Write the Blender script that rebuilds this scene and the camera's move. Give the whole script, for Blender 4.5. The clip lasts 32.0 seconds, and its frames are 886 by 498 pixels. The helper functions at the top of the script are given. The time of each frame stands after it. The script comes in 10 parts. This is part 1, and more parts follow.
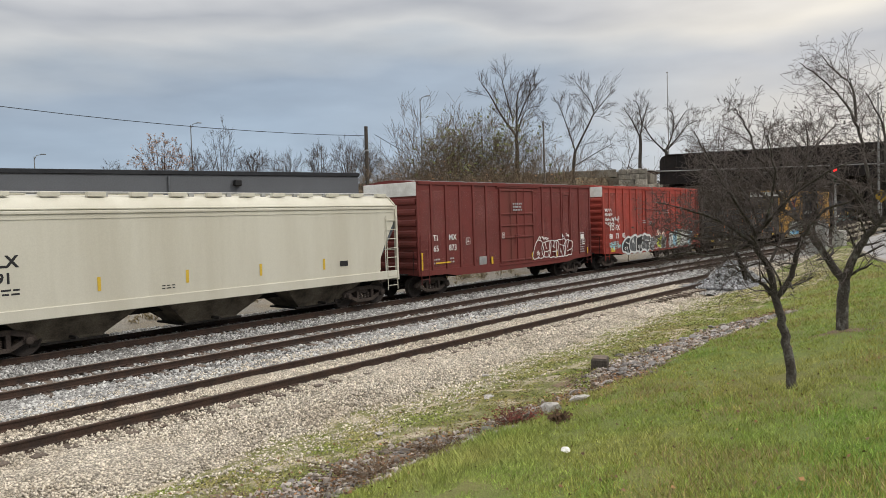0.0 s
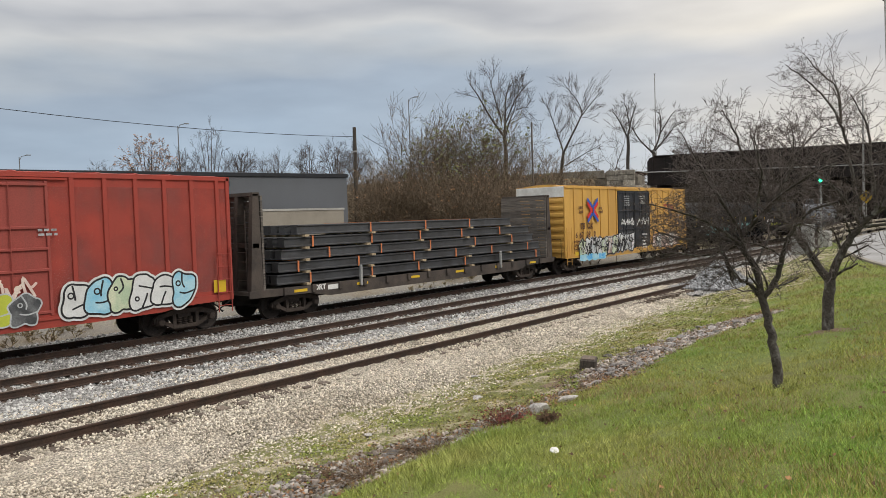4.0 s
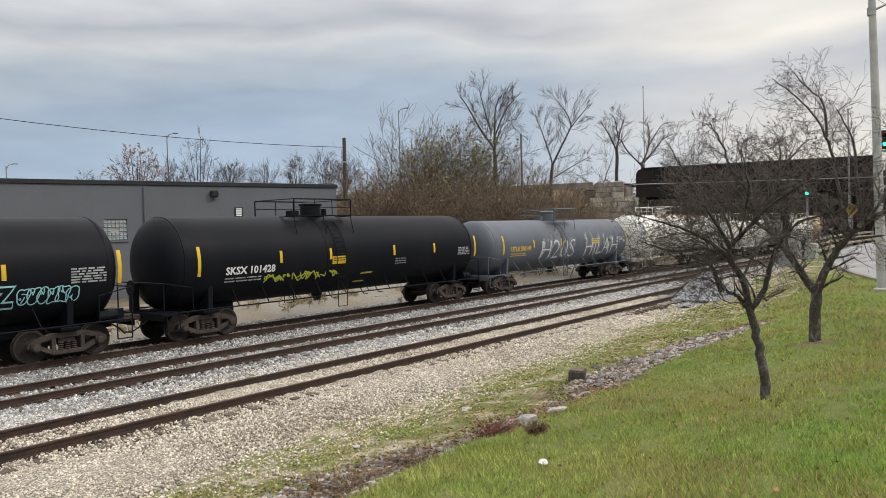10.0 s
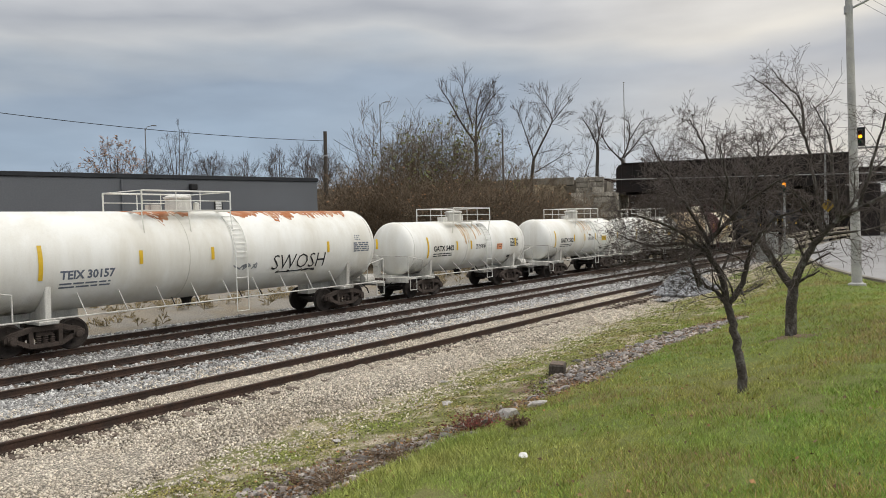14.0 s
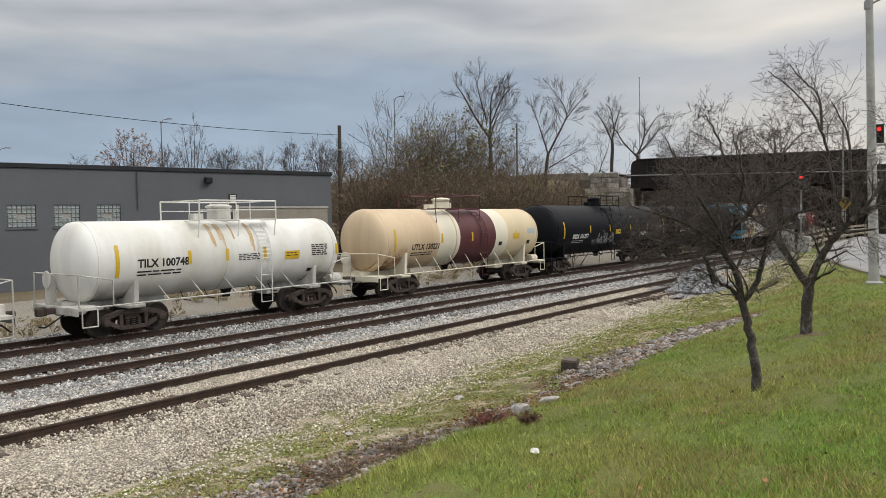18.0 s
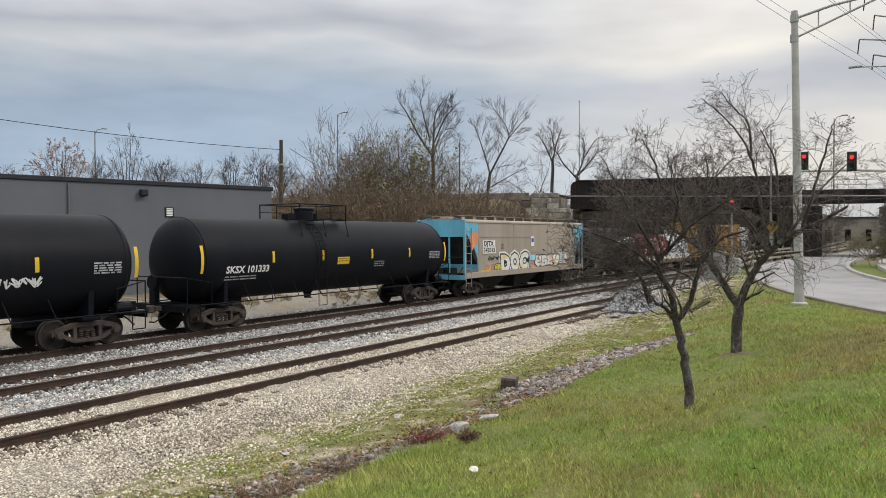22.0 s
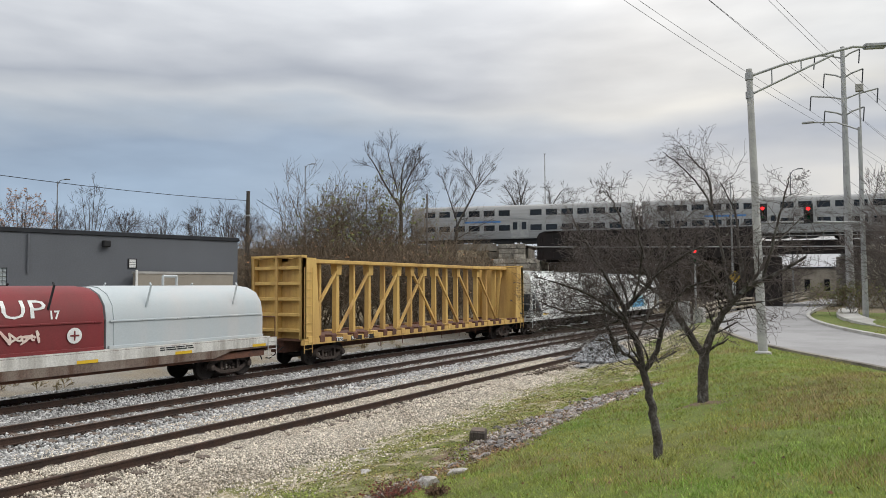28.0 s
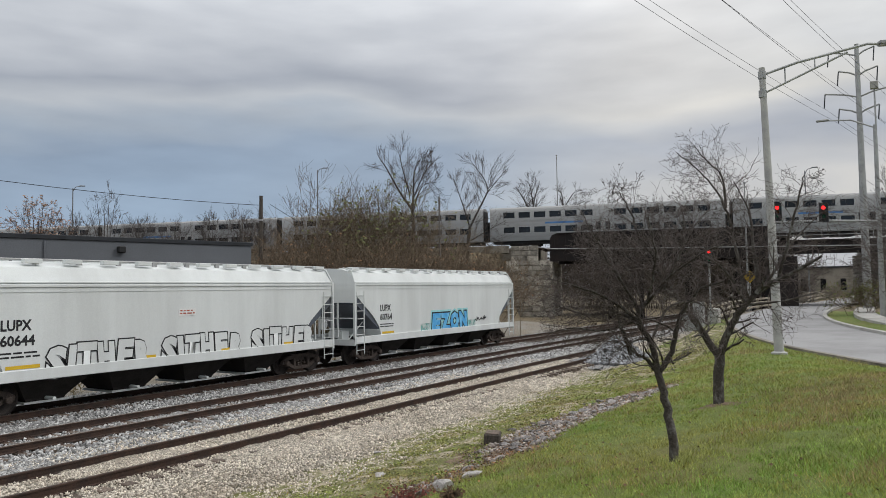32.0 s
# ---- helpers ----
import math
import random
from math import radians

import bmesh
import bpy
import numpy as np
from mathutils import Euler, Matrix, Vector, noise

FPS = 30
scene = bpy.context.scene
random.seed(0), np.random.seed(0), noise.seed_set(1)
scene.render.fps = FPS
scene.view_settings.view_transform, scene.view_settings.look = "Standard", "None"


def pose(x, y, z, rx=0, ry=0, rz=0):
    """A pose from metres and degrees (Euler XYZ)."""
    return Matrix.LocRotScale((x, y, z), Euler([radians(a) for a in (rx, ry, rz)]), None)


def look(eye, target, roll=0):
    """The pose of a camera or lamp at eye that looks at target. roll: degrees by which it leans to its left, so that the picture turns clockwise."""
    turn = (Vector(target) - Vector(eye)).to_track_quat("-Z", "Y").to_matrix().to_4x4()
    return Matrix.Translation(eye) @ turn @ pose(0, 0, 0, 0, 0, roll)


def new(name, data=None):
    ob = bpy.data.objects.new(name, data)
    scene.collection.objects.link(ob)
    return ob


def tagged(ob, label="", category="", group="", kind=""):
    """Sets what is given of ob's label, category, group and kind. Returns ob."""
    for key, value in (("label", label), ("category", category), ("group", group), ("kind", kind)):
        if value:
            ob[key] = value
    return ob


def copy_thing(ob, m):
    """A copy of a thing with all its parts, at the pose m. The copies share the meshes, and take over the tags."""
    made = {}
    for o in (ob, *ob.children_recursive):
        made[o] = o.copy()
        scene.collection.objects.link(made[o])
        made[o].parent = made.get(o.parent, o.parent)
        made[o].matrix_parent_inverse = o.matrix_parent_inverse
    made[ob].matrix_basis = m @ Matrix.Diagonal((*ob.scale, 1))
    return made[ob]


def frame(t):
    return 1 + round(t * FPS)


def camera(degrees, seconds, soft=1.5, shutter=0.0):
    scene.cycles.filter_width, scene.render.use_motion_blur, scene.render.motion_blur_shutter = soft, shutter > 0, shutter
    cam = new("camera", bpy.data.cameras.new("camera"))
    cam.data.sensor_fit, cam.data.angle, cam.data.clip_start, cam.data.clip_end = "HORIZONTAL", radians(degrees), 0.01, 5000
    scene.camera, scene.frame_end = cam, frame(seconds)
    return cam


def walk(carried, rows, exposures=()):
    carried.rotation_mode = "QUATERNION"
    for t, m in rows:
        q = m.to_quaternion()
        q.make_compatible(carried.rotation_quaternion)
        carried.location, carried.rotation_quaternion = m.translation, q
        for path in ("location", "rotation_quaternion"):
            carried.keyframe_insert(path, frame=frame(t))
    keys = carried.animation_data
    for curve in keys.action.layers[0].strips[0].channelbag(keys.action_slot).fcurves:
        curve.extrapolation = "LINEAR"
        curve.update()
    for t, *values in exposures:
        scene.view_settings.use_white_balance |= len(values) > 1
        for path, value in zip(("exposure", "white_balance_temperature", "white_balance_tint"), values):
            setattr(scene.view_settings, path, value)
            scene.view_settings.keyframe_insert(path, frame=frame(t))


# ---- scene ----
EYE = (0.0, 0.0, 3.36)
cam = camera(62.0, 32.0, soft=0.7)
# seconds and the camera's turn in degrees; it stands on the lawn and pans
walk(cam, [
    (0.0, pose(*EYE, 87.66, 1.84, -49.88)),
    (0.5, pose(*EYE, 87.78, 1.94, -49.68)),
    (1.0, pose(*EYE, 87.83, 1.95, -49.59)),
    (1.5, pose(*EYE, 87.84, 1.96, -49.67)),
    (2.0, pose(*EYE, 87.82, 1.98, -49.87)),
    (2.5, pose(*EYE, 87.80, 2.03, -50.10)),
    (3.0, pose(*EYE, 87.76, 1.99, -50.34)),
    (3.5, pose(*EYE, 87.74, 1.94, -50.55)),
    (5.5, pose(*EYE, 87.87, 1.73, -51.53)),
    (6.0, pose(*EYE, 88.19, 1.71, -51.79)),
    (6.5, pose(*EYE, 88.49, 1.68, -51.94)),
    (7.0, pose(*EYE, 88.69, 1.69, -51.96)),
    (7.5, pose(*EYE, 88.71, 1.71, -51.84)),
    (8.0, pose(*EYE, 88.64, 1.75, -51.70)),
    (8.5, pose(*EYE, 88.57, 1.73, -51.60)),
    (9.0, pose(*EYE, 88.51, 1.69, -51.58)),
    (9.5, pose(*EYE, 88.51, 1.66, -51.59)),
    (10.0, pose(*EYE, 88.53, 1.65, -51.58)),
    (10.5, pose(*EYE, 88.54, 1.66, -51.53)),
    (11.0, pose(*EYE, 88.56, 1.61, -51.51)),
    (11.5, pose(*EYE, 88.57, 1.64, -51.59)),
    (12.0, pose(*EYE, 88.60, 1.59, -51.86)),
    (12.5, pose(*EYE, 88.61, 1.61, -52.29)),
    (13.0, pose(*EYE, 88.55, 1.61, -52.67)),
    (13.5, pose(*EYE, 88.35, 1.60, -52.92)),
    (14.0, pose(*EYE, 88.05, 1.46, -53.04)),
    (14.5, pose(*EYE, 87.76, 1.30, -52.99)),
    (16.5, pose(*EYE, 87.58, 1.15, -52.50)),
    (17.0, pose(*EYE, 87.62, 1.12, -52.34)),
    (17.5, pose(*EYE, 87.63, 1.09, -52.18)),
    (18.0, pose(*EYE, 87.67, 1.04, -52.00)),
    (18.5, pose(*EYE, 87.73, 0.98, -51.80)),
    (19.0, pose(*EYE, 87.81, 1.08, -51.57)),
    (19.5, pose(*EYE, 87.91, 1.22, -51.37)),
    (20.0, pose(*EYE, 88.02, 1.33, -51.27)),
    (20.5, pose(*EYE, 88.16, 1.32, -51.46)),
    (21.0, pose(*EYE, 88.35, 1.09, -52.38)),
    (21.5, pose(*EYE, 88.64, 0.67, -54.19)),
    (22.0, pose(*EYE, 88.98, 0.17, -56.50)),
    (22.5, pose(*EYE, 89.36, -0.13, -58.54)),
    (23.0, pose(*EYE, 89.83, -0.25, -59.80)),
    (23.5, pose(*EYE, 90.31, -0.23, -60.20)),
    (24.0, pose(*EYE, 90.65, -0.16, -60.09)),
    (24.5, pose(*EYE, 90.82, -0.14, -59.91)),
    (26.5, pose(*EYE, 91.42, 0.14, -59.32)),
    (27.0, pose(*EYE, 91.82, 0.21, -59.18)),
    (27.5, pose(*EYE, 92.30, 0.19, -59.09)),
    (28.0, pose(*EYE, 92.92, 0.35, -59.00)),
    (28.5, pose(*EYE, 93.55, 0.61, -58.99)),
    (29.0, pose(*EYE, 94.02, 0.90, -58.86)),
    (29.5, pose(*EYE, 94.24, 1.09, -58.67)),
    (30.0, pose(*EYE, 94.10, 1.12, -58.32)),
    (30.5, pose(*EYE, 93.79, 1.00, -58.02)),
    (31.0, pose(*EYE, 93.46, 0.86, -57.88)),
    (31.5, pose(*EYE, 93.23, 0.79, -57.92)),
    (32.0, pose(*EYE, 93.14, 0.83, -58.00)),
], exposures=[(0.0, 0.05, 6650, 10), (6.0, 0.08, 6700, 10), (9.0, 0.14, 6550, 10), (11.5, 0.12, 6550, 10), (13.0, 0.0, 6550, 10), (14.5, -0.10, 6550, 10), (17.0, -0.12, 6550, 10), (19.0, -0.03, 6550, 10), (21.0, 0.10, 6500, 10), (24.0, 0.09, 6500, 10), (28.0, 0.02, 6350, 10), (29.5, -0.15, 6250, 10), (32.0, -0.20, 6250, 10)])

# ---- world and light ----
world = bpy.data.worlds.new("overcast_sky")
scene.world = world
world.use_nodes = True
wn, wl = world.node_tree.nodes, world.node_tree.links
wn.clear()
w_out = wn.new("ShaderNodeOutputWorld")
w_bg = wn.new("ShaderNodeBackground")
w_sky = wn.new("ShaderNodeTexSky")
w_sky.sky_type = "NISHITA"
w_sky.sun_disc = False
w_sky.sun_elevation, w_sky.sun_rotation = radians(24), radians(75)
w_tc = wn.new("ShaderNodeTexCoord")
w_sep = wn.new("ShaderNodeSeparateXYZ")
wl.new(w_tc.outputs["Generated"], w_sep.inputs[0])


def w_ramp(stops):
    r = wn.new("ShaderNodeValToRGB")
    while len(r.color_ramp.elements) < len(stops):
        r.color_ramp.elements.new(0.5)
    for e, (p, c) in zip(r.color_ramp.elements, stops):
        e.position, e.color = p, (*c, 1)
    return r


# cloud layers: long streaks that lie flat above the horizon
w_map = wn.new("ShaderNodeMapping")
w_map.inputs["Scale"].default_value = (1.5, 1.5, 6.0)
wl.new(w_tc.outputs["Generated"], w_map.inputs[0])
w_noise = wn.new("ShaderNodeTexNoise")
w_noise.inputs["Scale"].default_value, w_noise.inputs["Detail"].default_value = 1.6, 3
w_noise.inputs["Roughness"].default_value = 0.5
wl.new(w_map.outputs[0], w_noise.inputs["Vector"])
w_add = wn.new("ShaderNodeMath")
w_add.operation = "MULTIPLY_ADD"
wl.new(w_noise.outputs["Fac"], w_add.inputs[0])
w_add.inputs[1].default_value = 0.22
wl.new(w_sep.outputs["Z"], w_add.inputs[2])
w_sub = wn.new("ShaderNodeMath")
w_sub.operation = "SUBTRACT"
wl.new(w_add.outputs[0], w_sub.inputs[0])
w_sub.inputs[1].default_value = 0.11
w_left = w_ramp([(0.0, (0.44, 0.53, 0.64)), (0.07, (0.39, 0.50, 0.64)), (0.15, (0.345, 0.425, 0.535)), (0.195, (0.46, 0.515, 0.58)),
                 (0.232, (0.615, 0.635, 0.655)), (0.268, (0.475, 0.50, 0.545)), (0.31, (0.67, 0.685, 0.71)), (0.37, (0.90, 0.91, 0.92)), (0.55, (1.45, 1.45, 1.43)), (1.0, (1.95, 1.93, 1.88))])
w_right = w_ramp([(0.0, (0.46, 0.52, 0.60)), (0.06, (0.50, 0.54, 0.60)), (0.12, (0.69, 0.67, 0.64)), (0.175, (0.47, 0.50, 0.56)), (0.24, (0.83, 0.80, 0.73)),
                  (0.34, (0.86, 0.86, 0.84)), (0.55, (1.5, 1.48, 1.44)), (1.0, (1.95, 1.93, 1.88))])
wl.new(w_sub.outputs[0], w_left.inputs[0])
wl.new(w_sub.outputs[0], w_right.inputs[0])
w_az = wn.new("ShaderNodeMapRange")
wl.new(w_sep.outputs["X"], w_az.inputs["Value"])
w_az.inputs["From Min"].default_value, w_az.inputs["From Max"].default_value = 0.84, 1.0
w_mix = wn.new("ShaderNodeMixRGB")
wl.new(w_az.outputs[0], w_mix.inputs[0])
wl.new(w_left.outputs[0], w_mix.inputs[1])
wl.new(w_right.outputs[0], w_mix.inputs[2])
# fine cloud texture
w_n2 = wn.new("ShaderNodeTexNoise")
w_n2.inputs["Scale"].default_value, w_n2.inputs["Detail"].default_value = 4.5, 6
wl.new(w_map.outputs[0], w_n2.inputs["Vector"])
w_r2 = w_ramp([(0.32, (0.90, 0.905, 0.915)), (0.68, (1.075, 1.07, 1.06))])
wl.new(w_n2.outputs["Fac"], w_r2.inputs[0])
w_mul = wn.new("ShaderNodeMixRGB")
w_mul.blend_type = "MULTIPLY"
w_mul.inputs[0].default_value = 1.0
wl.new(w_mix.outputs[0], w_mul.inputs[1])
wl.new(w_r2.outputs[0], w_mul.inputs[2])
# a little of the clear sky shows through the cloud
w_sc = wn.new("ShaderNodeVectorMath")
w_sc.operation = "SCALE"
w_sc.inputs["Scale"].default_value = 0.06
wl.new(w_sky.outputs[0], w_sc.inputs[0])
w_mx = wn.new("ShaderNodeMixRGB")
w_mx.inputs[0].default_value = 0.1
wl.new(w_mul.outputs[0], w_mx.inputs[1])
wl.new(w_sc.outputs[0], w_mx.inputs[2])
wl.new(w_mx.outputs[0], w_bg.inputs["Color"])
w_bg.inputs["Strength"].default_value = 1.0
wl.new(w_bg.outputs[0], w_out.inputs["Surface"])

sun_data = bpy.data.lights.new("sun", "SUN")
sun_data.energy, sun_data.angle, sun_data.color = 1.3, radians(18), (1.0, 0.95, 0.88)
sun = new("sun", sun_data)
sun.matrix_basis = look((30, -60, 60), (0, 0, 0))
scene.view_settings.exposure = 0.0

# ---- materials ----


def mat(name, col, rough=0.7, metal=0.0, var=0.2, scale=1.5, bump=0.3, bscale=30.0, col2=None, amount=0.35, stretch=(1, 1, 1), edge=0.12, island=0.0, rand=0.0, dist=0.01, gloss=0.3, cells=0):
    """A surface with stains (col2, large) and grain (small) in the object's own metres."""
    m = bpy.data.materials.new(name)
    m.use_nodes = True
    n, l = m.node_tree.nodes, m.node_tree.links
    b = n["Principled BSDF"]
    b.inputs["Roughness"].default_value, b.inputs["Metallic"].default_value = rough, metal
    b.inputs["Specular IOR Level"].default_value = gloss
    tc = n.new("ShaderNodeTexCoord")
    mp = n.new("ShaderNodeMapping")
    mp.inputs["Scale"].default_value = stretch
    l.new(tc.outputs["Object"], mp.inputs[0])
    big = n.new("ShaderNodeTexNoise")
    big.inputs["Scale"].default_value, big.inputs["Detail"].default_value = scale, 6
    big.inputs["Roughness"].default_value = 0.62
    l.new(mp.outputs[0], big.inputs["Vector"])
    fine = n.new("ShaderNodeTexNoise")
    fine.inputs["Scale"].default_value, fine.inputs["Detail"].default_value = bscale, 4
    l.new(tc.outputs["Object"], fine.inputs["Vector"])
    ramp = n.new("ShaderNodeValToRGB")
    e = ramp.color_ramp.elements
    c2 = col2 or tuple(max(0.0, c * (1 - var * 1.5)) for c in col)
    at = 0.62 - amount * 0.4
    e[0].position, e[1].position = max(0.0, at - edge), min(1.0, at + edge)
    e[0].color, e[1].color = (*c2, 1), (*col, 1)
    l.new(big.outputs["Fac"], ramp.inputs[0])
    r2 = n.new("ShaderNodeValToRGB")
    r2.color_ramp.elements[0].position, r2.color_ramp.elements[1].position = 0.3, 0.7
    lo, hi = 1 - var, 1 + var * 0.6
    r2.color_ramp.elements[0].color, r2.color_ramp.elements[1].color = (lo, lo, lo, 1), (hi, hi, hi, 1)
    l.new(fine.outputs["Fac"], r2.inputs[0])
    mul = n.new("ShaderNodeMixRGB")
    mul.blend_type = "MULTIPLY"
    mul.inputs[0].default_value = 1.0
    l.new(ramp.outputs[0], mul.inputs[1])
    l.new(r2.outputs[0], mul.inputs[2])
    last = mul
    vor = None
    if cells:
        vor = n.new("ShaderNodeTexVoronoi")
        vor.inputs["Scale"].default_value = cells
        l.new(tc.outputs["Object"], vor.inputs["Vector"])
        # darker towards the cell edges: crevice shade between stones put into the colour
        gap = n.new("ShaderNodeMapRange")
        gap.inputs["From Min"].default_value, gap.inputs["From Max"].default_value = 0.25, 0.75
        gap.inputs["To Min"].default_value, gap.inputs["To Max"].default_value = 1.0, 0.3
        l.new(vor.outputs["Distance"], gap.inputs["Value"])
        sep = n.new("ShaderNodeSeparateColor")
        l.new(vor.outputs["Color"], sep.inputs[0])
        tone = n.new("ShaderNodeMapRange")
        tone.inputs["To Min"].default_value, tone.inputs["To Max"].default_value = 0.62, 1.5
        l.new(sep.outputs[0], tone.inputs["Value"])
        both = n.new("ShaderNodeMath")
        both.operation = "MULTIPLY"
        l.new(gap.outputs[0], both.inputs[0])
        l.new(tone.outputs[0], both.inputs[1])
        mul = n.new("ShaderNodeVectorMath")
        mul.operation = "SCALE"
        l.new(last.outputs[0], mul.inputs[0])
        l.new(both.outputs[0], mul.inputs["Scale"])
        last = mul
    if island or rand:
        src = n.new("ShaderNodeNewGeometry").outputs["Random Per Island"] if island else n.new("ShaderNodeObjectInfo").outputs["Random"]
        k = island or rand
        mr = n.new("ShaderNodeMapRange")
        mr.inputs["To Min"].default_value, mr.inputs["To Max"].default_value = 1 - k, 1 + k
        l.new(src, mr.inputs["Value"])
        vm = n.new("ShaderNodeVectorMath")
        vm.operation = "SCALE"
        l.new(mul.outputs[0], vm.inputs[0])
        l.new(mr.outputs[0], vm.inputs["Scale"])
        last = vm
    l.new(last.outputs[0], b.inputs["Base Color"])
    if bump:
        bp = n.new("ShaderNodeBump")
        bp.inputs["Strength"].default_value, bp.inputs["Distance"].default_value = bump, dist
        if vor:
            bp.invert = True
            l.new(vor.outputs["Distance"], bp.inputs["Height"])
        else:
            l.new(fine.outputs["Fac"], bp.inputs["Height"])
        l.new(bp.outputs[0], b.inputs["Normal"])
    return m


def glow(name, col, power):
    m = bpy.data.materials.new(name)
    m.use_nodes = True
    b = m.node_tree.nodes["Principled BSDF"]
    b.inputs["Base Color"].default_value = (*col, 1)
    b.inputs["Emission Color"].default_value = (*col, 1)
    b.inputs["Emission Strength"].default_value = power
    return m


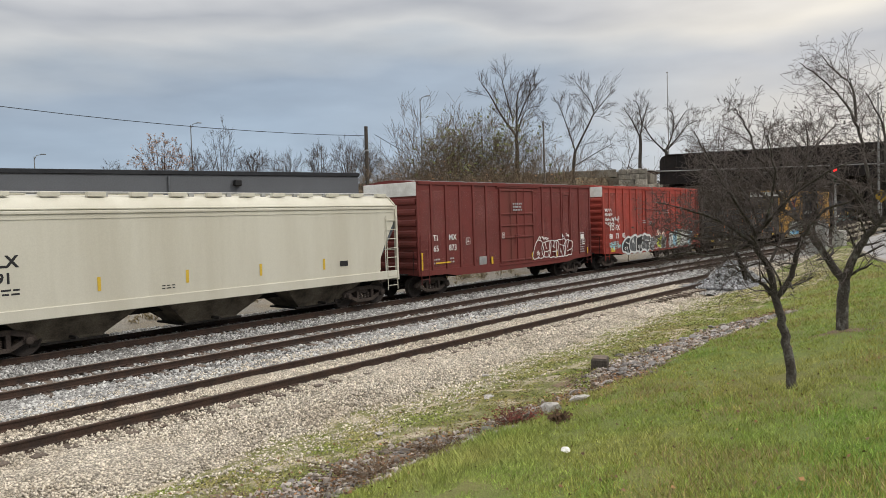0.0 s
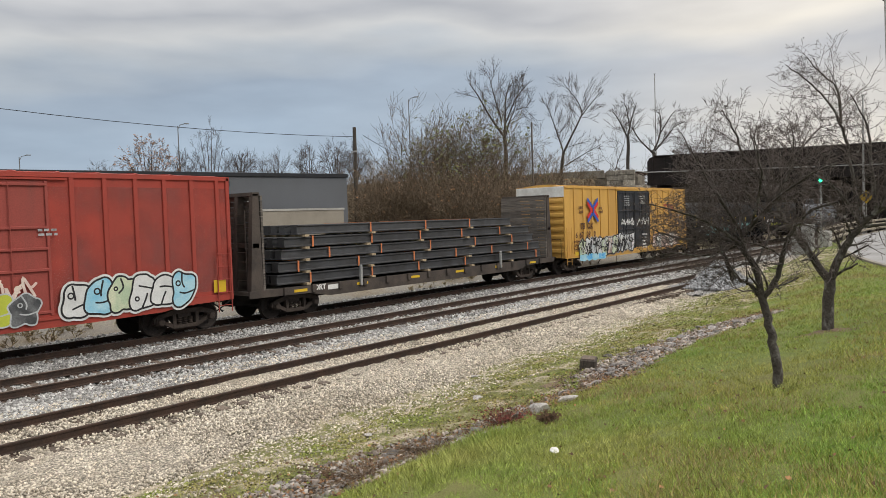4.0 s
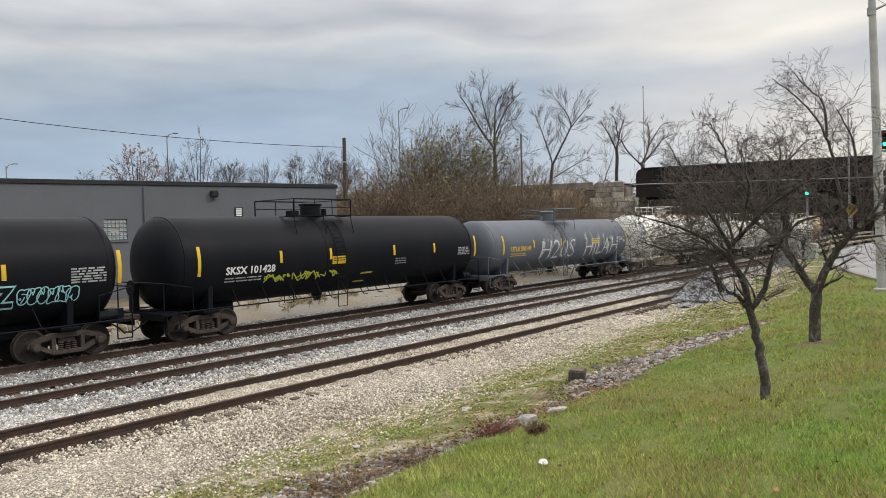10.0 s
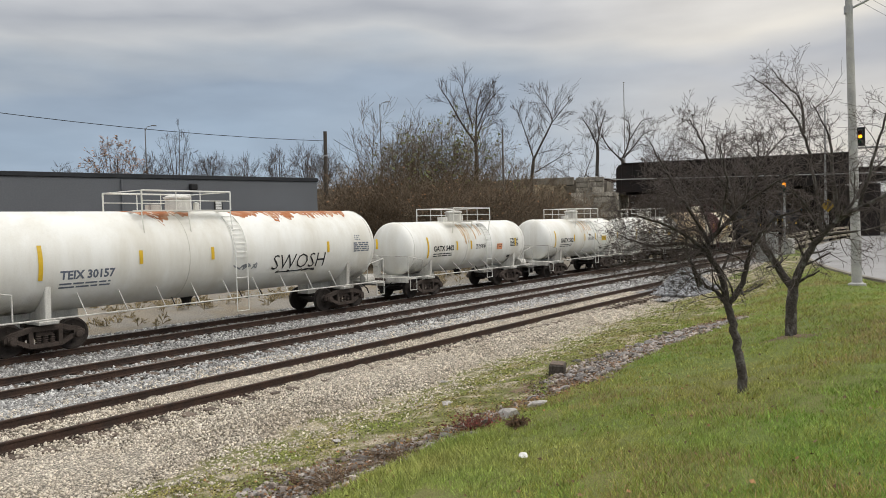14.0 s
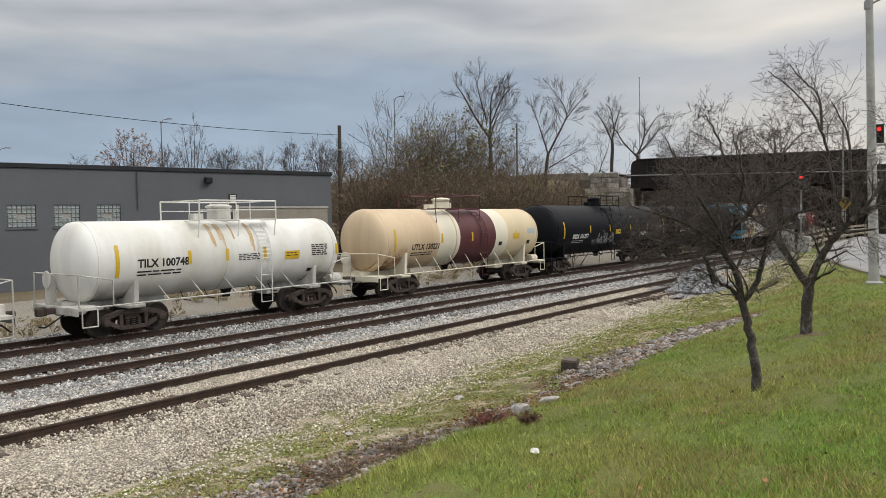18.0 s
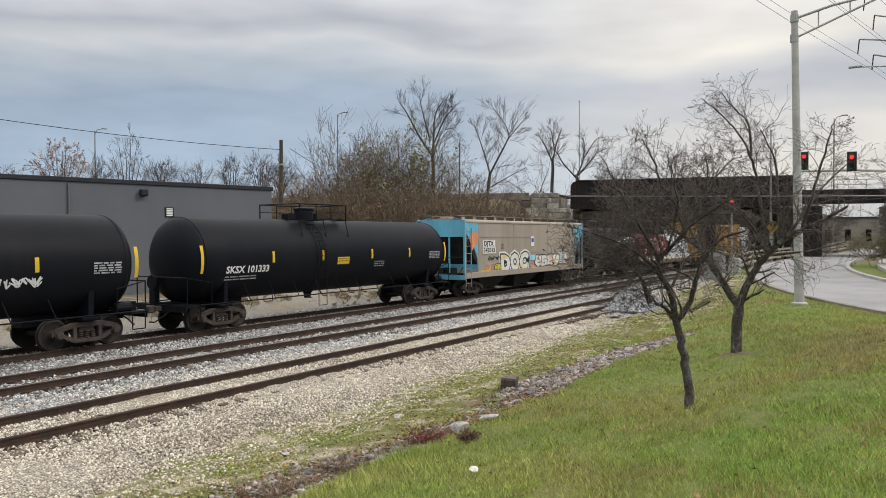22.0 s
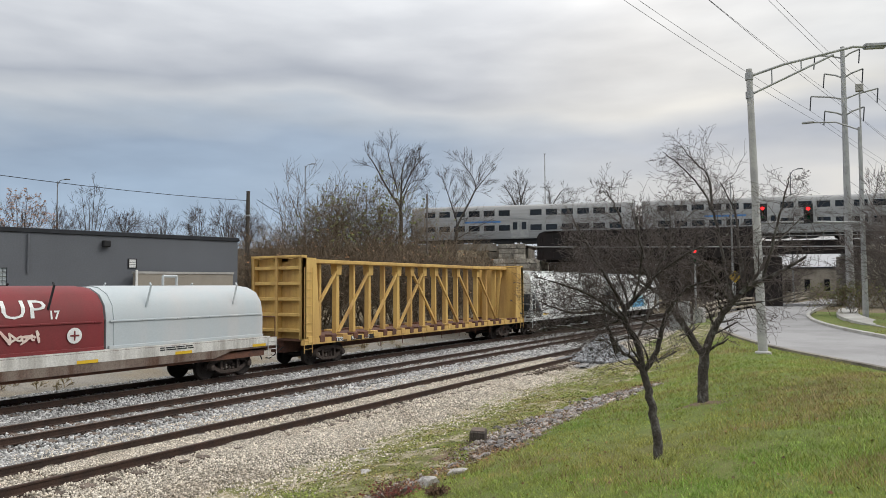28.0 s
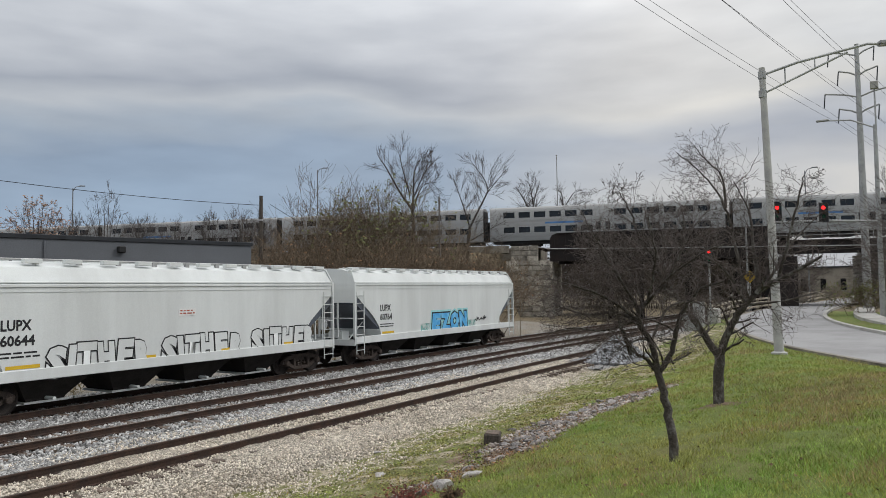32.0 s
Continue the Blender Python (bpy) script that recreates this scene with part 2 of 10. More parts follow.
STREAK = (1.0, 1.0, 0.12)
M = {
    "grass": mat("lawn_soil", (0.13, 0.175, 0.040), 0.95, var=0.45, scale=0.5, bump=0.8, bscale=55, col2=(0.18, 0.165, 0.06), amount=0.45, edge=0.16, dist=0.03),
    "blade": mat("grass_blade", (0.235, 0.355, 0.068), 0.75, var=0.3, scale=0.42, bump=0, bscale=5, col2=(0.39, 0.38, 0.125), amount=0.42, edge=0.14, island=0.4),
    "weed": mat("weed_leaf", (0.19, 0.225, 0.05), 0.8, var=0.3, scale=0.8, bump=0, col2=(0.24, 0.20, 0.075), amount=0.35, island=0.6),
    "scrub": mat("dry_scrub_soil", (0.17, 0.135, 0.085), 0.95, var=0.35, scale=0.25, bump=0.8, bscale=9, col2=(0.10, 0.085, 0.06), amount=0.5, dist=0.05),
    "ballast": mat("ballast_bed", (0.39, 0.382, 0.372), 0.95, var=0.55, scale=0.4, bump=1.0, bscale=26, col2=(0.27, 0.262, 0.252), amount=0.45, edge=0.1, dist=0.04, cells=20),
    "gravel": mat("pale_gravel", (0.55, 0.49, 0.405), 0.95, var=0.5, scale=0.45, bump=1.0, bscale=30, col2=(0.52, 0.445, 0.35), amount=0.5, edge=0.1, dist=0.03, cells=30),
    "stone_bit": mat("gravel_stone", (0.56, 0.505, 0.425), 0.9, var=0.25, scale=0.8, bump=0, col2=(0.42, 0.365, 0.295), amount=0.45, island=0.5),
    "rail": mat("rusty_rail", (0.070, 0.042, 0.031), 0.75, metal=0.2, var=0.3, scale=3, bump=0.3, col2=(0.042, 0.030, 0.025)),
    "railhead": mat("worn_rail_head", (0.20, 0.165, 0.14), 0.45, metal=0.6, var=0.2, scale=4, bump=0.05, col2=(0.13, 0.10, 0.085)),
    "tie": mat("weathered_tie_wood", (0.15, 0.115, 0.09), 0.95, var=0.4, scale=6, bump=0.8, bscale=25, col2=(0.10, 0.08, 0.068), stretch=(8, 1, 1), rand=0.3),
    "rock": mat("riprap_stone", (0.265, 0.248, 0.238), 0.9, var=0.4, scale=7, bump=0.8, bscale=25, col2=(0.11, 0.10, 0.10), amount=0.5, rand=0.6),
    "palerock": mat("pale_boulder", (0.50, 0.475, 0.45), 0.9, var=0.25, scale=6, bump=0.6, bscale=22, col2=(0.26, 0.24, 0.23)),
    "asphalt": mat("grey_asphalt_road", (0.29, 0.285, 0.285), 0.9, var=0.12, scale=0.35, bump=0.3, bscale=50, col2=(0.22, 0.215, 0.215), amount=0.4),
    "stained": mat("stained_old_concrete", (0.25, 0.225, 0.185), 0.95, var=0.3, scale=0.6, bump=0.5, bscale=12, col2=(0.11, 0.095, 0.08), amount=0.5),
    "farbed": mat("pale_stony_dirt", (0.26, 0.24, 0.21), 0.95, var=0.45, scale=0.5, bump=1.0, bscale=20, col2=(0.24, 0.20, 0.145), amount=0.45, edge=0.12, dist=0.04),
    "timber": mat("pale_weathered_timber", (0.36, 0.32, 0.25), 0.9, var=0.25, scale=2.5, bump=0.4, bscale=20, col2=(0.22, 0.19, 0.15), stretch=(0.3, 1, 2)),
    "swale": mat("bare_swale_soil", (0.20, 0.14, 0.095), 0.95, var=0.45, scale=2.2, bump=0.9, bscale=30, col2=(0.085, 0.062, 0.047), amount=0.5, dist=0.04),
    "moss": mat("mossy_edge_soil", (0.155, 0.155, 0.055), 0.95, var=0.5, scale=1.6, bump=0.9, bscale=42, col2=(0.46, 0.39, 0.30), amount=0.42, edge=0.07, dist=0.03),
    "blade_yellow": mat("yellowish_grass_blade", (0.34, 0.335, 0.075), 0.75, var=0.25, scale=0.7, bump=0, bscale=9, col2=(0.21, 0.25, 0.045), island=0.35),
    "blade_dry": mat("dry_grass_blade", (0.40, 0.31, 0.15), 0.8, var=0.25, scale=0.7, bump=0, bscale=9, island=0.4),
    "concrete": mat("pale_concrete", (0.42, 0.41, 0.385), 0.9, var=0.15, scale=0.8, bump=0.3, bscale=30, col2=(0.30, 0.285, 0.26)),
    "bldg": mat("painted_grey_brick", (0.125, 0.132, 0.146), 0.8, var=0.1, scale=0.25, bump=0.2, bscale=14, col2=(0.112, 0.118, 0.13)),
    "coping": mat("dark_metal_coping", (0.035, 0.037, 0.042), 0.5, metal=0.3, var=0.2, bump=0),
    "bldg_tan": mat("tan_wall", (0.30, 0.27, 0.225), 0.85, var=0.12, scale=0.7),
    "glassblock": mat("glass_block", (0.36, 0.40, 0.40), 0.2, var=0.2, scale=4, bump=0.5, bscale=12, gloss=0.6),
    "white": mat("white_paint", (0.74, 0.74, 0.72), 0.6, var=0.08, scale=1.2, bump=0.05, col2=(0.55, 0.54, 0.51)),
    "bridge": mat("black_bridge_steel", (0.020, 0.017, 0.017), 0.75, metal=0.2, var=0.4, scale=0.8, bump=0.2, bscale=12, col2=(0.028, 0.020, 0.018)),
    "sandstone": mat("weathered_stone_block", (0.36, 0.33, 0.28), 0.95, var=0.35, scale=0.9, bump=0.9, bscale=8, col2=(0.13, 0.115, 0.098), amount=0.5, rand=0.35, dist=0.04),
    "bark": mat("dark_bark", (0.066, 0.056, 0.049), 0.95, var=0.4, scale=7, bump=0.9, bscale=30, col2=(0.19, 0.185, 0.165), amount=0.55, edge=0.07, stretch=(1, 1, 0.5), dist=0.02),
    "twig": mat("brown_twig", (0.118, 0.095, 0.087), 0.9, var=0.2, bump=0, island=0.3),
    "brush_in_shade": mat("shaded_brush_twig", (0.075, 0.058, 0.046), 0.95, var=0.25, bump=0, island=0.4),
    "brush": mat("brush_twig", (0.18, 0.135, 0.092), 0.9, var=0.25, bump=0, island=0.45),
    "fartree": mat("far_bare_tree", (0.105, 0.088, 0.080), 0.9, var=0.2, bump=0, island=0.3),
    "leaf_dry": mat("dry_leaf", (0.33, 0.17, 0.08), 0.8, var=0.3, bump=0, island=0.45),
    "leaf_brown": mat("withered_brown_leaf", (0.16, 0.095, 0.055), 0.85, var=0.3, bump=0, island=0.5),
    "leaf_green": mat("olive_leaf", (0.15, 0.16, 0.05), 0.8, var=0.3, bump=0, island=0.4),
    "leaf_red": mat("red_leaf", (0.20, 0.055, 0.042), 0.8, var=0.3, bump=0, island=0.45),
    "galv": mat("galvanised_steel", (0.40, 0.40, 0.39), 0.55, metal=0.5, var=0.12, scale=2, bump=0.05, col2=(0.30, 0.30, 0.30)),
    "farsteel": mat("dull_grey_lamp_steel", (0.19, 0.195, 0.20), 0.7, var=0.15, scale=2, bump=0.05),
    "conpole": mat("concrete_pole", (0.43, 0.42, 0.40), 0.8, var=0.15, scale=2, bump=0.2, col2=(0.33, 0.325, 0.32)),
    "woodpole": mat("weathered_wood_pole", (0.10, 0.085, 0.072), 0.95, var=0.3, scale=5, bump=0.5, stretch=(6, 6, 0.5)),
    "wire": mat("black_wire", (0.02, 0.02, 0.022), 0.6, bump=0),
    "black": mat("black_rubber_paint", (0.018, 0.018, 0.019), 0.6, var=0.2, bump=0.05),
    "sig_yellow": mat("sign_yellow", (0.36, 0.23, 0.02), 0.5, var=0.1, bump=0),
    "wheel": mat("wheel_steel", (0.055, 0.045, 0.040), 0.7, metal=0.4, var=0.3, scale=4, bump=0.2, col2=(0.035, 0.03, 0.028)),
    "truck": mat("truck_cast_iron", (0.085, 0.066, 0.056), 0.85, metal=0.1, var=0.35, scale=3, bump=0.4, col2=(0.048, 0.038, 0.033)),
    "under": mat("grimy_underframe_and_shade", (0.030, 0.026, 0.024), 0.9, var=0.3, scale=2, bump=0.2),
    "stainless": mat("brushed_stainless", (0.31, 0.31, 0.305), 0.45, metal=0.8, var=0.08, scale=1.2, bump=0.05, col2=(0.27, 0.268, 0.262), stretch=(0.3, 1, 3)),
    "darkglass": mat("dark_window_glass", (0.012, 0.014, 0.016), 0.12, var=0.1, bump=0, gloss=0.5),
}

# ---- mesh tools ----


def box(bm, x0, x1, y0, y1, z0, z1):
    v = [bm.verts.new((x, y, z)) for z in (z0, z1) for x, y in ((x0, y0), (x1, y0), (x1, y1), (x0, y1))]
    for f in ((3, 2, 1, 0), (4, 5, 6, 7), (0, 1, 5, 4), (1, 2, 6, 5), (2, 3, 7, 6), (3, 0, 4, 7)):
        bm.faces.new([v[i] for i in f])
    return bm


def boxes(*rows):
    bm = bmesh.new()
    for r in rows:
        box(bm, *r)
    return bm


def bevelled(bm, w=0.01, seg=1):
    bmesh.ops.bevel(bm, geom=list(bm.edges), offset=w, segments=seg, affect="EDGES", clamp_overlap=True)
    return bm


def rod(bm, a, b, r, r2=None, n=6, caps=True):
    """A round bar from a to b."""
    a, b = Vector(a), Vector(b)
    r2 = r if r2 is None else r2
    d = (b - a).normalized()
    s = d.orthogonal().normalized()
    u = d.cross(s)
    rings = []
    for p, q in ((a, r), (b, r2)):
        rings.append([bm.verts.new(p + (s * math.cos(k * math.tau / n) + u * math.sin(k * math.tau / n)) * q) for k in range(n)])
    for k in range(n):
        bm.faces.new((rings[0][k], rings[0][(k + 1) % n], rings[1][(k + 1) % n], rings[1][k]))
    if caps:
        bm.faces.new(rings[0][::-1])
        bm.faces.new(rings[1])
    return bm


def rods(r, *pairs, n=6):
    bm = bmesh.new()
    for a, b in pairs:
        rod(bm, a, b, r, n=n)
    return bm


def pipe(bm, pts, r, n=6):
    for a, b in zip(pts, pts[1:]):
        rod(bm, a, b, r, n=n)
    return bm


def lathe(bm, prof, n=24, axis="x", centre=(0, 0, 0)):
    """Turn a profile of (along, radius) about an axis."""
    c = Vector(centre)

    def at(s, r, k):
        a, b = r * math.cos(k * math.tau / n), r * math.sin(k * math.tau / n)
        return c + Vector({"x": (s, a, b), "y": (a, s, b), "z": (a, b, s)}[axis])
    rings = []
    for s, r in prof:
        rings.append([bm.verts.new(at(s, r, k)) for k in range(n)] if r > 1e-6 else [bm.verts.new(at(s, 0, 0))])
    for p, q in zip(rings, rings[1:]):
        for k in range(n):
            j = (k + 1) % n
            if len(p) == 1 and len(q) > 1:
                bm.faces.new((p[0], q[k], q[j]))
            elif len(q) == 1 and len(p) > 1:
                bm.faces.new((p[k], q[0], p[j]))
            elif len(p) > 1:
                bm.faces.new((p[k], q[k], q[j], p[j]))
    bmesh.ops.recalc_face_normals(bm, faces=list(bm.faces))
    return bm


def prism(bm, poly, lo, hi, axis="y"):
    """A flat outline (a, b) drawn out along an axis from lo to hi. y: (x, z); x: (y, z); z: (x, y)."""
    def at(a, b, s):
        return {"y": (a, s, b), "x": (s, a, b), "z": (a, b, s)}[axis]
    p = [bm.verts.new(at(a, b, lo)) for a, b in poly]
    q = [bm.verts.new(at(a, b, hi)) for a, b in poly]
    fs = [bm.faces.new(p), bm.faces.new(q[::-1])]
    n = len(poly)
    for k in range(n):
        fs.append(bm.faces.new((p[k], q[k], q[(k + 1) % n], p[(k + 1) % n])))
    bmesh.ops.recalc_face_normals(bm, faces=fs)
    return bm


def as_mesh(name, bm, material, smooth=False):
    me = bpy.data.meshes.new(name)
    bm.to_mesh(me)
    bm.free()
    for m in material if isinstance(material, (list, tuple)) else (material,):
        me.materials.append(m)
    if smooth:
        me.polygons.foreach_set("use_smooth", [True] * len(me.polygons))
        me.set_sharp_from_angle(angle=radians(40))
    return me


def part(name, bm, material, parent=None, label="", smooth=False, at=None, kind=""):
    me = bm if isinstance(bm, bpy.types.Mesh) else as_mesh(name, bm, material, smooth)
    ob = new(name, me)
    if parent:
        ob.parent = parent
    if at is not None:
        ob.matrix_basis = at if isinstance(at, Matrix) else Matrix.Translation(at)
    if label or kind:
        tagged(ob, label, kind=kind)
    return ob


def thing(name, label, category, at=(0, 0, 0), group="", kind=""):
    ob = new(name)
    ob.empty_display_size = 0.2
    ob.matrix_basis = at if isinstance(at, Matrix) else Matrix.Translation(at)
    return tagged(ob, label, category, group, kind)


def raw(name, verts, faces, material, smooth=False):
    """A mesh object from arrays; faces: an (n, 3) or (n, 4) array."""
    me = bpy.data.meshes.new(name)
    verts, faces = np.asarray(verts, np.float32), np.asarray(faces, np.int32)
    k = faces.shape[1]
    me.vertices.add(len(verts))
    me.vertices.foreach_set("co", verts.ravel())
    me.loops.add(faces.size)
    me.loops.foreach_set("vertex_index", faces.ravel())
    me.polygons.add(len(faces))
    me.polygons.foreach_set("loop_start", np.arange(len(faces), dtype=np.int32) * k)
    for m in material if isinstance(material, (list, tuple)) else (material,):
        me.materials.append(m)
    if smooth:
        me.polygons.foreach_set("use_smooth", np.ones(len(faces), bool))
    me.update(calc_edges=True)
    return me


# ---- plan: x along the freight tracks, rail tops at z = 0 ----
Y1, Y2, Y3 = 13.66, 17.95, 22.35
ROAD_Z = 1.1
ROAD = [(-4, -19.5), (6, -13), (16, -7.2), (24.5, -2.4), (31, 1.2), (37, 3.5), (44.5, 5.6), (52, 7.0), (61, 7.9), (74, 8.3), (90, 7.7), (108, 6.4), (150, 5.5), (220, 8)]
LINE_P = Vector((79.9, 33.2))
LINE_U = Vector((-0.297, 0.955)).normalized()
LINE_N = Vector((LINE_U.y, -LINE_U.x))
UP_Z = 8.0


def on_line(u, n=0.0, z=0.0):
    p = LINE_P + LINE_U * u + LINE_N * n
    return Vector((p.x, p.y, z))


def smooth01(t):
    t = np.clip(t, 0, 1)
    return t * t * (3 - 2 * t)


def gravel_edge(x):
    return 9.95 + np.clip(x - 8, 0, 45) * 0.075 + 0.22 * np.sin(x * 0.9) + 0.12 * np.sin(x * 2.7 + 1)


def swale_mid(x):
    return 6.75 + 0.10 * np.sin(x * 2.1) + 0.06 * np.sin(x * 5.3) - 0.085 * (x - 4.2) + 0.75 * smooth01((x - 11.5) / 3) - 0.02 * np.clip(x - 14, 0, 6)


def swale_half(x):
    return np.where(x < 8.2, 0.72, np.where(x < 11.5, 0.34, 0.72))


def road_dist(x, y):
    d = np.full(np.shape(x), 1e9)
    for (ax, ay), (bx, by) in zip(ROAD, ROAD[1:]):
        t = np.clip(((x - ax) * (bx - ax) + (y - ay) * (by - ay)) / ((bx - ax) ** 2 + (by - ay) ** 2), 0, 1)
        d = np.minimum(d, np.hypot(x - ax - t * (bx - ax), y - ay - t * (by - ay)))
    return d


def ground_z(x, y):
    x, y = np.asarray(x, float), np.asarray(y, float)
    e = 9.95 + np.clip(x - 8, 0, 45) * 0.075
    z = 1.76 - 2.12 * np.clip(y / e, 0, 1)
    # a shallow swale with the stones in it
    z = z - 0.10 * np.exp(-((y - 6.6) / 0.9) ** 2) * smooth01((30 - x) / 10)
    z = np.where(x > 40, z * (1 - smooth01((x - 40) / 20)) + smooth01((x - 40) / 20) * np.where(y < e, 1.0 - 1.36 * smooth01((y - 10) / 3), -0.36), z)
    w = smooth01((road_dist(x, y) - 3.2) / 4.0)
    z = ROAD_Z - 0.06 + (z - ROAD_Z + 0.06) * w
    z = np.where(y > 25.5, -0.36 + 0.5 * smooth01((y - 25.5) / 6), z)
    px, py = x - LINE_P.x, y - LINE_P.y
    u, n = px * LINE_U.x + py * LINE_U.y, px * LINE_N.x + py * LINE_N.y
    bank = 7.55 - np.maximum(0, np.abs(n) - 4.6) / 1.5
    rise = np.where(u > 0, smooth01((u - 5.3) / 1.6), smooth01((-33.5 - u) / 1.5))
    return z + np.maximum(0, bank - z) * rise


def gz(x, y):
    return float(ground_z(x, y))


# ---- ground ----


def axis_points(lo, hi, step, far, grow=1.35):
    p = list(np.arange(lo, hi + 1e-6, step))
    d, s = hi, step
    while d < far:
        s *= grow
        d += s
        p.append(d)
    d, s = lo, step
    while d > -far:
        s *= grow
        d -= s
        p.insert(0, d)
    return np.array(p)


def build_ground():
    xs, ys = axis_points(-6, 40, 0.35, 3500, 1.07), axis_points(-4, 14, 0.25, 3500, 1.07)
    gx, gy = np.meshgrid(xs, ys, indexing="ij")
    z = ground_z(gx, gy)
    rng = np.random.default_rng(3)
    near = (np.hypot(gx, gy) < 120)
    z = z + np.where(near & (road_dist(gx, gy) > 3.6), rng.normal(0, 0.015, z.shape), 0)
    z = np.where((np.abs(gy - 18) < 7.2), np.minimum(z, -0.36), z)
    nx, ny = len(xs), len(ys)
    idx = np.arange(nx * ny).reshape(nx, ny)
    f = np.stack([idx[:-1, :-1], idx[1:, :-1], idx[1:, 1:], idx[:-1, 1:]], -1).reshape(-1, 4)
    me = raw("ground", np.stack([gx, gy, z], -1).reshape(-1, 3), f, [M["grass"], M["scrub"], M["swale"], M["moss"], M["farbed"]], smooth=True)
    cx, cy = (gx[:-1, :-1] + gx[1:, 1:]).ravel() / 2, (gy[:-1, :-1] + gy[1:, 1:]).ravel() / 2
    wob = np.array([noise.noise((a * 0.9, b * 0.9, 4)) + 0.5 * noise.noise((a * 2.6, b * 2.6, 7)) for a, b in zip(cx, cy)])
    kind = ((cy > 14) | (cx > 70)).astype(np.int32)
    kind = np.where((cy > 14) & (cy < 33.5 + 3 * wob) & (cx < 66), 4, kind)
    mossy = (kind == 0) & (cy > swale_mid(cx) + 0.2 + 0.4 * wob + 0.10 * np.clip(cx - 9, 0, 12)) & (cx < 45)
    kind = np.where(mossy, 3, kind)
    kind = np.where((np.abs(cy - swale_mid(cx) - 0.15 * wob) < swale_half(cx) * (1 + 0.8 * wob)) & (cx < 21), 2, kind)
    me.polygons.foreach_set("material_index", kind.astype(np.int32))
    tagged(new("ground", me), "green lawn falling to dry scrub ground beside the tracks", "ground", kind="structure")


build_ground()


def build_ballast():
    xs = np.concatenate([np.arange(-330, -6, 6.0), np.arange(-6, 60, 0.3), np.arange(60, 470, 6.0)])
    ts = np.linspace(0, 1, 46)
    rng = np.random.default_rng(5)
    gx, gt = np.meshgrid(xs, ts, indexing="ij")
    e = gravel_edge(gx) - 0.15
    gy = e + (25.6 - e) * gt
    z = np.full(gx.shape, -0.215)
    z -= 0.10 * smooth01((gy - 24.2) / 1.2)
    # the shoulder on the lawn side runs out flat
    z -= 0.21 * (1 - smooth01((gy - e) / 1.6))
    z += rng.normal(0, 0.014, z.shape) + 0.03 * np.sin(gx * 0.6 + gy)
    # the siding is choked with stone almost to the tops of its sleepers
    z += 0.045 * smooth01((1.25 - np.abs(gy - Y1)) / 0.4) * (gx < 38.6)
    nx, ny = gx.shape
    idx = np.arange(nx * ny).reshape(nx, ny)
    f = np.stack([idx[:-1, :-1], idx[1:, :-1], idx[1:, 1:], idx[:-1, 1:]], -1).reshape(-1, 4)
    me = raw("ballast", np.stack([gx, gy, z], -1).reshape(-1, 3), f, [M["ballast"], M["gravel"]], smooth=True)
    cy = ((gy[:-1, :-1] + gy[1:, 1:]) / 2).ravel()
    me.polygons.foreach_set("material_index", (cy + rng.normal(0, 0.25, cy.shape) < Y1 + 0.9).astype(np.int32))
    tagged(new("ballast", me), "pale crushed-stone ballast under the railway tracks", "ballast", kind="structure")


build_ballast()

# rail section: foot, web, head
RAIL = [(-0.075, -0.172), (0.075, -0.172), (0.075, -0.16), (0.012, -0.14), (0.012, -0.045), (0.036, -0.035), (0.036, -0.006), (0.030, 0), (-0.030, 0), (-0.036, -0.006), (-0.036, -0.035), (-0.012, -0.045), (-0.012, -0.14), (-0.075, -0.16)]


def build_track(y, x0, x1, name, label, tie_lo, tie_hi, shiny):
    t = thing(name, label, "railway track", (0, y, 0), kind="structure")
    for side in (-1, 1):
        bm = bmesh.new()
        prism(bm, [(a + side * 0.7535, b) for a, b in RAIL], x0, x1, "x")
        me = as_mesh("rail", bm, [M["rail"], M["railhead"] if shiny else M["rail"]])
        for p in me.polygons:
            p.material_index = 1 if p.center.z > -0.02 and abs(p.normal.z) > 0.5 else 0
        part("rail", me, None, t)
    tie = as_mesh("sleeper", bevelled(boxes((-0.115, 0.115, -1.3, 1.3, -0.36, -0.178)), 0.012), M["tie"])
    plate = as_mesh("tie_plate", boxes(*[(-0.09, 0.09, s * 0.7535 - 0.17, s * 0.7535 + 0.17, -0.178, -0.166) for s in (-1, 1)],
                                       *[(dx - 0.014, dx + 0.014, s * 0.7535 + o - 0.016, s * 0.7535 + o + 0.016, -0.166, -0.138) for s in (-1, 1) for dx in (-0.05, 0.05) for o in (-0.094, 0.094)]), M["rail"])
    rng = random.Random(int(y * 10))
    k = tie_lo
    while k < tie_hi:
        m = pose(k + rng.uniform(-0.03, 0.03), rng.uniform(-0.05, 0.05), rng.uniform(-0.012, 0.004), 0, 0, rng.uniform(-1.5, 1.5))
        s = part("sleeper", tie, None, t, at=m)
        part("tie_plate", plate, None, s)
        k += 0.52
    far = bmesh.new()
    for lo, hi in ((x0, tie_lo), (tie_hi + 0.1, x1)):
        k = lo + 0.3
        while k < hi and k < 120:
            box(far, k - 0.115, k + 0.115, -1.3, 1.3, -0.36, -0.18)
            k += 0.52
    if len(far.verts):
        part("sleepers", far, M["tie"], t, kind="stuff")
    else:
        far.free()


build_track(Y1, -60, 38.6, "track_1", "rusty unused siding track on weathered wooden sleepers", 1, 38.4, False)
build_track(Y2, -330, 460, "track_2", "brown main line track in grey ballast", 4, 46, True)
build_track(Y3, -330, 460, "track_3", "brown main line track carrying the freight train", 6, 48, True)


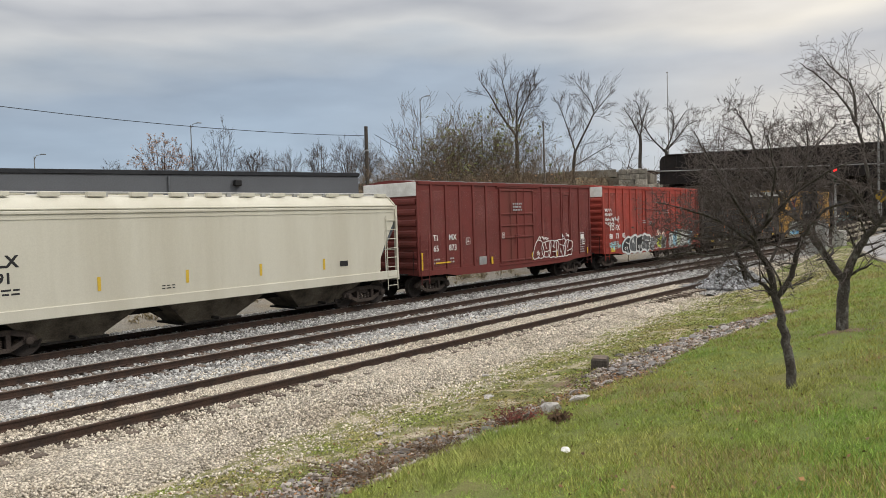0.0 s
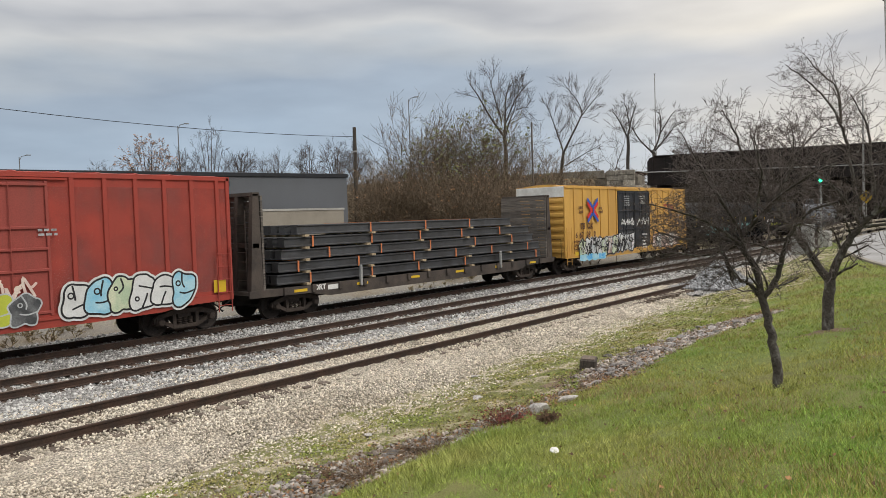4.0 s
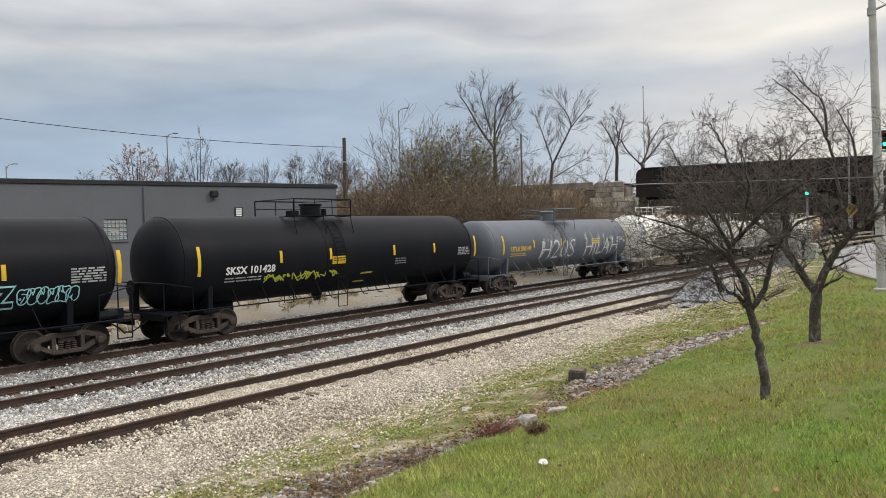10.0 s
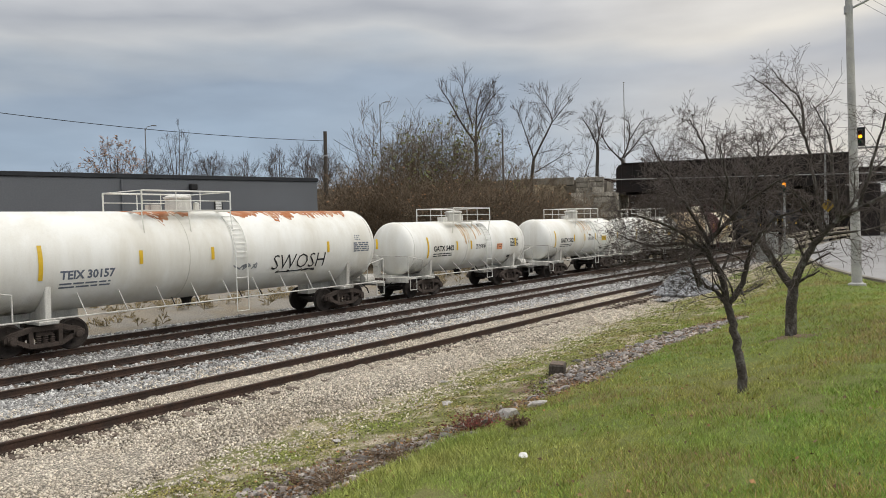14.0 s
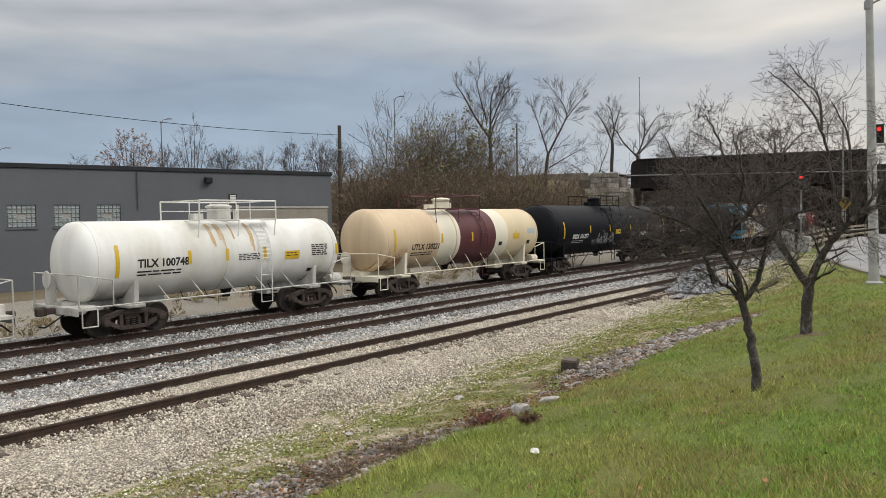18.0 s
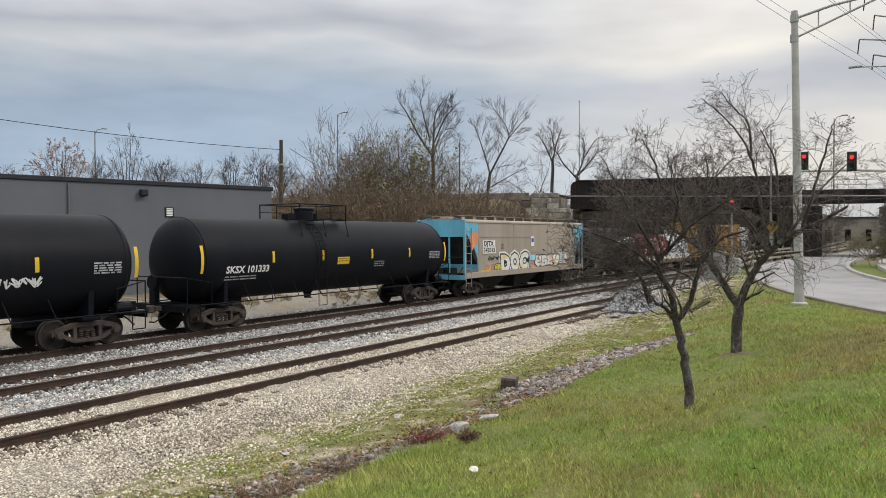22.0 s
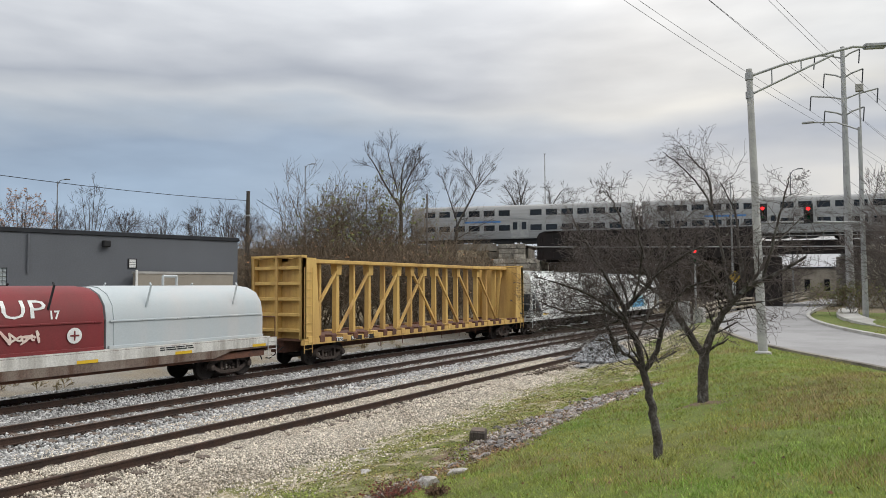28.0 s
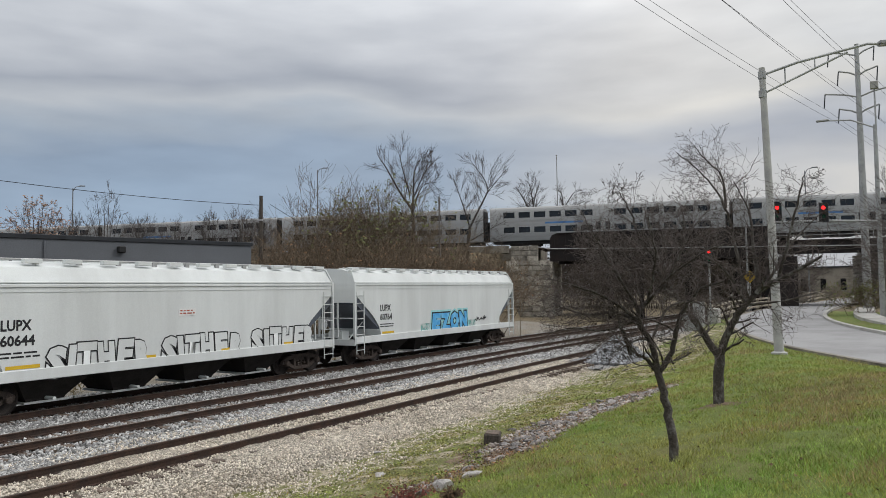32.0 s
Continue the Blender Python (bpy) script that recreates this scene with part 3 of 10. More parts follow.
def stones(name, n, xr, yr, size, z_of, material, seed, label, keep=None):
    """Loose stones, each a rough lump of twelve triangles, scattered by the plan."""
    rng = np.random.default_rng(seed)
    x = xr[0] + (xr[1] - xr[0]) * rng.random(n) ** 1.5
    y = rng.uniform(*yr, n)
    if keep is not None:
        ok = keep(x, y)
        x, y = x[ok], y[ok]
    n = len(x)
    s = rng.uniform(*size, n) * (1 + 0.012 * np.hypot(x, y))
    base = np.array([(a, b, c) for c in (-1, 1) for b in (-1, 1) for a in (-1, 1)], float) * 0.5
    v = base[None] * rng.uniform(0.45, 1.25, (n, 8, 3)) * np.array([1.2, 1.0, 0.7])
    q = rng.normal(size=(n, 4))
    q /= np.linalg.norm(q, axis=1)[:, None]
    a, b, c, d = q.T
    R = np.stack([1 - 2 * (c * c + d * d), 2 * (b * c - a * d), 2 * (b * d + a * c), 2 * (b * c + a * d), 1 - 2 * (b * b + d * d), 2 * (c * d - a * b), 2 * (b * d - a * c), 2 * (c * d + a * b), 1 - 2 * (b * b + c * c)], -1).reshape(n, 3, 3)
    v = np.einsum("nij,nkj->nki", R, v) * s[:, None, None]
    v += np.stack([x, y, z_of(x, y) + s * 0.12], -1)[:, None]
    tri = np.array([(0, 2, 3, 1), (4, 5, 7, 6), (0, 1, 5, 4), (1, 3, 7, 5), (3, 2, 6, 7), (2, 0, 4, 6)])
    f = (np.arange(n) * 8)[:, None, None] + tri[None]
    me = raw(name, v.reshape(-1, 3), f.reshape(-1, 4), material)
    return tagged(new(name, me), label, "gravel", kind="stuff")


def clear_of_rails(x, y):
    rng = np.random.default_rng(2)
    ok = y > gravel_edge(x) - 2.6 * rng.random(len(x)) ** 3.2
    for c, first in ((Y1, 1), (Y2, 4), (Y3, 6)):
        on_tie = (np.abs((x - first + 0.26) % 0.52 - 0.26) < 0.12) & (np.abs(y - c) < 1.32)
        ok &= ~on_tie | (rng.random(len(x)) < (0.62 if c == Y1 else 0.45))
    for c in (Y1, Y2, Y3):
        for s in (-0.7535, 0.7535):
            ok &= np.abs(y - c - s) > 0.10
    return ok


bed = lambda x, y: np.where(y < gravel_edge(x) - 0.1, ground_z(x, y), -0.205 - 0.17 * (1 - smooth01((y - gravel_edge(x) + 0.15) / 1.6)) + 0.045 * smooth01((1.25 - np.abs(y - Y1)) / 0.4))
stones("gravel_stones", 120000, (1.0, 34), (7.6, 16.2), (0.014, 0.038), bed, M["stone_bit"], 11, "loose pale crushed stones between lawn and siding", clear_of_rails)
stones("ballast_stones", 46000, (4.0, 44), (15.2, 25.0), (0.026, 0.062), bed, mat("grey_ballast_stone", (0.45, 0.445, 0.435), 0.9, var=0.2, scale=3, bump=0, col2=(0.20, 0.195, 0.19), amount=0.4, island=0.55), 12, "grey ballast stones between the main tracks", clear_of_rails)

# the heap of ballast at the end of the siding
def heap_z(x, y):
    return -0.22 + 1.1 * np.exp(-((x - 35.6) / 1.5) ** 2 - ((y - 12.1) / 0.85) ** 2)


def build_heap():
    r = np.random.default_rng(8)
    xs, ys = np.linspace(31.5, 40, 50), np.linspace(9.9, 14.6, 34)
    gx, gy = np.meshgrid(xs, ys, indexing="ij")
    z = heap_z(gx, gy) - 0.06 + r.normal(0, 0.03, gx.shape)
    idx = np.arange(gx.size).reshape(gx.shape)
    f = np.stack([idx[:-1, :-1], idx[1:, :-1], idx[1:, 1:], idx[:-1, 1:]], -1).reshape(-1, 4)
    t = new("ballast_heap", raw("ballast_heap", np.stack([gx, gy, z], -1).reshape(-1, 3), f, M["ballast"]))
    tagged(t, "heap of grey ballast closing the end of the siding", "ballast heap", kind="structure")


build_heap()
stones("heap_stones", 1500, (33, 38.5), (10.6, 13.7), (0.06, 0.12), heap_z, mat("dark_ballast_stone", (0.27, 0.275, 0.285), 0.9, var=0.2, scale=3, bump=0.2, island=0.45), 13, "grey stones of the heap at the siding's end")


# ---- road ----
def ribbon(name, pts, w0, w1, z, material, thick=0.0):
    """A strip along a line, from w0 to w1 beside it (left is plus)."""
    P = [Vector(p) for p in pts]
    fine = []
    for i in range(len(P) - 1):
        a, b, c, d = P[max(i - 1, 0)], P[i], P[i + 1], P[min(i + 2, len(P) - 1)]
        for k in range(8):
            t = k / 8
            fine.append(0.5 * ((2 * b) + (c - a) * t + (2 * a - 5 * b + 4 * c - d) * t * t + (3 * b - a - 3 * c + d) * t ** 3))
    fine.append(P[-1])
    bm = bmesh.new()
    rows = []
    for i, p in enumerate(fine):
        d = (fine[min(i + 1, len(fine) - 1)] - fine[max(i - 1, 0)]).normalized()
        s = Vector((-d.y, d.x))
        l, r = p + s * w1, p + s * w0
        row = [bm.verts.new((l.x, l.y, z)), bm.verts.new((r.x, r.y, z))]
        if thick:
            row += [bm.verts.new((r.x, r.y, z - thick)), bm.verts.new((l.x, l.y, z - thick))]
        rows.append(row)
    for a, b in zip(rows, rows[1:]):
        n = len(a)
        for k in range(n if thick else 1):
            j = (k + 1) % n
            bm.faces.new((a[k], a[j], b[j], b[k]))
    bmesh.ops.recalc_face_normals(bm, faces=list(bm.faces))
    return bm


tagged(part("road", ribbon("road", ROAD, -2.75, 2.75, ROAD_Z, None, 0.12), M["asphalt"]), "pale worn asphalt road curving under the railway bridge", "road", kind="structure")
tagged(part("kerb", ribbon("kerb", ROAD, 2.75, 2.95, ROAD_Z + 0.03, None, 0.3), M["stained"]), "low concrete kerb of the road", "kerb", kind="structure")
tagged(part("kerb", ribbon("kerb", ROAD, -3.0, -2.75, ROAD_Z + 0.13, None, 0.3), M["concrete"]), "low concrete kerb of the road", "kerb", kind="structure")
tagged(part("pavement", ribbon("pavement", ROAD[4:10], -6.1, -4.7, ROAD_Z + 0.16, None, 0.25), M["concrete"]), "narrow concrete footpath behind the kerb", "pavement", kind="structure")

# ---- railway vehicles: each is built about its own middle, x along the track, rail tops at z = 0 ----
CARS = []     # (thing, place of its middle along the train)
WHEELS = []   # wheelsets, which turn

PAINT = {
    "cream": mat("cream_hopper_paint", (0.56, 0.54, 0.46), 0.55, var=0.05, scale=0.7, bump=0.03, col2=(0.49, 0.465, 0.385), stretch=STREAK, amount=0.3),
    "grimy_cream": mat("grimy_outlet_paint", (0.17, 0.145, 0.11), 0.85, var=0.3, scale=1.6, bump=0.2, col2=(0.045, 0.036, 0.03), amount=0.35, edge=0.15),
    "sill_grime": mat("rust_stained_sill", (0.21, 0.17, 0.14), 0.85, var=0.3, scale=1.8, bump=0.2, col2=(0.10, 0.055, 0.038), amount=0.4, edge=0.14, stretch=STREAK),
    "maroon": mat("dark_red_boxcar_paint", (0.145, 0.028, 0.024), 0.6, var=0.12, scale=1.0, bump=0.05, col2=(0.125, 0.032, 0.027), stretch=STREAK, amount=0.4),
    "maroon_door": mat("faded_red_door_paint", (0.16, 0.034, 0.029), 0.6, var=0.12, scale=1.2, bump=0.05, col2=(0.14, 0.038, 0.03), stretch=STREAK),
    "red": mat("red_boxcar_paint", (0.36, 0.052, 0.036), 0.6, var=0.12, scale=1.0, bump=0.05, col2=(0.26, 0.05, 0.038), stretch=STREAK, amount=0.4),
    "red_door": mat("faded_brick_red_door", (0.30, 0.062, 0.05), 0.65, var=0.15, scale=1.5, bump=0.05, col2=(0.22, 0.06, 0.05), stretch=STREAK, amount=0.45),
    "yellow": mat("golden_yellow_boxcar_paint", (0.60, 0.345, 0.085), 0.55, var=0.08, scale=1.0, bump=0.03, col2=(0.50, 0.28, 0.075), stretch=STREAK, amount=0.35),
    "blackdoor": mat("black_door_paint", (0.022, 0.024, 0.030), 0.5, var=0.15, scale=1.0, bump=0.03, col2=(0.04, 0.042, 0.05), stretch=STREAK),
    "tank_black": mat("black_tank_paint", (0.0075, 0.0085, 0.0115), 0.5, var=0.15, scale=0.8, bump=0.02, col2=(0.0105, 0.011, 0.0135), stretch=STREAK, amount=0.35, gloss=0.09),
    "tank_grey": mat("blue_grey_tank_paint", (0.095, 0.108, 0.132), 0.5, var=0.08, scale=0.8, bump=0.02, col2=(0.085, 0.092, 0.105), stretch=STREAK, amount=0.3),
    "tank_white": mat("white_tank_paint", (0.75, 0.75, 0.72), 0.5, var=0.05, scale=0.9, bump=0.02, col2=(0.62, 0.60, 0.54), stretch=STREAK, amount=0.3),
    "white_grime": mat("grimy_white_paint", (0.62, 0.61, 0.57), 0.6, var=0.2, scale=2.0, bump=0.05, col2=(0.36, 0.34, 0.31), stretch=STREAK, amount=0.4),
    "rust": mat("orange_rust", (0.34, 0.125, 0.05), 0.9, var=0.25, scale=2.5, bump=0.3, col2=(0.52, 0.33, 0.22), amount=0.5),
    "tank_cream": mat("cream_tank_paint", (0.64, 0.50, 0.335), 0.5, var=0.06, scale=0.8, bump=0.02, col2=(0.52, 0.39, 0.255), stretch=STREAK, amount=0.35),
    "tank_pale": mat("pale_cream_band", (0.74, 0.69, 0.56), 0.5, var=0.06, scale=0.8, bump=0.02, stretch=STREAK),
    "tank_straw": mat("straw_yellow_tank_paint", (0.66, 0.545, 0.36), 0.5, var=0.06, scale=0.8, bump=0.02, stretch=STREAK),
    "tank_maroon": mat("maroon_tank_band", (0.105, 0.034, 0.038), 0.5, var=0.1, scale=1.2, bump=0.03, col2=(0.09, 0.03, 0.03), stretch=STREAK),
    "taupe": mat("taupe_hopper_paint", (0.34, 0.295, 0.24), 0.6, var=0.08, scale=0.9, bump=0.03, col2=(0.28, 0.24, 0.195), stretch=STREAK, amount=0.4),
    "sky": mat("sky_blue_paint", (0.14, 0.46, 0.62), 0.6, var=0.1, scale=1.5, bump=0.05, col2=(0.12, 0.34, 0.45), stretch=STREAK),
    "lupx": mat("pale_grey_white_hopper_paint", (0.66, 0.68, 0.67), 0.55, var=0.05, scale=0.8, bump=0.02, col2=(0.57, 0.585, 0.575), stretch=STREAK, amount=0.3),
    "hood_red": mat("red_coil_hood_paint", (0.185, 0.026, 0.029), 0.6, var=0.14, scale=1.0, bump=0.04, col2=(0.15, 0.03, 0.03), stretch=STREAK),
    "hood_white": mat("pale_grey_coil_hood", (0.41, 0.45, 0.465), 0.55, var=0.08, scale=1.0, bump=0.03, col2=(0.45, 0.46, 0.46), stretch=STREAK),
    "cb_yellow": mat("weathered_yellow_frame", (0.60, 0.40, 0.13), 0.65, var=0.15, scale=1.3, bump=0.06, col2=(0.40, 0.24, 0.085), stretch=STREAK, amount=0.4),
    "cb_rust": mat("rusty_brown_deck", (0.15, 0.07, 0.045), 0.9, var=0.3, scale=2, bump=0.3, col2=(0.09, 0.05, 0.04)),
    "flat": mat("grimy_brown_flatcar", (0.085, 0.068, 0.058), 0.85, var=0.3, scale=1.5, bump=0.3, col2=(0.05, 0.042, 0.038)),
    "plank": mat("grey_bulkhead_planks", (0.15, 0.13, 0.115), 0.9, var=0.3, scale=4, bump=0.5, col2=(0.09, 0.08, 0.07), rand=0.25, stretch=(1, 0.3, 3)),
    "steel_load": mat("dark_steel_beam", (0.088, 0.090, 0.097), 0.55, metal=0.4, var=0.12, scale=1.2, bump=0.03, col2=(0.062, 0.06, 0.062), rand=0.25),
    "lumber": mat("pale_dunnage_wood", (0.46, 0.36, 0.24), 0.9, var=0.2, scale=5, bump=0.3),
    "strap": mat("orange_strap", (0.62, 0.20, 0.08), 0.6, var=0.1, bump=0),
    "reflect": mat("yellow_reflective_strip", (0.66, 0.43, 0.03), 0.45, var=0.08, bump=0),
    "ink_white": mat("white_lettering", (0.72, 0.72, 0.70), 0.6, var=0.1, bump=0),
    "ink_pale": mat("worn_white_lettering", (0.40, 0.41, 0.42), 0.6, var=0.2, scale=6, bump=0, col2=(0.22, 0.225, 0.23)),
    "ink_black": mat("black_lettering", (0.02, 0.02, 0.022), 0.6, var=0.1, bump=0),
    "ink_brown": mat("dark_brown_lettering", (0.10, 0.04, 0.02), 0.6, var=0.1, bump=0),
    "ink_red": mat("red_lettering", (0.36, 0.06, 0.03), 0.6, var=0.1, bump=0),
    "ink_yellow": mat("yellow_lettering", (0.62, 0.42, 0.05), 0.6, var=0.1, bump=0),
    "emblem_red": mat("emblem_red", (0.62, 0.035, 0.03), 0.55, var=0.05, bump=0),
    "emblem_blue": mat("emblem_blue", (0.035, 0.09, 0.40), 0.55, var=0.05, bump=0),
    "spray_azure": mat("azure_spray", (0.07, 0.33, 0.66), 0.6, var=0.15, scale=2, bump=0, col2=(0.20, 0.52, 0.78)),
    "spray_blue": mat("light_blue_spray", (0.22, 0.50, 0.66), 0.6, var=0.1, scale=2, bump=0, col2=(0.40, 0.62, 0.70)),
    "spray_teal": mat("teal_spray", (0.34, 0.66, 0.68), 0.6, var=0.1, bump=0),
    "spray_pink": mat("pale_pink_spray", (0.62, 0.44, 0.40), 0.6, var=0.1, scale=2, bump=0, col2=(0.68, 0.58, 0.50)),
    "spray_white": mat("white_spray", (0.66, 0.67, 0.66), 0.65, var=0.1, scale=2, bump=0),
    "spray_coal": mat("charcoal_spray", (0.055, 0.058, 0.062), 0.6, var=0.25, scale=2.5, bump=0, col2=(0.16, 0.165, 0.17)),
    "spray_grey": mat("silver_spray", (0.50, 0.52, 0.53), 0.6, var=0.15, scale=2, bump=0),
    "spray_silver": mat("dull_silver_spray", (0.34, 0.35, 0.36), 0.6, var=0.2, scale=3, bump=0),
    "spray_faint": mat("thin_grey_spray", (0.24, 0.255, 0.275), 0.6, var=0.15, scale=2, bump=0),
    "ink_slate": mat("slate_lettering", (0.13, 0.15, 0.19), 0.6, var=0.1, bump=0),
    "grime_stain": mat("pale_brown_grime", (0.55, 0.38, 0.22), 0.7, var=0.2, scale=3, bump=0.02, col2=(0.70, 0.64, 0.54), stretch=STREAK, amount=0.55),
    "spray_pale": mat("pale_grey_blue_spray", (0.50, 0.56, 0.60), 0.6, var=0.2, scale=1.5, bump=0, col2=(0.62, 0.58, 0.60)),
    "spray_green": mat("pale_green_spray", (0.42, 0.52, 0.36), 0.6, var=0.15, scale=2, bump=0, col2=(0.60, 0.62, 0.45)),
    "spray_fade": mat("yellow_and_white_spray", (0.66, 0.66, 0.63), 0.6, var=0.1, scale=1.3, bump=0, col2=(0.62, 0.47, 0.10), amount=0.5, edge=0.12, stretch=(0.4, 1, 1.6)),
    "spray_lime": mat("lime_spray", (0.46, 0.50, 0.06), 0.6, var=0.1, bump=0),
    "spray_orange": mat("orange_spray", (0.68, 0.30, 0.16), 0.6, var=0.15, scale=2, bump=0),
    "spray_yellow": mat("yellow_spray", (0.66, 0.55, 0.10), 0.6, var=0.15, bump=0),
}

SHARED = {}


def shared(key, make):
    if key not in SHARED:
        SHARED[key] = make()
    return SHARED[key]


def wheelset_mesh():
    bm = bmesh.new()
    prof = [(0.66, 0.09), (0.672, 0.38), (0.662, 0.40), (0.662, 0.484), (0.688, 0.482), (0.70, 0.461), (0.80, 0.454), (0.802, 0.40), (0.772, 0.37), (0.752, 0.17), (0.79, 0.13), (0.79, 0.085)]
    lathe(bm, prof, 28, "y", (0, 0, 0))
    lathe(bm, [(-s, r) for s, r in prof], 28, "y", (0, 0, 0))
    rod(bm, (0, -1.08, 0), (0, 1.08, 0), 0.085, n=10)
    # a mark forged into each wheel plate
    for s in (-1, 1):
        for k in range(4):
            a = k * math.tau / 4
            y = s * 0.765
            rod(bm, (0.26 * math.cos(a), y - 0.02, 0.26 * math.sin(a)), (0.26 * math.cos(a), y + 0.02, 0.26 * math.sin(a)), 0.035, n=6)
    return as_mesh("wheelset", bm, M["wheel"], True)


def side_frame_mesh():
    bm = bmesh.new()
    top = [(-1.10, 0.42), (-1.10, 0.56), (-0.92, 0.68), (-0.45, 0.80), (0.45, 0.80), (0.92, 0.68), (1.10, 0.56), (1.10, 0.42), (0.98, 0.47), (0.80, 0.56), (0.40, 0.65), (-0.40, 0.65), (-0.80, 0.56), (-0.98, 0.47)]
    low = [(-0.92, 0.44), (-0.90, 0.56), (-0.36, 0.31), (0.36, 0.31), (0.90, 0.56), (0.92, 0.44), (0.42, 0.19), (-0.42, 0.19)]
    prism(bm, top, -0.07, 0.07)
    prism(bm, low, -0.075, 0.075)
    for s in (-1, 1):
        box(bm, s * 0.40 - 0.06, s * 0.40 + 0.06, -0.08, 0.08, 0.24, 0.70)
        box(bm, s * 0.89 - 0.13, s * 0.89 + 0.13, -0.10, 0.09, 0.42, 0.60)
        lathe(bm, [(-0.20, 0.0), (-0.20, 0.09), (-0.17, 0.115), (0.05, 0.115)], 12, "y", (s * 0.89, 0, 0.457))
    return as_mesh("side_frame", bevelled(bm, 0.008), M["truck"], True)


def springs_mesh():
    bm = bmesh.new()
    for x in (-0.19, 0.0, 0.19):
        for k in range(5):
            lathe(bm, [(0.25 + k * 0.06, 0.05), (0.265 + k * 0.06, 0.078), (0.285 + k * 0.06, 0.078), (0.30 + k * 0.06, 0.05)], 10, "z", (x, 0, 0))
    return as_mesh("springs", bm, M["truck"], True)


def add_truck(car, x):
    t = part("truck", shared("bolster", lambda: as_mesh("truck", bevelled(boxes((-0.24, 0.24, -1.0, 1.0, 0.50, 0.74), (-0.35, 0.35, -0.45, 0.45, 0.74, 0.86), (-0.75, -0.62, -0.85, 0.85, 0.38, 0.50), (0.62, 0.75, -0.85, 0.85, 0.38, 0.50)), 0.01), M["truck"])), None, car, at=(x, 0, 0))
    for s in (-1, 1):
        part("side_frame", shared("side_frame", side_frame_mesh), None, t, at=pose(0, s * 1.02, 0, 0, 0, 0 if s < 0 else 180))
        part("spring_nest", shared("springs", springs_mesh), None, t, at=(0, s * 1.02, 0), kind="stuff")
    for s in (-1, 1):
        w = part("wheelset", shared("wheelset", wheelset_mesh), None, t, at=(s * 0.89, 0, 0.457))
        WHEELS.append((w, s * 0.89))


def coupler_mesh():
    bm = boxes((0.0, 0.55, -0.09, 0.09, 0.78, 0.96), (0.50, 0.78, -0.16, 0.05, 0.74, 1.0), (0.66, 0.84, 0.02, 0.16, 0.76, 0.98))
    return as_mesh("coupler", bevelled(bm, 0.025), M["truck"])


def add_gear(car, half, xt):
    """Trucks at -xt and xt, and the couplers at the ends of the body."""
    for s in (-1, 1):
        add_truck(car, s * xt)
        part("coupler", shared("coupler", coupler_mesh), None, car, at=pose(s * (half - 0.12), 0, 0, 0, 0, 0 if s > 0 else 180))
        hose = bmesh.new()
        pipe(hose, [(s * (half - 0.1), -0.35, 0.85), (s * (half + 0.25), -0.3, 0.62), (s * (half + 0.5), -0.15, 0.42), (s * (half + 0.62), -0.02, 0.44)], 0.025)
        part("brake_hose", hose, M["black"], car)


def start_car(name, label, lo, hi, group="freight cars of the train"):
    car = thing(name, label, "freight car", ((lo + hi) / 2, Y3, 0), group)
    CARS.append((car, (lo + hi) / 2))
    return car, (hi - lo) / 2


# lettering and spray paint -------------------------------------------------


def wrap(R, zc):
    """How far out the near side lies at a height, on a round tank."""
    return lambda z: -math.sqrt(max(0.02, R * R - (z - zc) ** 2))


def text_on(car, words, x, z, size, ink, side, name="lettering", out=0.006, squeeze=1.0, slant=0.0, width=None, bold=0.045):
    """Words that begin at x, on the near side; side(z): the y of the surface."""
    cu = bpy.data.curves.new("lettering", "FONT")
    cu.body, cu.size, cu.resolution_u, cu.shear, cu.offset = words, size * 1.4, 2, slant, size * bold
    tmp = bpy.data.objects.new("lettering", cu)
    me = bpy.data.meshes.new_from_object(tmp)
    bpy.data.objects.remove(tmp)
    bpy.data.curves.remove(cu)
    x_low = 0.0
    if width:
        x_low = min(v.co.x for v in me.vertices)
        squeeze = width / (max(v.co.x for v in me.vertices) - x_low)
    lows, highs = min(v.co.y for v in me.vertices), max(v.co.y for v in me.vertices)
    if abs(side(z + lows) - side(z + (lows + highs) / 2)) + abs(side(z + highs) - side(z + (lows + highs) / 2)) > 0.004:
        # cut the letters across, so that they bend with the shell
        bm = bmesh.new()
        bm.from_mesh(me)
        for k in np.arange(lows + 0.08, highs, 0.08):
            bmesh.ops.bisect_plane(bm, geom=bm.verts[:] + bm.edges[:] + bm.faces[:], plane_co=(0, k, 0), plane_no=(0, 1, 0))
        bm.to_mesh(me)
        bm.free()
    for v in me.vertices:
        px, pz = (v.co.x - x_low) * squeeze + x, v.co.y + z
        v.co = (px, side(pz) - out, pz)
    me.materials.clear()
    me.materials.append(ink)
    return part(name, me, None, car)


def bars_on(car, x, z, rows, w, h, gap, ink, side, name="small_lettering", out=0.006, seed=1, letter=0.0):
    """Small print that cannot be read: plain bars."""
    if ink is PAINT["ink_white"] and h < 0.1:
        ink = PAINT["ink_pale"]
    rng = random.Random(seed)
    bm = bmesh.new()
    for k in range(rows):
        a = x
        z1 = z - k * (h + gap)
        while a < x + w - 0.05:
            b = min(x + w, a + (letter * rng.uniform(0.8, 1.2) if letter else rng.uniform(0.12, 0.4) * max(w, 0.3) / 1.2))
            vs = [bm.verts.new((px, side(pz) - out, pz)) for px, pz in ((a, z1), (b, z1), (b, z1 + h), (a, z1 + h))]
            bm.faces.new(vs)
            a = b + (letter * 0.35 if letter else 0.05)
    return part(name, bm, ink, car, kind="stuff")


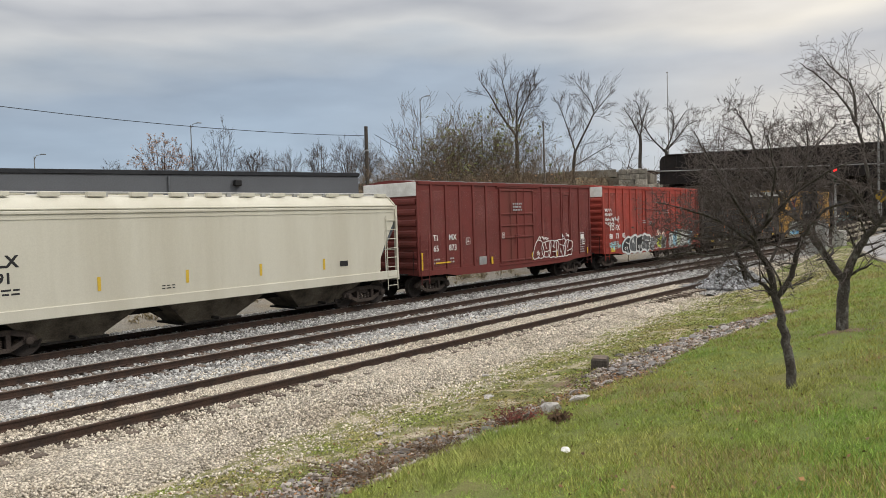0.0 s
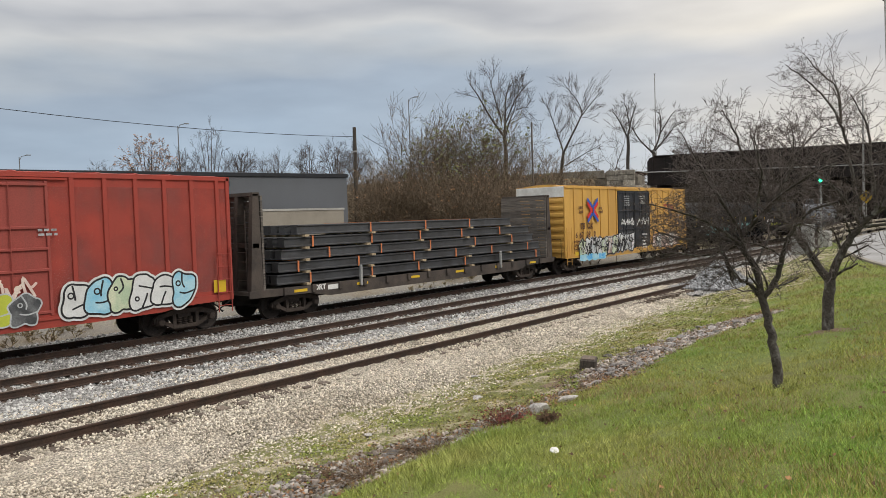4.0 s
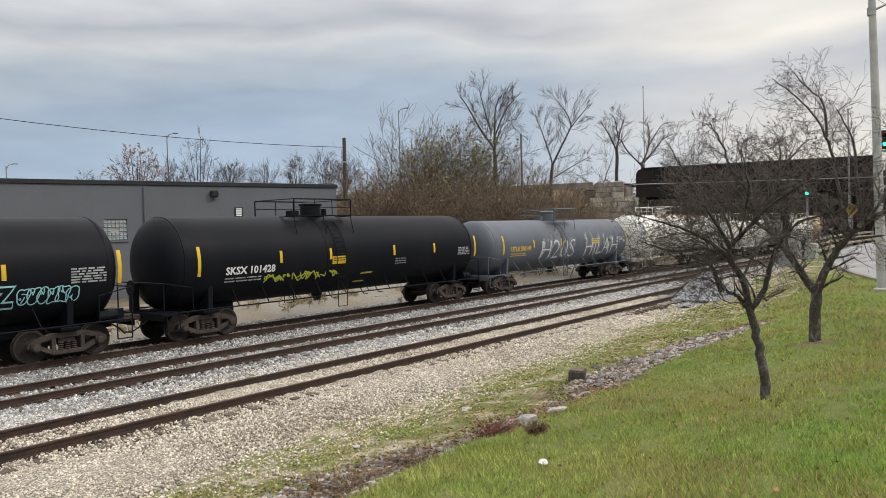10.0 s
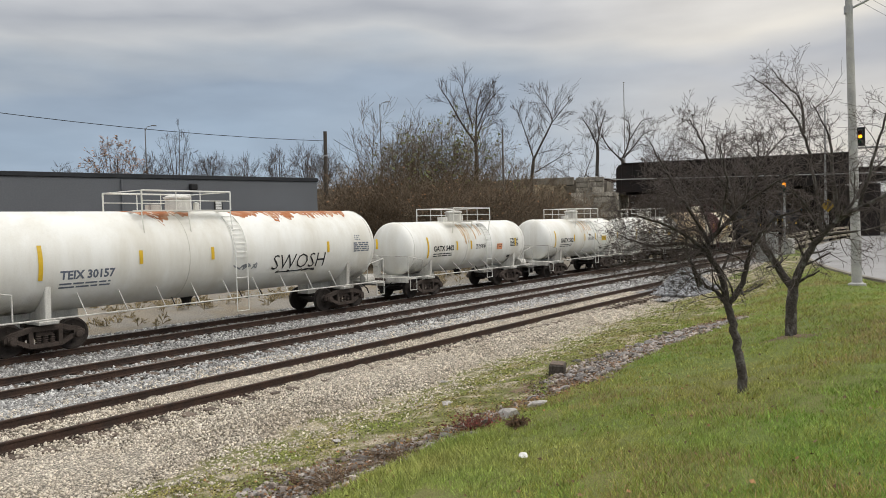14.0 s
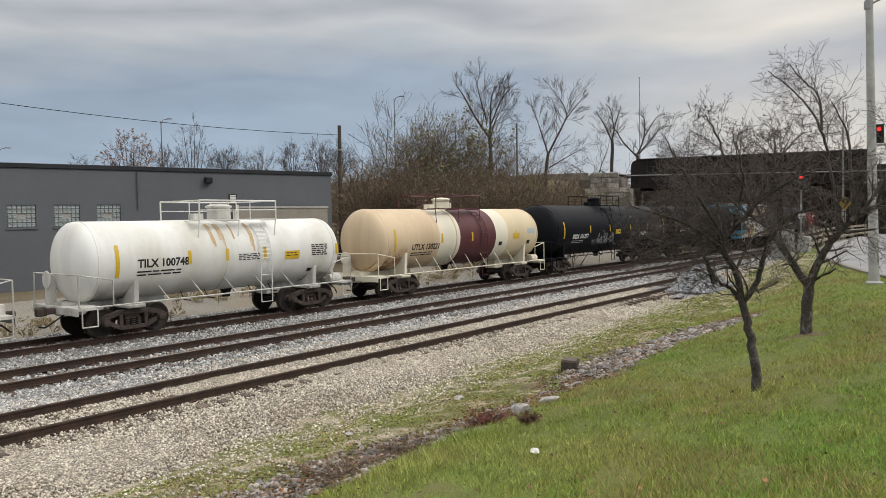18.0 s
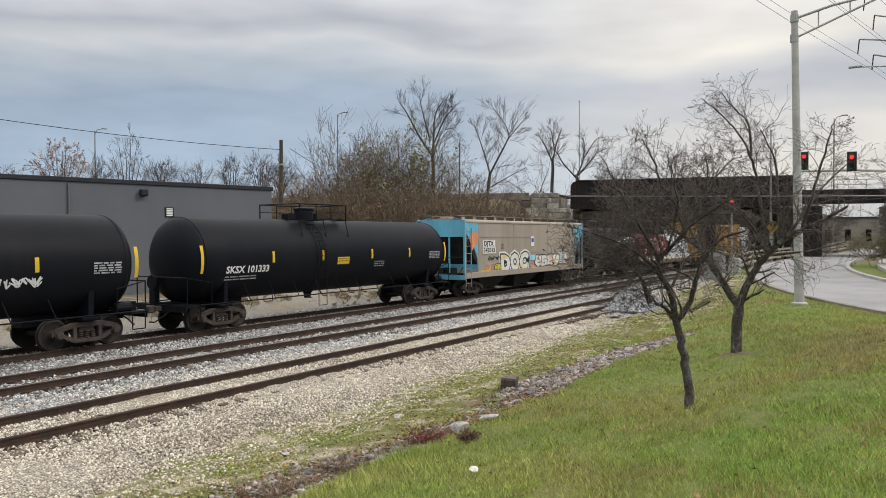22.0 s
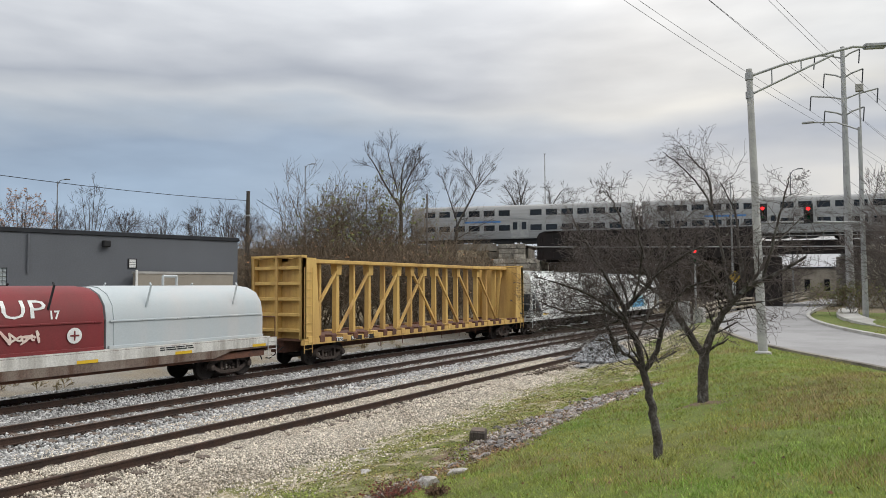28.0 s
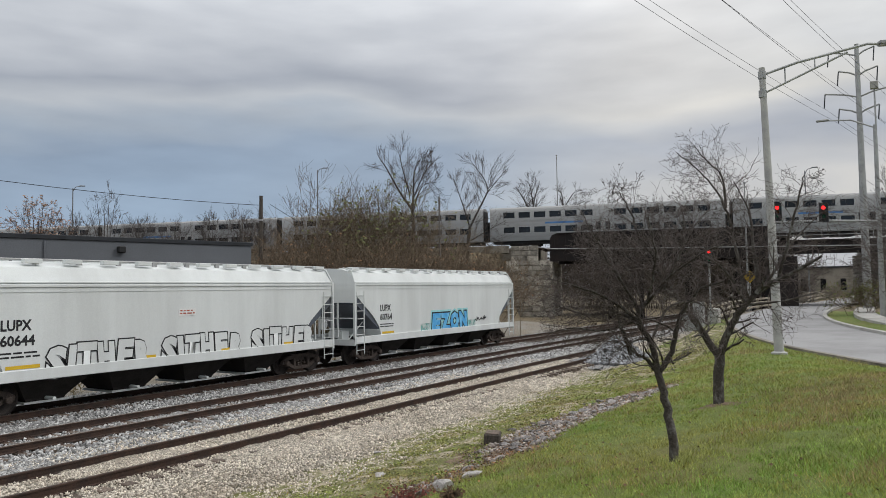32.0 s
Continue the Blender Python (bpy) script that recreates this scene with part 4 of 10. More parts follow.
def patch_on(car, name, x0, x1, z0, z1, ink, side, out=0.005, rows=6, label=""):
    """A painted or stuck-on rectangle that follows the surface."""
    bm = bmesh.new()
    ring = []
    for k in range(rows + 1):
        z = z0 + (z1 - z0) * k / rows
        ring.append([bm.verts.new((x, side(z) - out, z)) for x in (x0, x1)])
    for a, b in zip(ring, ring[1:]):
        bm.faces.new((a[0], a[1], b[1], b[0]))
    return part(name, bm, ink, car, label)


def stroke(bm, pts, w, side, out):
    """A sprayed line with round ends that follows the surface; pts in (x, z)."""
    P = [Vector(p) for p in pts]
    fine = []
    for i in range(len(P) - 1):
        a, b, c, d = P[max(i - 1, 0)], P[i], P[i + 1], P[min(i + 2, len(P) - 1)]
        for k in range(5):
            t = k / 5
            fine.append(0.5 * ((2 * b) + (c - a) * t + (2 * a - 5 * b + 4 * c - d) * t * t + (3 * b - a - 3 * c + d) * t ** 3))
    fine.append(P[-1])
    prev = None
    for i, p in enumerate(fine):
        d = fine[min(i + 1, len(fine) - 1)] - fine[max(i - 1, 0)]
        d = d.normalized() if d.length > 1e-6 else Vector((1, 0))
        s = Vector((-d.y, d.x)) * w * 0.5 * (0.75 if i in (0, len(fine) - 1) else 1)
        row = [bm.verts.new((q.x, side(q.y) - out - 0.0004 * i / len(fine), q.y)) for q in (p + s, p - s)]
        if prev:
            bm.faces.new((prev[0], prev[1], row[1], row[0]))
        prev = row


def graffiti(car, x0, x1, z0, z1, letters, fill, line, side, seed, fat=0.3, thin=0.05, name="graffiti", out=0.006, halo=None, arrows=True):
    """Sprayed letter shapes: looping strokes with an outline and a filling, that spell nothing."""
    rng = random.Random(seed)
    w, h = (x1 - x0) / letters, z1 - z0
    layers = ([(halo, fat + 0.22, 0.0)] if halo else []) + [(line, fat + 2 * thin, 0.0005)] + ([(fill, fat, 0.001)] if fill else [])
    shapes = []
    for k in range(letters):
        pts, high = [], rng.random() < 0.5
        n = rng.randint(4, 7)
        for i in range(n):
            u = 0.5 + rng.uniform(-0.75, 0.75)
            b = rng.uniform(0.72, 1.05) if high else rng.uniform(-0.05, 0.3)
            if rng.random() < 0.3:
                b = rng.uniform(0.35, 0.65)
            pts.append((x0 + min(letters - 0.15, max(0.15, k + u)) * w, z0 + b * h))
            high = not high
        shapes.append(pts)
        if arrows and rng.random() < 0.35:
            a = x0 + (k + rng.uniform(0.2, 0.8)) * w
            c = z0 + rng.uniform(0.3, 0.9) * h
            r = h * rng.uniform(0.1, 0.2)
            shapes.append([(a + r * math.cos(q * 1.1), c + r * math.sin(q * 1.1)) for q in range(6)])
    for ink, width, o in layers:
        inks = ink if isinstance(ink, (list, tuple)) else [ink]
        bms = [bmesh.new() for _ in inks]
        for i, pts in enumerate(shapes):
            stroke(bms[i % len(inks)], pts, width, side, out + o + 0.0015 * i)
        for bm, one in zip(bms, inks):
            part(name, bm, one, car)


def sprayed_word(car, word, x, z, size, width, fills, line, halo, side, seed, edge=0.09, swell=0.11):
    """A sprayed word: fat letters that fill their places, each a little askew, with an outline and a halo."""
    rng = random.Random(seed)
    shares = [0.5 if ch in "Iil1" else 1.0 for ch in word]
    unit, at = width / sum(shares), x
    for k, ch in enumerate(word):
        dz, sl = rng.uniform(-0.05, 0.06), rng.uniform(-0.12, 0.15)
        ink = fills[k % len(fills)]
        w = unit * shares[k]
        for paint, bold, out in (((halo, swell + edge + 0.12, 0.008),) if halo else ()) + ((line, swell + edge, 0.012), (ink, swell, 0.016)):
            grow = (bold - swell) * size
            text_on(car, ch, at - grow, z + dz, size, paint, side, name="graffiti", out=out + 0.0012 * k, slant=sl, bold=bold, width=w * 0.98 + 2 * grow)
        at += w


def throw_up(car, x0, x1, z0, z1, letters, fills, line, side, seed, edge=0.06, halo=None, out=0.008, spots=True):
    """Swollen sprayed shapes that crowd one another and spell nothing: each has a fill, an outline and slits."""
    rng = random.Random(seed)
    w, h = (x1 - x0) / letters, z1 - z0
    for k in range(letters):
        cx, cz = x0 + (k + 0.5) * w, (z0 + z1) / 2 + rng.uniform(-0.05, 0.05) * h
        a, b = w * rng.uniform(0.56, 0.68), h * rng.uniform(0.46, 0.55)
        ph, lob, amp = rng.uniform(0, 6.28), rng.choice((3, 4, 5)), rng.uniform(0.06, 0.16)
        ring = []
        for i in range(22):
            t = i * math.tau / 22
            c, s = math.cos(t), math.sin(t)
            q = (abs(c) ** 3.2 + abs(s) ** 3.2) ** (-1 / 3.2) * (1 + amp * math.sin(lob * t + ph) + rng.uniform(-0.03, 0.03))
            ring.append((cx + a * q * c + 0.12 * b * q * s, cz + b * q * s))
        o = out + 0.0022 * k
        ink = fills[k % len(fills)] if fills else None
        for paint, wide, oo in (((halo, edge + 0.12, o - 0.006),) if halo else ()) + ((line, edge, o + 0.0012),):
            bm = bmesh.new()
            stroke(bm, ring + ring[:2], wide, side, oo)
            part("graffiti", bm, paint, car)
        if ink:
            bm = bmesh.new()
            inner = [bm.verts.new((cx + (px - cx) * 0.45, side(cz + (pz - cz) * 0.45) - o, cz + (pz - cz) * 0.45)) for px, pz in ring]
            outer = [bm.verts.new((px, side(pz) - o, pz)) for px, pz in ring]
            mid = bm.verts.new((cx, side(cz) - o, cz))
            for i in range(22):
                j = (i + 1) % 22
                bm.faces.new((inner[i], outer[i], outer[j], inner[j]))
                bm.faces.new((mid, inner[i], inner[j]))
            part("graffiti", bm, ink, car)
        up = rng.choice((-1, 1))
        slits = bmesh.new()
        stroke(slits, [(cx + rng.uniform(-0.3, 0.3) * a, cz + up * b * 0.95), (cx + rng.uniform(-0.15, 0.15) * a, cz + up * b * 0.4), (cx + rng.uniform(-0.3, 0.3) * a, cz + up * b * 0.05)], edge, side, o + 0.0014)
        if rng.random() < 0.75:
            stroke(slits, [(cx + a * rng.uniform(0.8, 0.95), cz - up * b * 0.15), (cx + a * 0.2, cz - up * b * 0.3), (cx - a * 0.35, cz - up * b * rng.uniform(0.2, 0.5))], edge * 0.9, side, o + 0.0016)
        if spots and rng.random() < 0.6:
            q, sx, sz = b * rng.uniform(0.1, 0.18), cx - a * rng.uniform(0.1, 0.5), cz + up * b * 0.35
            stroke(slits, [(sx + q * math.cos(t), sz + q * math.sin(t)) for t in np.linspace(0, 6.6, 9)], edge * 0.8, side, o + 0.0018)
        part("graffiti", slits, line, car)


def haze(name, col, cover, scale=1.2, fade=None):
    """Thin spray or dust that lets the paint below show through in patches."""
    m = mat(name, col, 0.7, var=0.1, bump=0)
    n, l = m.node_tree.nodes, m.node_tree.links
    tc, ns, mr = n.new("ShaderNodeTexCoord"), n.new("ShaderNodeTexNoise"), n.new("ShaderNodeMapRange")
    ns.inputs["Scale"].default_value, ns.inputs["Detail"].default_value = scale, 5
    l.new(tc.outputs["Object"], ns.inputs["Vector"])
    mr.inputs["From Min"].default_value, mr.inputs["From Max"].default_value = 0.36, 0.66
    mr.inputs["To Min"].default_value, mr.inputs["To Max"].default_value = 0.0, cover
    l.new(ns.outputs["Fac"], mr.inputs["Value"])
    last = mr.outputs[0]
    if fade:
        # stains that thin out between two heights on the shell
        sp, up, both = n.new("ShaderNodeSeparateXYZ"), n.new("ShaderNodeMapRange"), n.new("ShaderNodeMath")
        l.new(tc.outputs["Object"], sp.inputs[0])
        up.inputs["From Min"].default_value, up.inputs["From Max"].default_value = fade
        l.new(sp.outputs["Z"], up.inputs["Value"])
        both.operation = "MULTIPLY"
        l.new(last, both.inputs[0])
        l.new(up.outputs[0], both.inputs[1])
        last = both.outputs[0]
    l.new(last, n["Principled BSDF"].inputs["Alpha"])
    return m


PAINT["haze_peach"] = haze("peach_spray_haze", (0.66, 0.36, 0.22), 0.85)
PAINT["haze_white"] = haze("white_spray_haze", (0.62, 0.64, 0.66), 0.55, 2.5)
PAINT["haze_teal"] = haze("teal_spray_haze", (0.20, 0.50, 0.46), 0.9, 1.6)
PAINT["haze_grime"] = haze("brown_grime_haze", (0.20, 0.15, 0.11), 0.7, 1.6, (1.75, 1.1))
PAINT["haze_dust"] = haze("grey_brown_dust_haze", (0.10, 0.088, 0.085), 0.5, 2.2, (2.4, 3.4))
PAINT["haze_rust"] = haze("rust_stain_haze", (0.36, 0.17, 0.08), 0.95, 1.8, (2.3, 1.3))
PAINT["haze_fade"] = haze("sun_faded_pink_haze", (0.30, 0.105, 0.095), 0.5, 0.7)


def frame_mark(car, x, z, w, h, ink, side, out=0.008):
    """A small stencilled box with two bars in it."""
    bm = bmesh.new()
    stroke(bm, [(x, z), (x + w, z)], 0.025, side, out)
    stroke(bm, [(x, z + h), (x + w, z + h)], 0.025, side, out)
    stroke(bm, [(x, z), (x, z + h)], 0.025, side, out + 0.001)
    stroke(bm, [(x + w, z), (x + w, z + h)], 0.025, side, out + 0.001)
    for k in (0.4, 0.65):
        stroke(bm, [(x + w * 0.25, z + h * k), (x + w * 0.75, z + h * k)], 0.03, side, out)
    part("stencil", bm, ink, car, kind="stuff")


# boxcars --------------------------------------------------------------------


def ladder_mesh(w, z0, z1, rungs, r=0.013):
    bm = bmesh.new()
    for s in (-0.5, 0.5):
        rod(bm, (s * w, 0, z0), (s * w, 0, z1), r * 1.4)
    for k in range(rungs):
        z = z0 + (z1 - z0) * (k + 0.5) / rungs
        rod(bm, (-0.5 * w, 0, z), (0.5 * w, 0, z), r)
    return bm


def boxcar(label, lo, hi, z0, z1, paint, door_paint, rib_at, doors, end_ribs, trim=None, hw=1.60):
    car, h = start_car("boxcar", label, lo, hi)
    P, skin = PAINT[paint], hw - 0.055
    trim = trim or P
    body = bmesh.new()
    prism(body, [(-skin, z0 + 0.1), (-skin, z1 - 0.04), (-skin * 0.55, z1 + 0.07), (0, z1 + 0.11), (skin * 0.55, z1 + 0.07), (skin, z1 - 0.04), (skin, z0 + 0.1)], -h + 0.06, h - 0.06, "x")
    part("body", body, P, car)
    part("underframe", boxes((-h + 0.2, h - 0.2, -0.28, 0.28, 0.72, z0 + 0.1), *[(x - 0.08, x + 0.08, -skin + 0.1, skin - 0.1, 0.78, z0 + 0.1) for x in np.linspace(-h + 2.6, h - 2.6, 7)]), M["under"], car)
    roof = bmesh.new()
    for k in range(int(h * 2 / 1.15)):
        x = -h + 0.5 + k * 1.15
        prism(roof, [(-hw + 0.03, z1 - 0.03), (-hw * 0.5, z1 + 0.10), (0, z1 + 0.14), (hw * 0.5, z1 + 0.10), (hw - 0.03, z1 - 0.03), (hw - 0.03, z1 - 0.06), (0, z1 + 0.09), (-hw + 0.03, z1 - 0.06)], x - 0.04, x + 0.04, "x")
    part("roof_seams", roof, M["galv"] if paint == "maroon" else P, car, kind="stuff")
    for s in (-1, 1):
        part("top_chord", boxes((-h, h, min(s * skin, s * hw), max(s * skin, s * hw), z1 - 0.13, z1 + 0.0)), P, car)
        d0, d1 = doors[0][0] - 1.0, doors[-1][1] + 1.0
        sill = bmesh.new()
        prism(sill, [(-h, z0 + 0.22), (-h, z0 + 0.02), (-h + 1.9, z0 - 0.02), (-h + 2.5, z0 - 0.12), (d0, z0 - 0.16), (d1, z0 - 0.16), (h - 2.5, z0 - 0.12), (h - 1.9, z0 - 0.02), (h, z0 + 0.02), (h, z0 + 0.22)], min(s * skin, s * (hw - 0.012)), max(s * skin, s * (hw - 0.012)))
        part("side_sill", sill, P, car)
        rib = shared(("rib", paint, round(z0, 2), round(z1, 2)), lambda: as_mesh("rib", bevelled(boxes((-0.065, 0.065, -0.034, 0.034, z0 + 0.2, z1 - 0.12)), 0.012), P))
        for x in rib_at:
            part("rib", rib, None, car, at=(x, s * (skin + 0.02), 0))
        for x in (-h + 0.07, h - 0.07):
            part("corner_post", bevelled(boxes((x - 0.07, x + 0.07, min(s * (skin - 0.02), s * hw), max(s * (skin - 0.02), s * hw), z0 + 0.02, z1 - 0.02)), 0.02), P, car)
        for a, b in doors:
            door = bmesh.new()
            ya, yb = sorted((s * (skin + 0.005), s * (hw - 0.025)))
            box(door, a, b, ya, yb, z0 + 0.16, z1 - 0.22)
            yc, yd = sorted((s * (hw - 0.03), s * (hw + 0.03)))
            d = part("door", door, PAINT[door_paint], car)
            for f in (0.02, 0.34, 0.5, 0.66, 0.98):
                z = z0 + 0.2 + (z1 - 0.46 - z0) * f
                part("door_rib", bevelled(boxes((a + 0.03, b - 0.03, yc, yd, z - 0.04, z + 0.04)), 0.012), PAINT[door_paint], d)
            for x in (a + 0.05, (a + b) / 2, b - 0.05):
                part("door_post", bevelled(boxes((x - 0.04, x + 0.04, yc + 0.004, yd - 0.004, z0 + 0.18, z1 - 0.24)), 0.012), PAINT[door_paint], d)
            lock = bmesh.new()
            for x in (a + (b - a) * 0.3, a + (b - a) * 0.7):
                rod(lock, (x, s * (hw + 0.025), z0 + 0.2), (x, s * (hw + 0.025), z1 - 0.26), 0.016)
            pipe(lock, [(a + (b - a) * 0.42, s * (hw + 0.04), z0 + 1.0), (a + (b - a) * 0.42, s * (hw + 0.04), z0 + 1.5), (a + (b - a) * 0.58, s * (hw + 0.04), z0 + 1.5)], 0.02)
            part("lock_rods", lock, PAINT[door_paint], d)
        a, b = doors[0][0], doors[-1][1]
        ya, yb = sorted((s * skin, s * (hw + 0.03)))
        part("door_track", boxes((a - 0.1, b + (b - a) * 0.9 if len(doors) == 1 else b + 0.6, ya, yb, z0 + 0.06, z0 + 0.13)), P, car)
        part("door_rail", boxes((a - 0.2, b + 0.5, ya, yb, z1 - 0.20, z1 - 0.15)), P, car)
        lad = as_mesh("ladder", ladder_mesh(0.5, z0 - 0.35, z0 + 1.75, 5), trim)
        part("ladder", lad, None, car, at=(-h + 0.36, s * (hw + 0.05), 0))
        part("ladder", lad, None, car, at=(h - 0.36, s * (hw + 0.05), 0))
    for s in (-1, 1):
        xa, xb = sorted((s * (h - 0.06), s * h))
        end = bmesh.new()
        box(end, *sorted((s * (h - 0.1), s * (h - 0.04))), -skin, skin, z0 + 0.05, z1 - 0.62)
        part("end_wall", end, P, car)
        for k in range(end_ribs):
            z = z0 + 0.22 + (z1 - 0.85 - z0) * (k + 0.5) / end_ribs
            b = bmesh.new()
            g = (z1 - z0 - 0.85) / end_ribs * 0.36
            prism(b, [(s * (h - 0.05), z - g), (s * (h + 0.03), z - g * 0.6), (s * (h + 0.045), z), (s * (h + 0.03), z + g * 0.6), (s * (h - 0.05), z + g)], -skin + 0.04, skin - 0.04)
            part("end_rib", b, P, car)
        part("end_top", bevelled(boxes((*sorted((s * (h - 0.1), s * (h + 0.005))), -hw + 0.02, hw - 0.02, z1 - 0.62, z1 - 0.03)), 0.01), M["white"], car, "white painted top panel of the end")
        plat = bmesh.new()
        box(plat, *sorted((s * (h + 0.02), s * (h + 0.28))), -1.0, 1.0, z0 + 0.06, z0 + 0.11)
        pipe(plat, [(s * (h + 0.05), -1.35, z0 - 0.1), (s * (h + 0.05), -1.35, z0 + 1.1), (s * (h + 0.05), -0.8, z0 + 1.1)], 0.014)
        part("crossover_step", plat, M["under"], car)
    add_gear(car, h, h - 1.47)
    return car, h


side_of = lambda hw: (lambda z: -hw)


def box_marks(car, h, z0, hw, ink, code, number, x, zc, seed, split=True):
    """Reporting letters in two halves on either side of a rib, with bars of small print below."""
    f = side_of(hw)
    if split:
        half = len(code) // 2
        text_on(car, code[:half], x, zc, 0.26, ink, f, bold=0.02)
        text_on(car, code[half:], x + 1.05, zc, 0.26, ink, f, bold=0.02)
        text_on(car, number[:2], x, zc - 0.46, 0.26, ink, f, bold=0.02)
        text_on(car, number[2:], x + 1.05, zc - 0.46, 0.26, ink, f, bold=0.02)
    bars_on(car, x, zc - 0.85, 2, 0.45, 0.07, 0.08, ink, f, seed=seed)
    bars_on(car, x + 1.1, zc - 0.85, 2, 0.35, 0.07, 0.08, ink, f, seed=seed + 1)


def build_boxcars():
    # dark red, with a ribbed side
    lo, hi = 22.95, 37.72
    h = (hi - lo) / 2
    mid = (lo + hi) / 2
    ribs = [-h + 0.95 + k * 0.98 for k in range(5)] + [2.35, 3.3, 4.25, 5.2, 6.15]
    car, h = boxcar("dark red ribbed boxcar with white sprayed letters", lo, hi, 0.95, 4.98, "maroon", "maroon_door", ribs, [(28.85 - mid, 31.82 - mid)], 7)
    f = side_of(1.60)
    W = PAINT["ink_white"]
    box_marks(car, h, 0.95, 1.60, W, "TIMX", "65873", -h + 0.97, 2.42, 1)
    throw_up(car, 8.85 - h, 12.5 - h, 1.18, 2.05, 5, None, PAINT["ink_white"], side_of(1.625), 21, edge=0.045)
    graffiti(car, 9.1 - h, 10.2 - h, 2.1, 2.3, 4, None, PAINT["ink_white"], side_of(1.625), 22, fat=0.0, thin=0.02, arrows=False)
    graffiti(car, 11.5 - h, 12.3 - h, 2.15, 2.42, 3, None, PAINT["ink_white"], side_of(1.625), 23, fat=0.0, thin=0.02, arrows=False)
    frame_mark(car, 3.25 - h, 2.18, 0.28, 0.28, W, f)
    frame_mark(car, 6.0 - h, 2.35, 0.2, 0.24, W, f, 0.05)
    frame_mark(car, h - 1.05, 1.72, 0.3, 0.3, W, f, 0.02)
    part("vent_plate", bevelled(boxes((4.25 - h, 4.85 - h, -1.575, -1.55, 1.12, 1.55)), 0.01), M["galv"], car, "dull grey square plate")
    hatch = bmesh.new()
    for bx in ((4.35, 4.40, 1.3, 4.45), (5.02, 5.07, 1.3, 4.45), (4.35, 5.07, 4.45, 4.5)):
        box(hatch, bx[0], bx[1], -1.60, -1.54, bx[2], bx[3])
    part("hatch_frame", hatch, PAINT["maroon"], car)
    patch_on(car, "faded_paint", -h + 0.1, h - 0.1, 1.3, 4.6, PAINT["haze_fade"], side_of(1.545), 0.004, 1, "sun-faded patches of the red paint")
    patch_on(car, "reflector", -h + 0.12, -h + 0.26, 1.2, 1.95, PAINT["reflect"], f, 0.02, 1)
    for x in (-2.2, 1.25, 3.6, 6.9):
        patch_on(car, "reflector", x - 0.07, x + 0.07, 1.15, 1.5, PAINT["reflect"], f, 0.02, 1)
    patch_on(car, "stripe", -h + 1.1, -h + 2.1, 1.42, 1.48, PAINT["reflect"], f, 0.008, 1)
    bars_on(car, 6.99 - h, 3.95, 3, 0.78, 0.08, 0.07, W, f, out=0.03, seed=4)
    bars_on(car, h - 1.25, 2.3, 9, 0.45, 0.06, 0.07, W, f, seed=5)
    patch_on(car, "emblem", h - 1.2, h - 0.85, 2.0, 2.25, W, f, 0.012, 1)
    # red, with bright spray paint along the sill
    lo, hi = 39.22, 54.05
    h = (hi - lo) / 2
    mid = (lo + hi) / 2
    ribs = [-h + 0.85 + k * 0.92 for k in range(6)] + [2.35 + k * 0.92 for k in range(6)]
    car, h = boxcar("bright red ribbed boxcar with bubble lettering sprayed on", lo, hi, 0.95, 4.98, "red", "red_door", ribs, [(45.04 - mid, 48.35 - mid)], 9)
    text_on(car, "TO", -h + 0.74, 2.35, 0.32, W, f)
    text_on(car, "FX", -h + 1.54, 2.35, 0.32, W, f)
    text_on(car, "88", -h + 0.72, 1.85, 0.3, W, f)
    text_on(car, "73", -h + 1.54, 1.85, 0.3, W, f)
    text_on(car, "03", -h + 2.4, 1.85, 0.3, W, f)
    bars_on(car, -h + 1.0, 1.6, 4, 0.7, 0.06, 0.07, W, f, seed=8)
    g2 = side_of(1.63)
    throw_up(car, -h + 2.5, -h + 6.1, 0.92, 1.85, 4, [PAINT["ink_black"], PAINT["spray_coal"]], PAINT["spray_white"], g2, 31, edge=0.07, halo=PAINT["spray_grey"])
    throw_up(car, -h + 6.1, -h + 8.7, 0.95, 1.75, 4, [PAINT["spray_coal"], PAINT["haze_white"], PAINT["spray_lime"]], PAINT["spray_grey"], g2, 36, edge=0.04)
    graffiti(car, -h + 7.2, -h + 8.9, 1.55, 2.2, 4, None, PAINT["spray_pink"], g2, 35, fat=0.0, thin=0.035)
    throw_up(car, 9.4 - h, 13.3 - h, 1.0, 1.95, 6, [PAINT["spray_white"], PAINT["spray_blue"], PAINT["spray_green"], PAINT["spray_white"]], PAINT["ink_black"], g2, 32, edge=0.055, halo=PAINT["spray_white"])
    for row in range(4):
        graffiti(car, -h + 0.12, -h + 1.35 - 0.12 * row, 2.65 + 0.27 * row, 2.86 + 0.27 * row, 5, None, PAINT["spray_white"], g2, 330 + row, fat=0.0, thin=0.018, arrows=False)
    graffiti(car, -h + 1.2, -h + 2.0, 2.8, 3.2, 4, None, PAINT["spray_white"], g2, 338, fat=0.0, thin=0.016)
    graffiti(car, -h + 0.6, -h + 2.4, 1.15, 1.65, 9, None, PAINT["spray_teal"], g2, 339, fat=0.0, thin=0.016)
    patch_on(car, "faded_paint", -h + 0.1, h - 0.1, 1.3, 4.6, PAINT["haze_fade"], side_of(1.545), 0.004, 1, "sun-faded patches of the red paint")
    patch_on(car, "reflector", -h + 0.9, -h + 1.4, 1.05, 1.3, PAINT["reflect"], f, 0.02, 1)
    patch_on(car, "reflector", h - 0.75, h - 0.3, 1.25, 1.65, PAINT["reflect"], f, 0.02, 1)
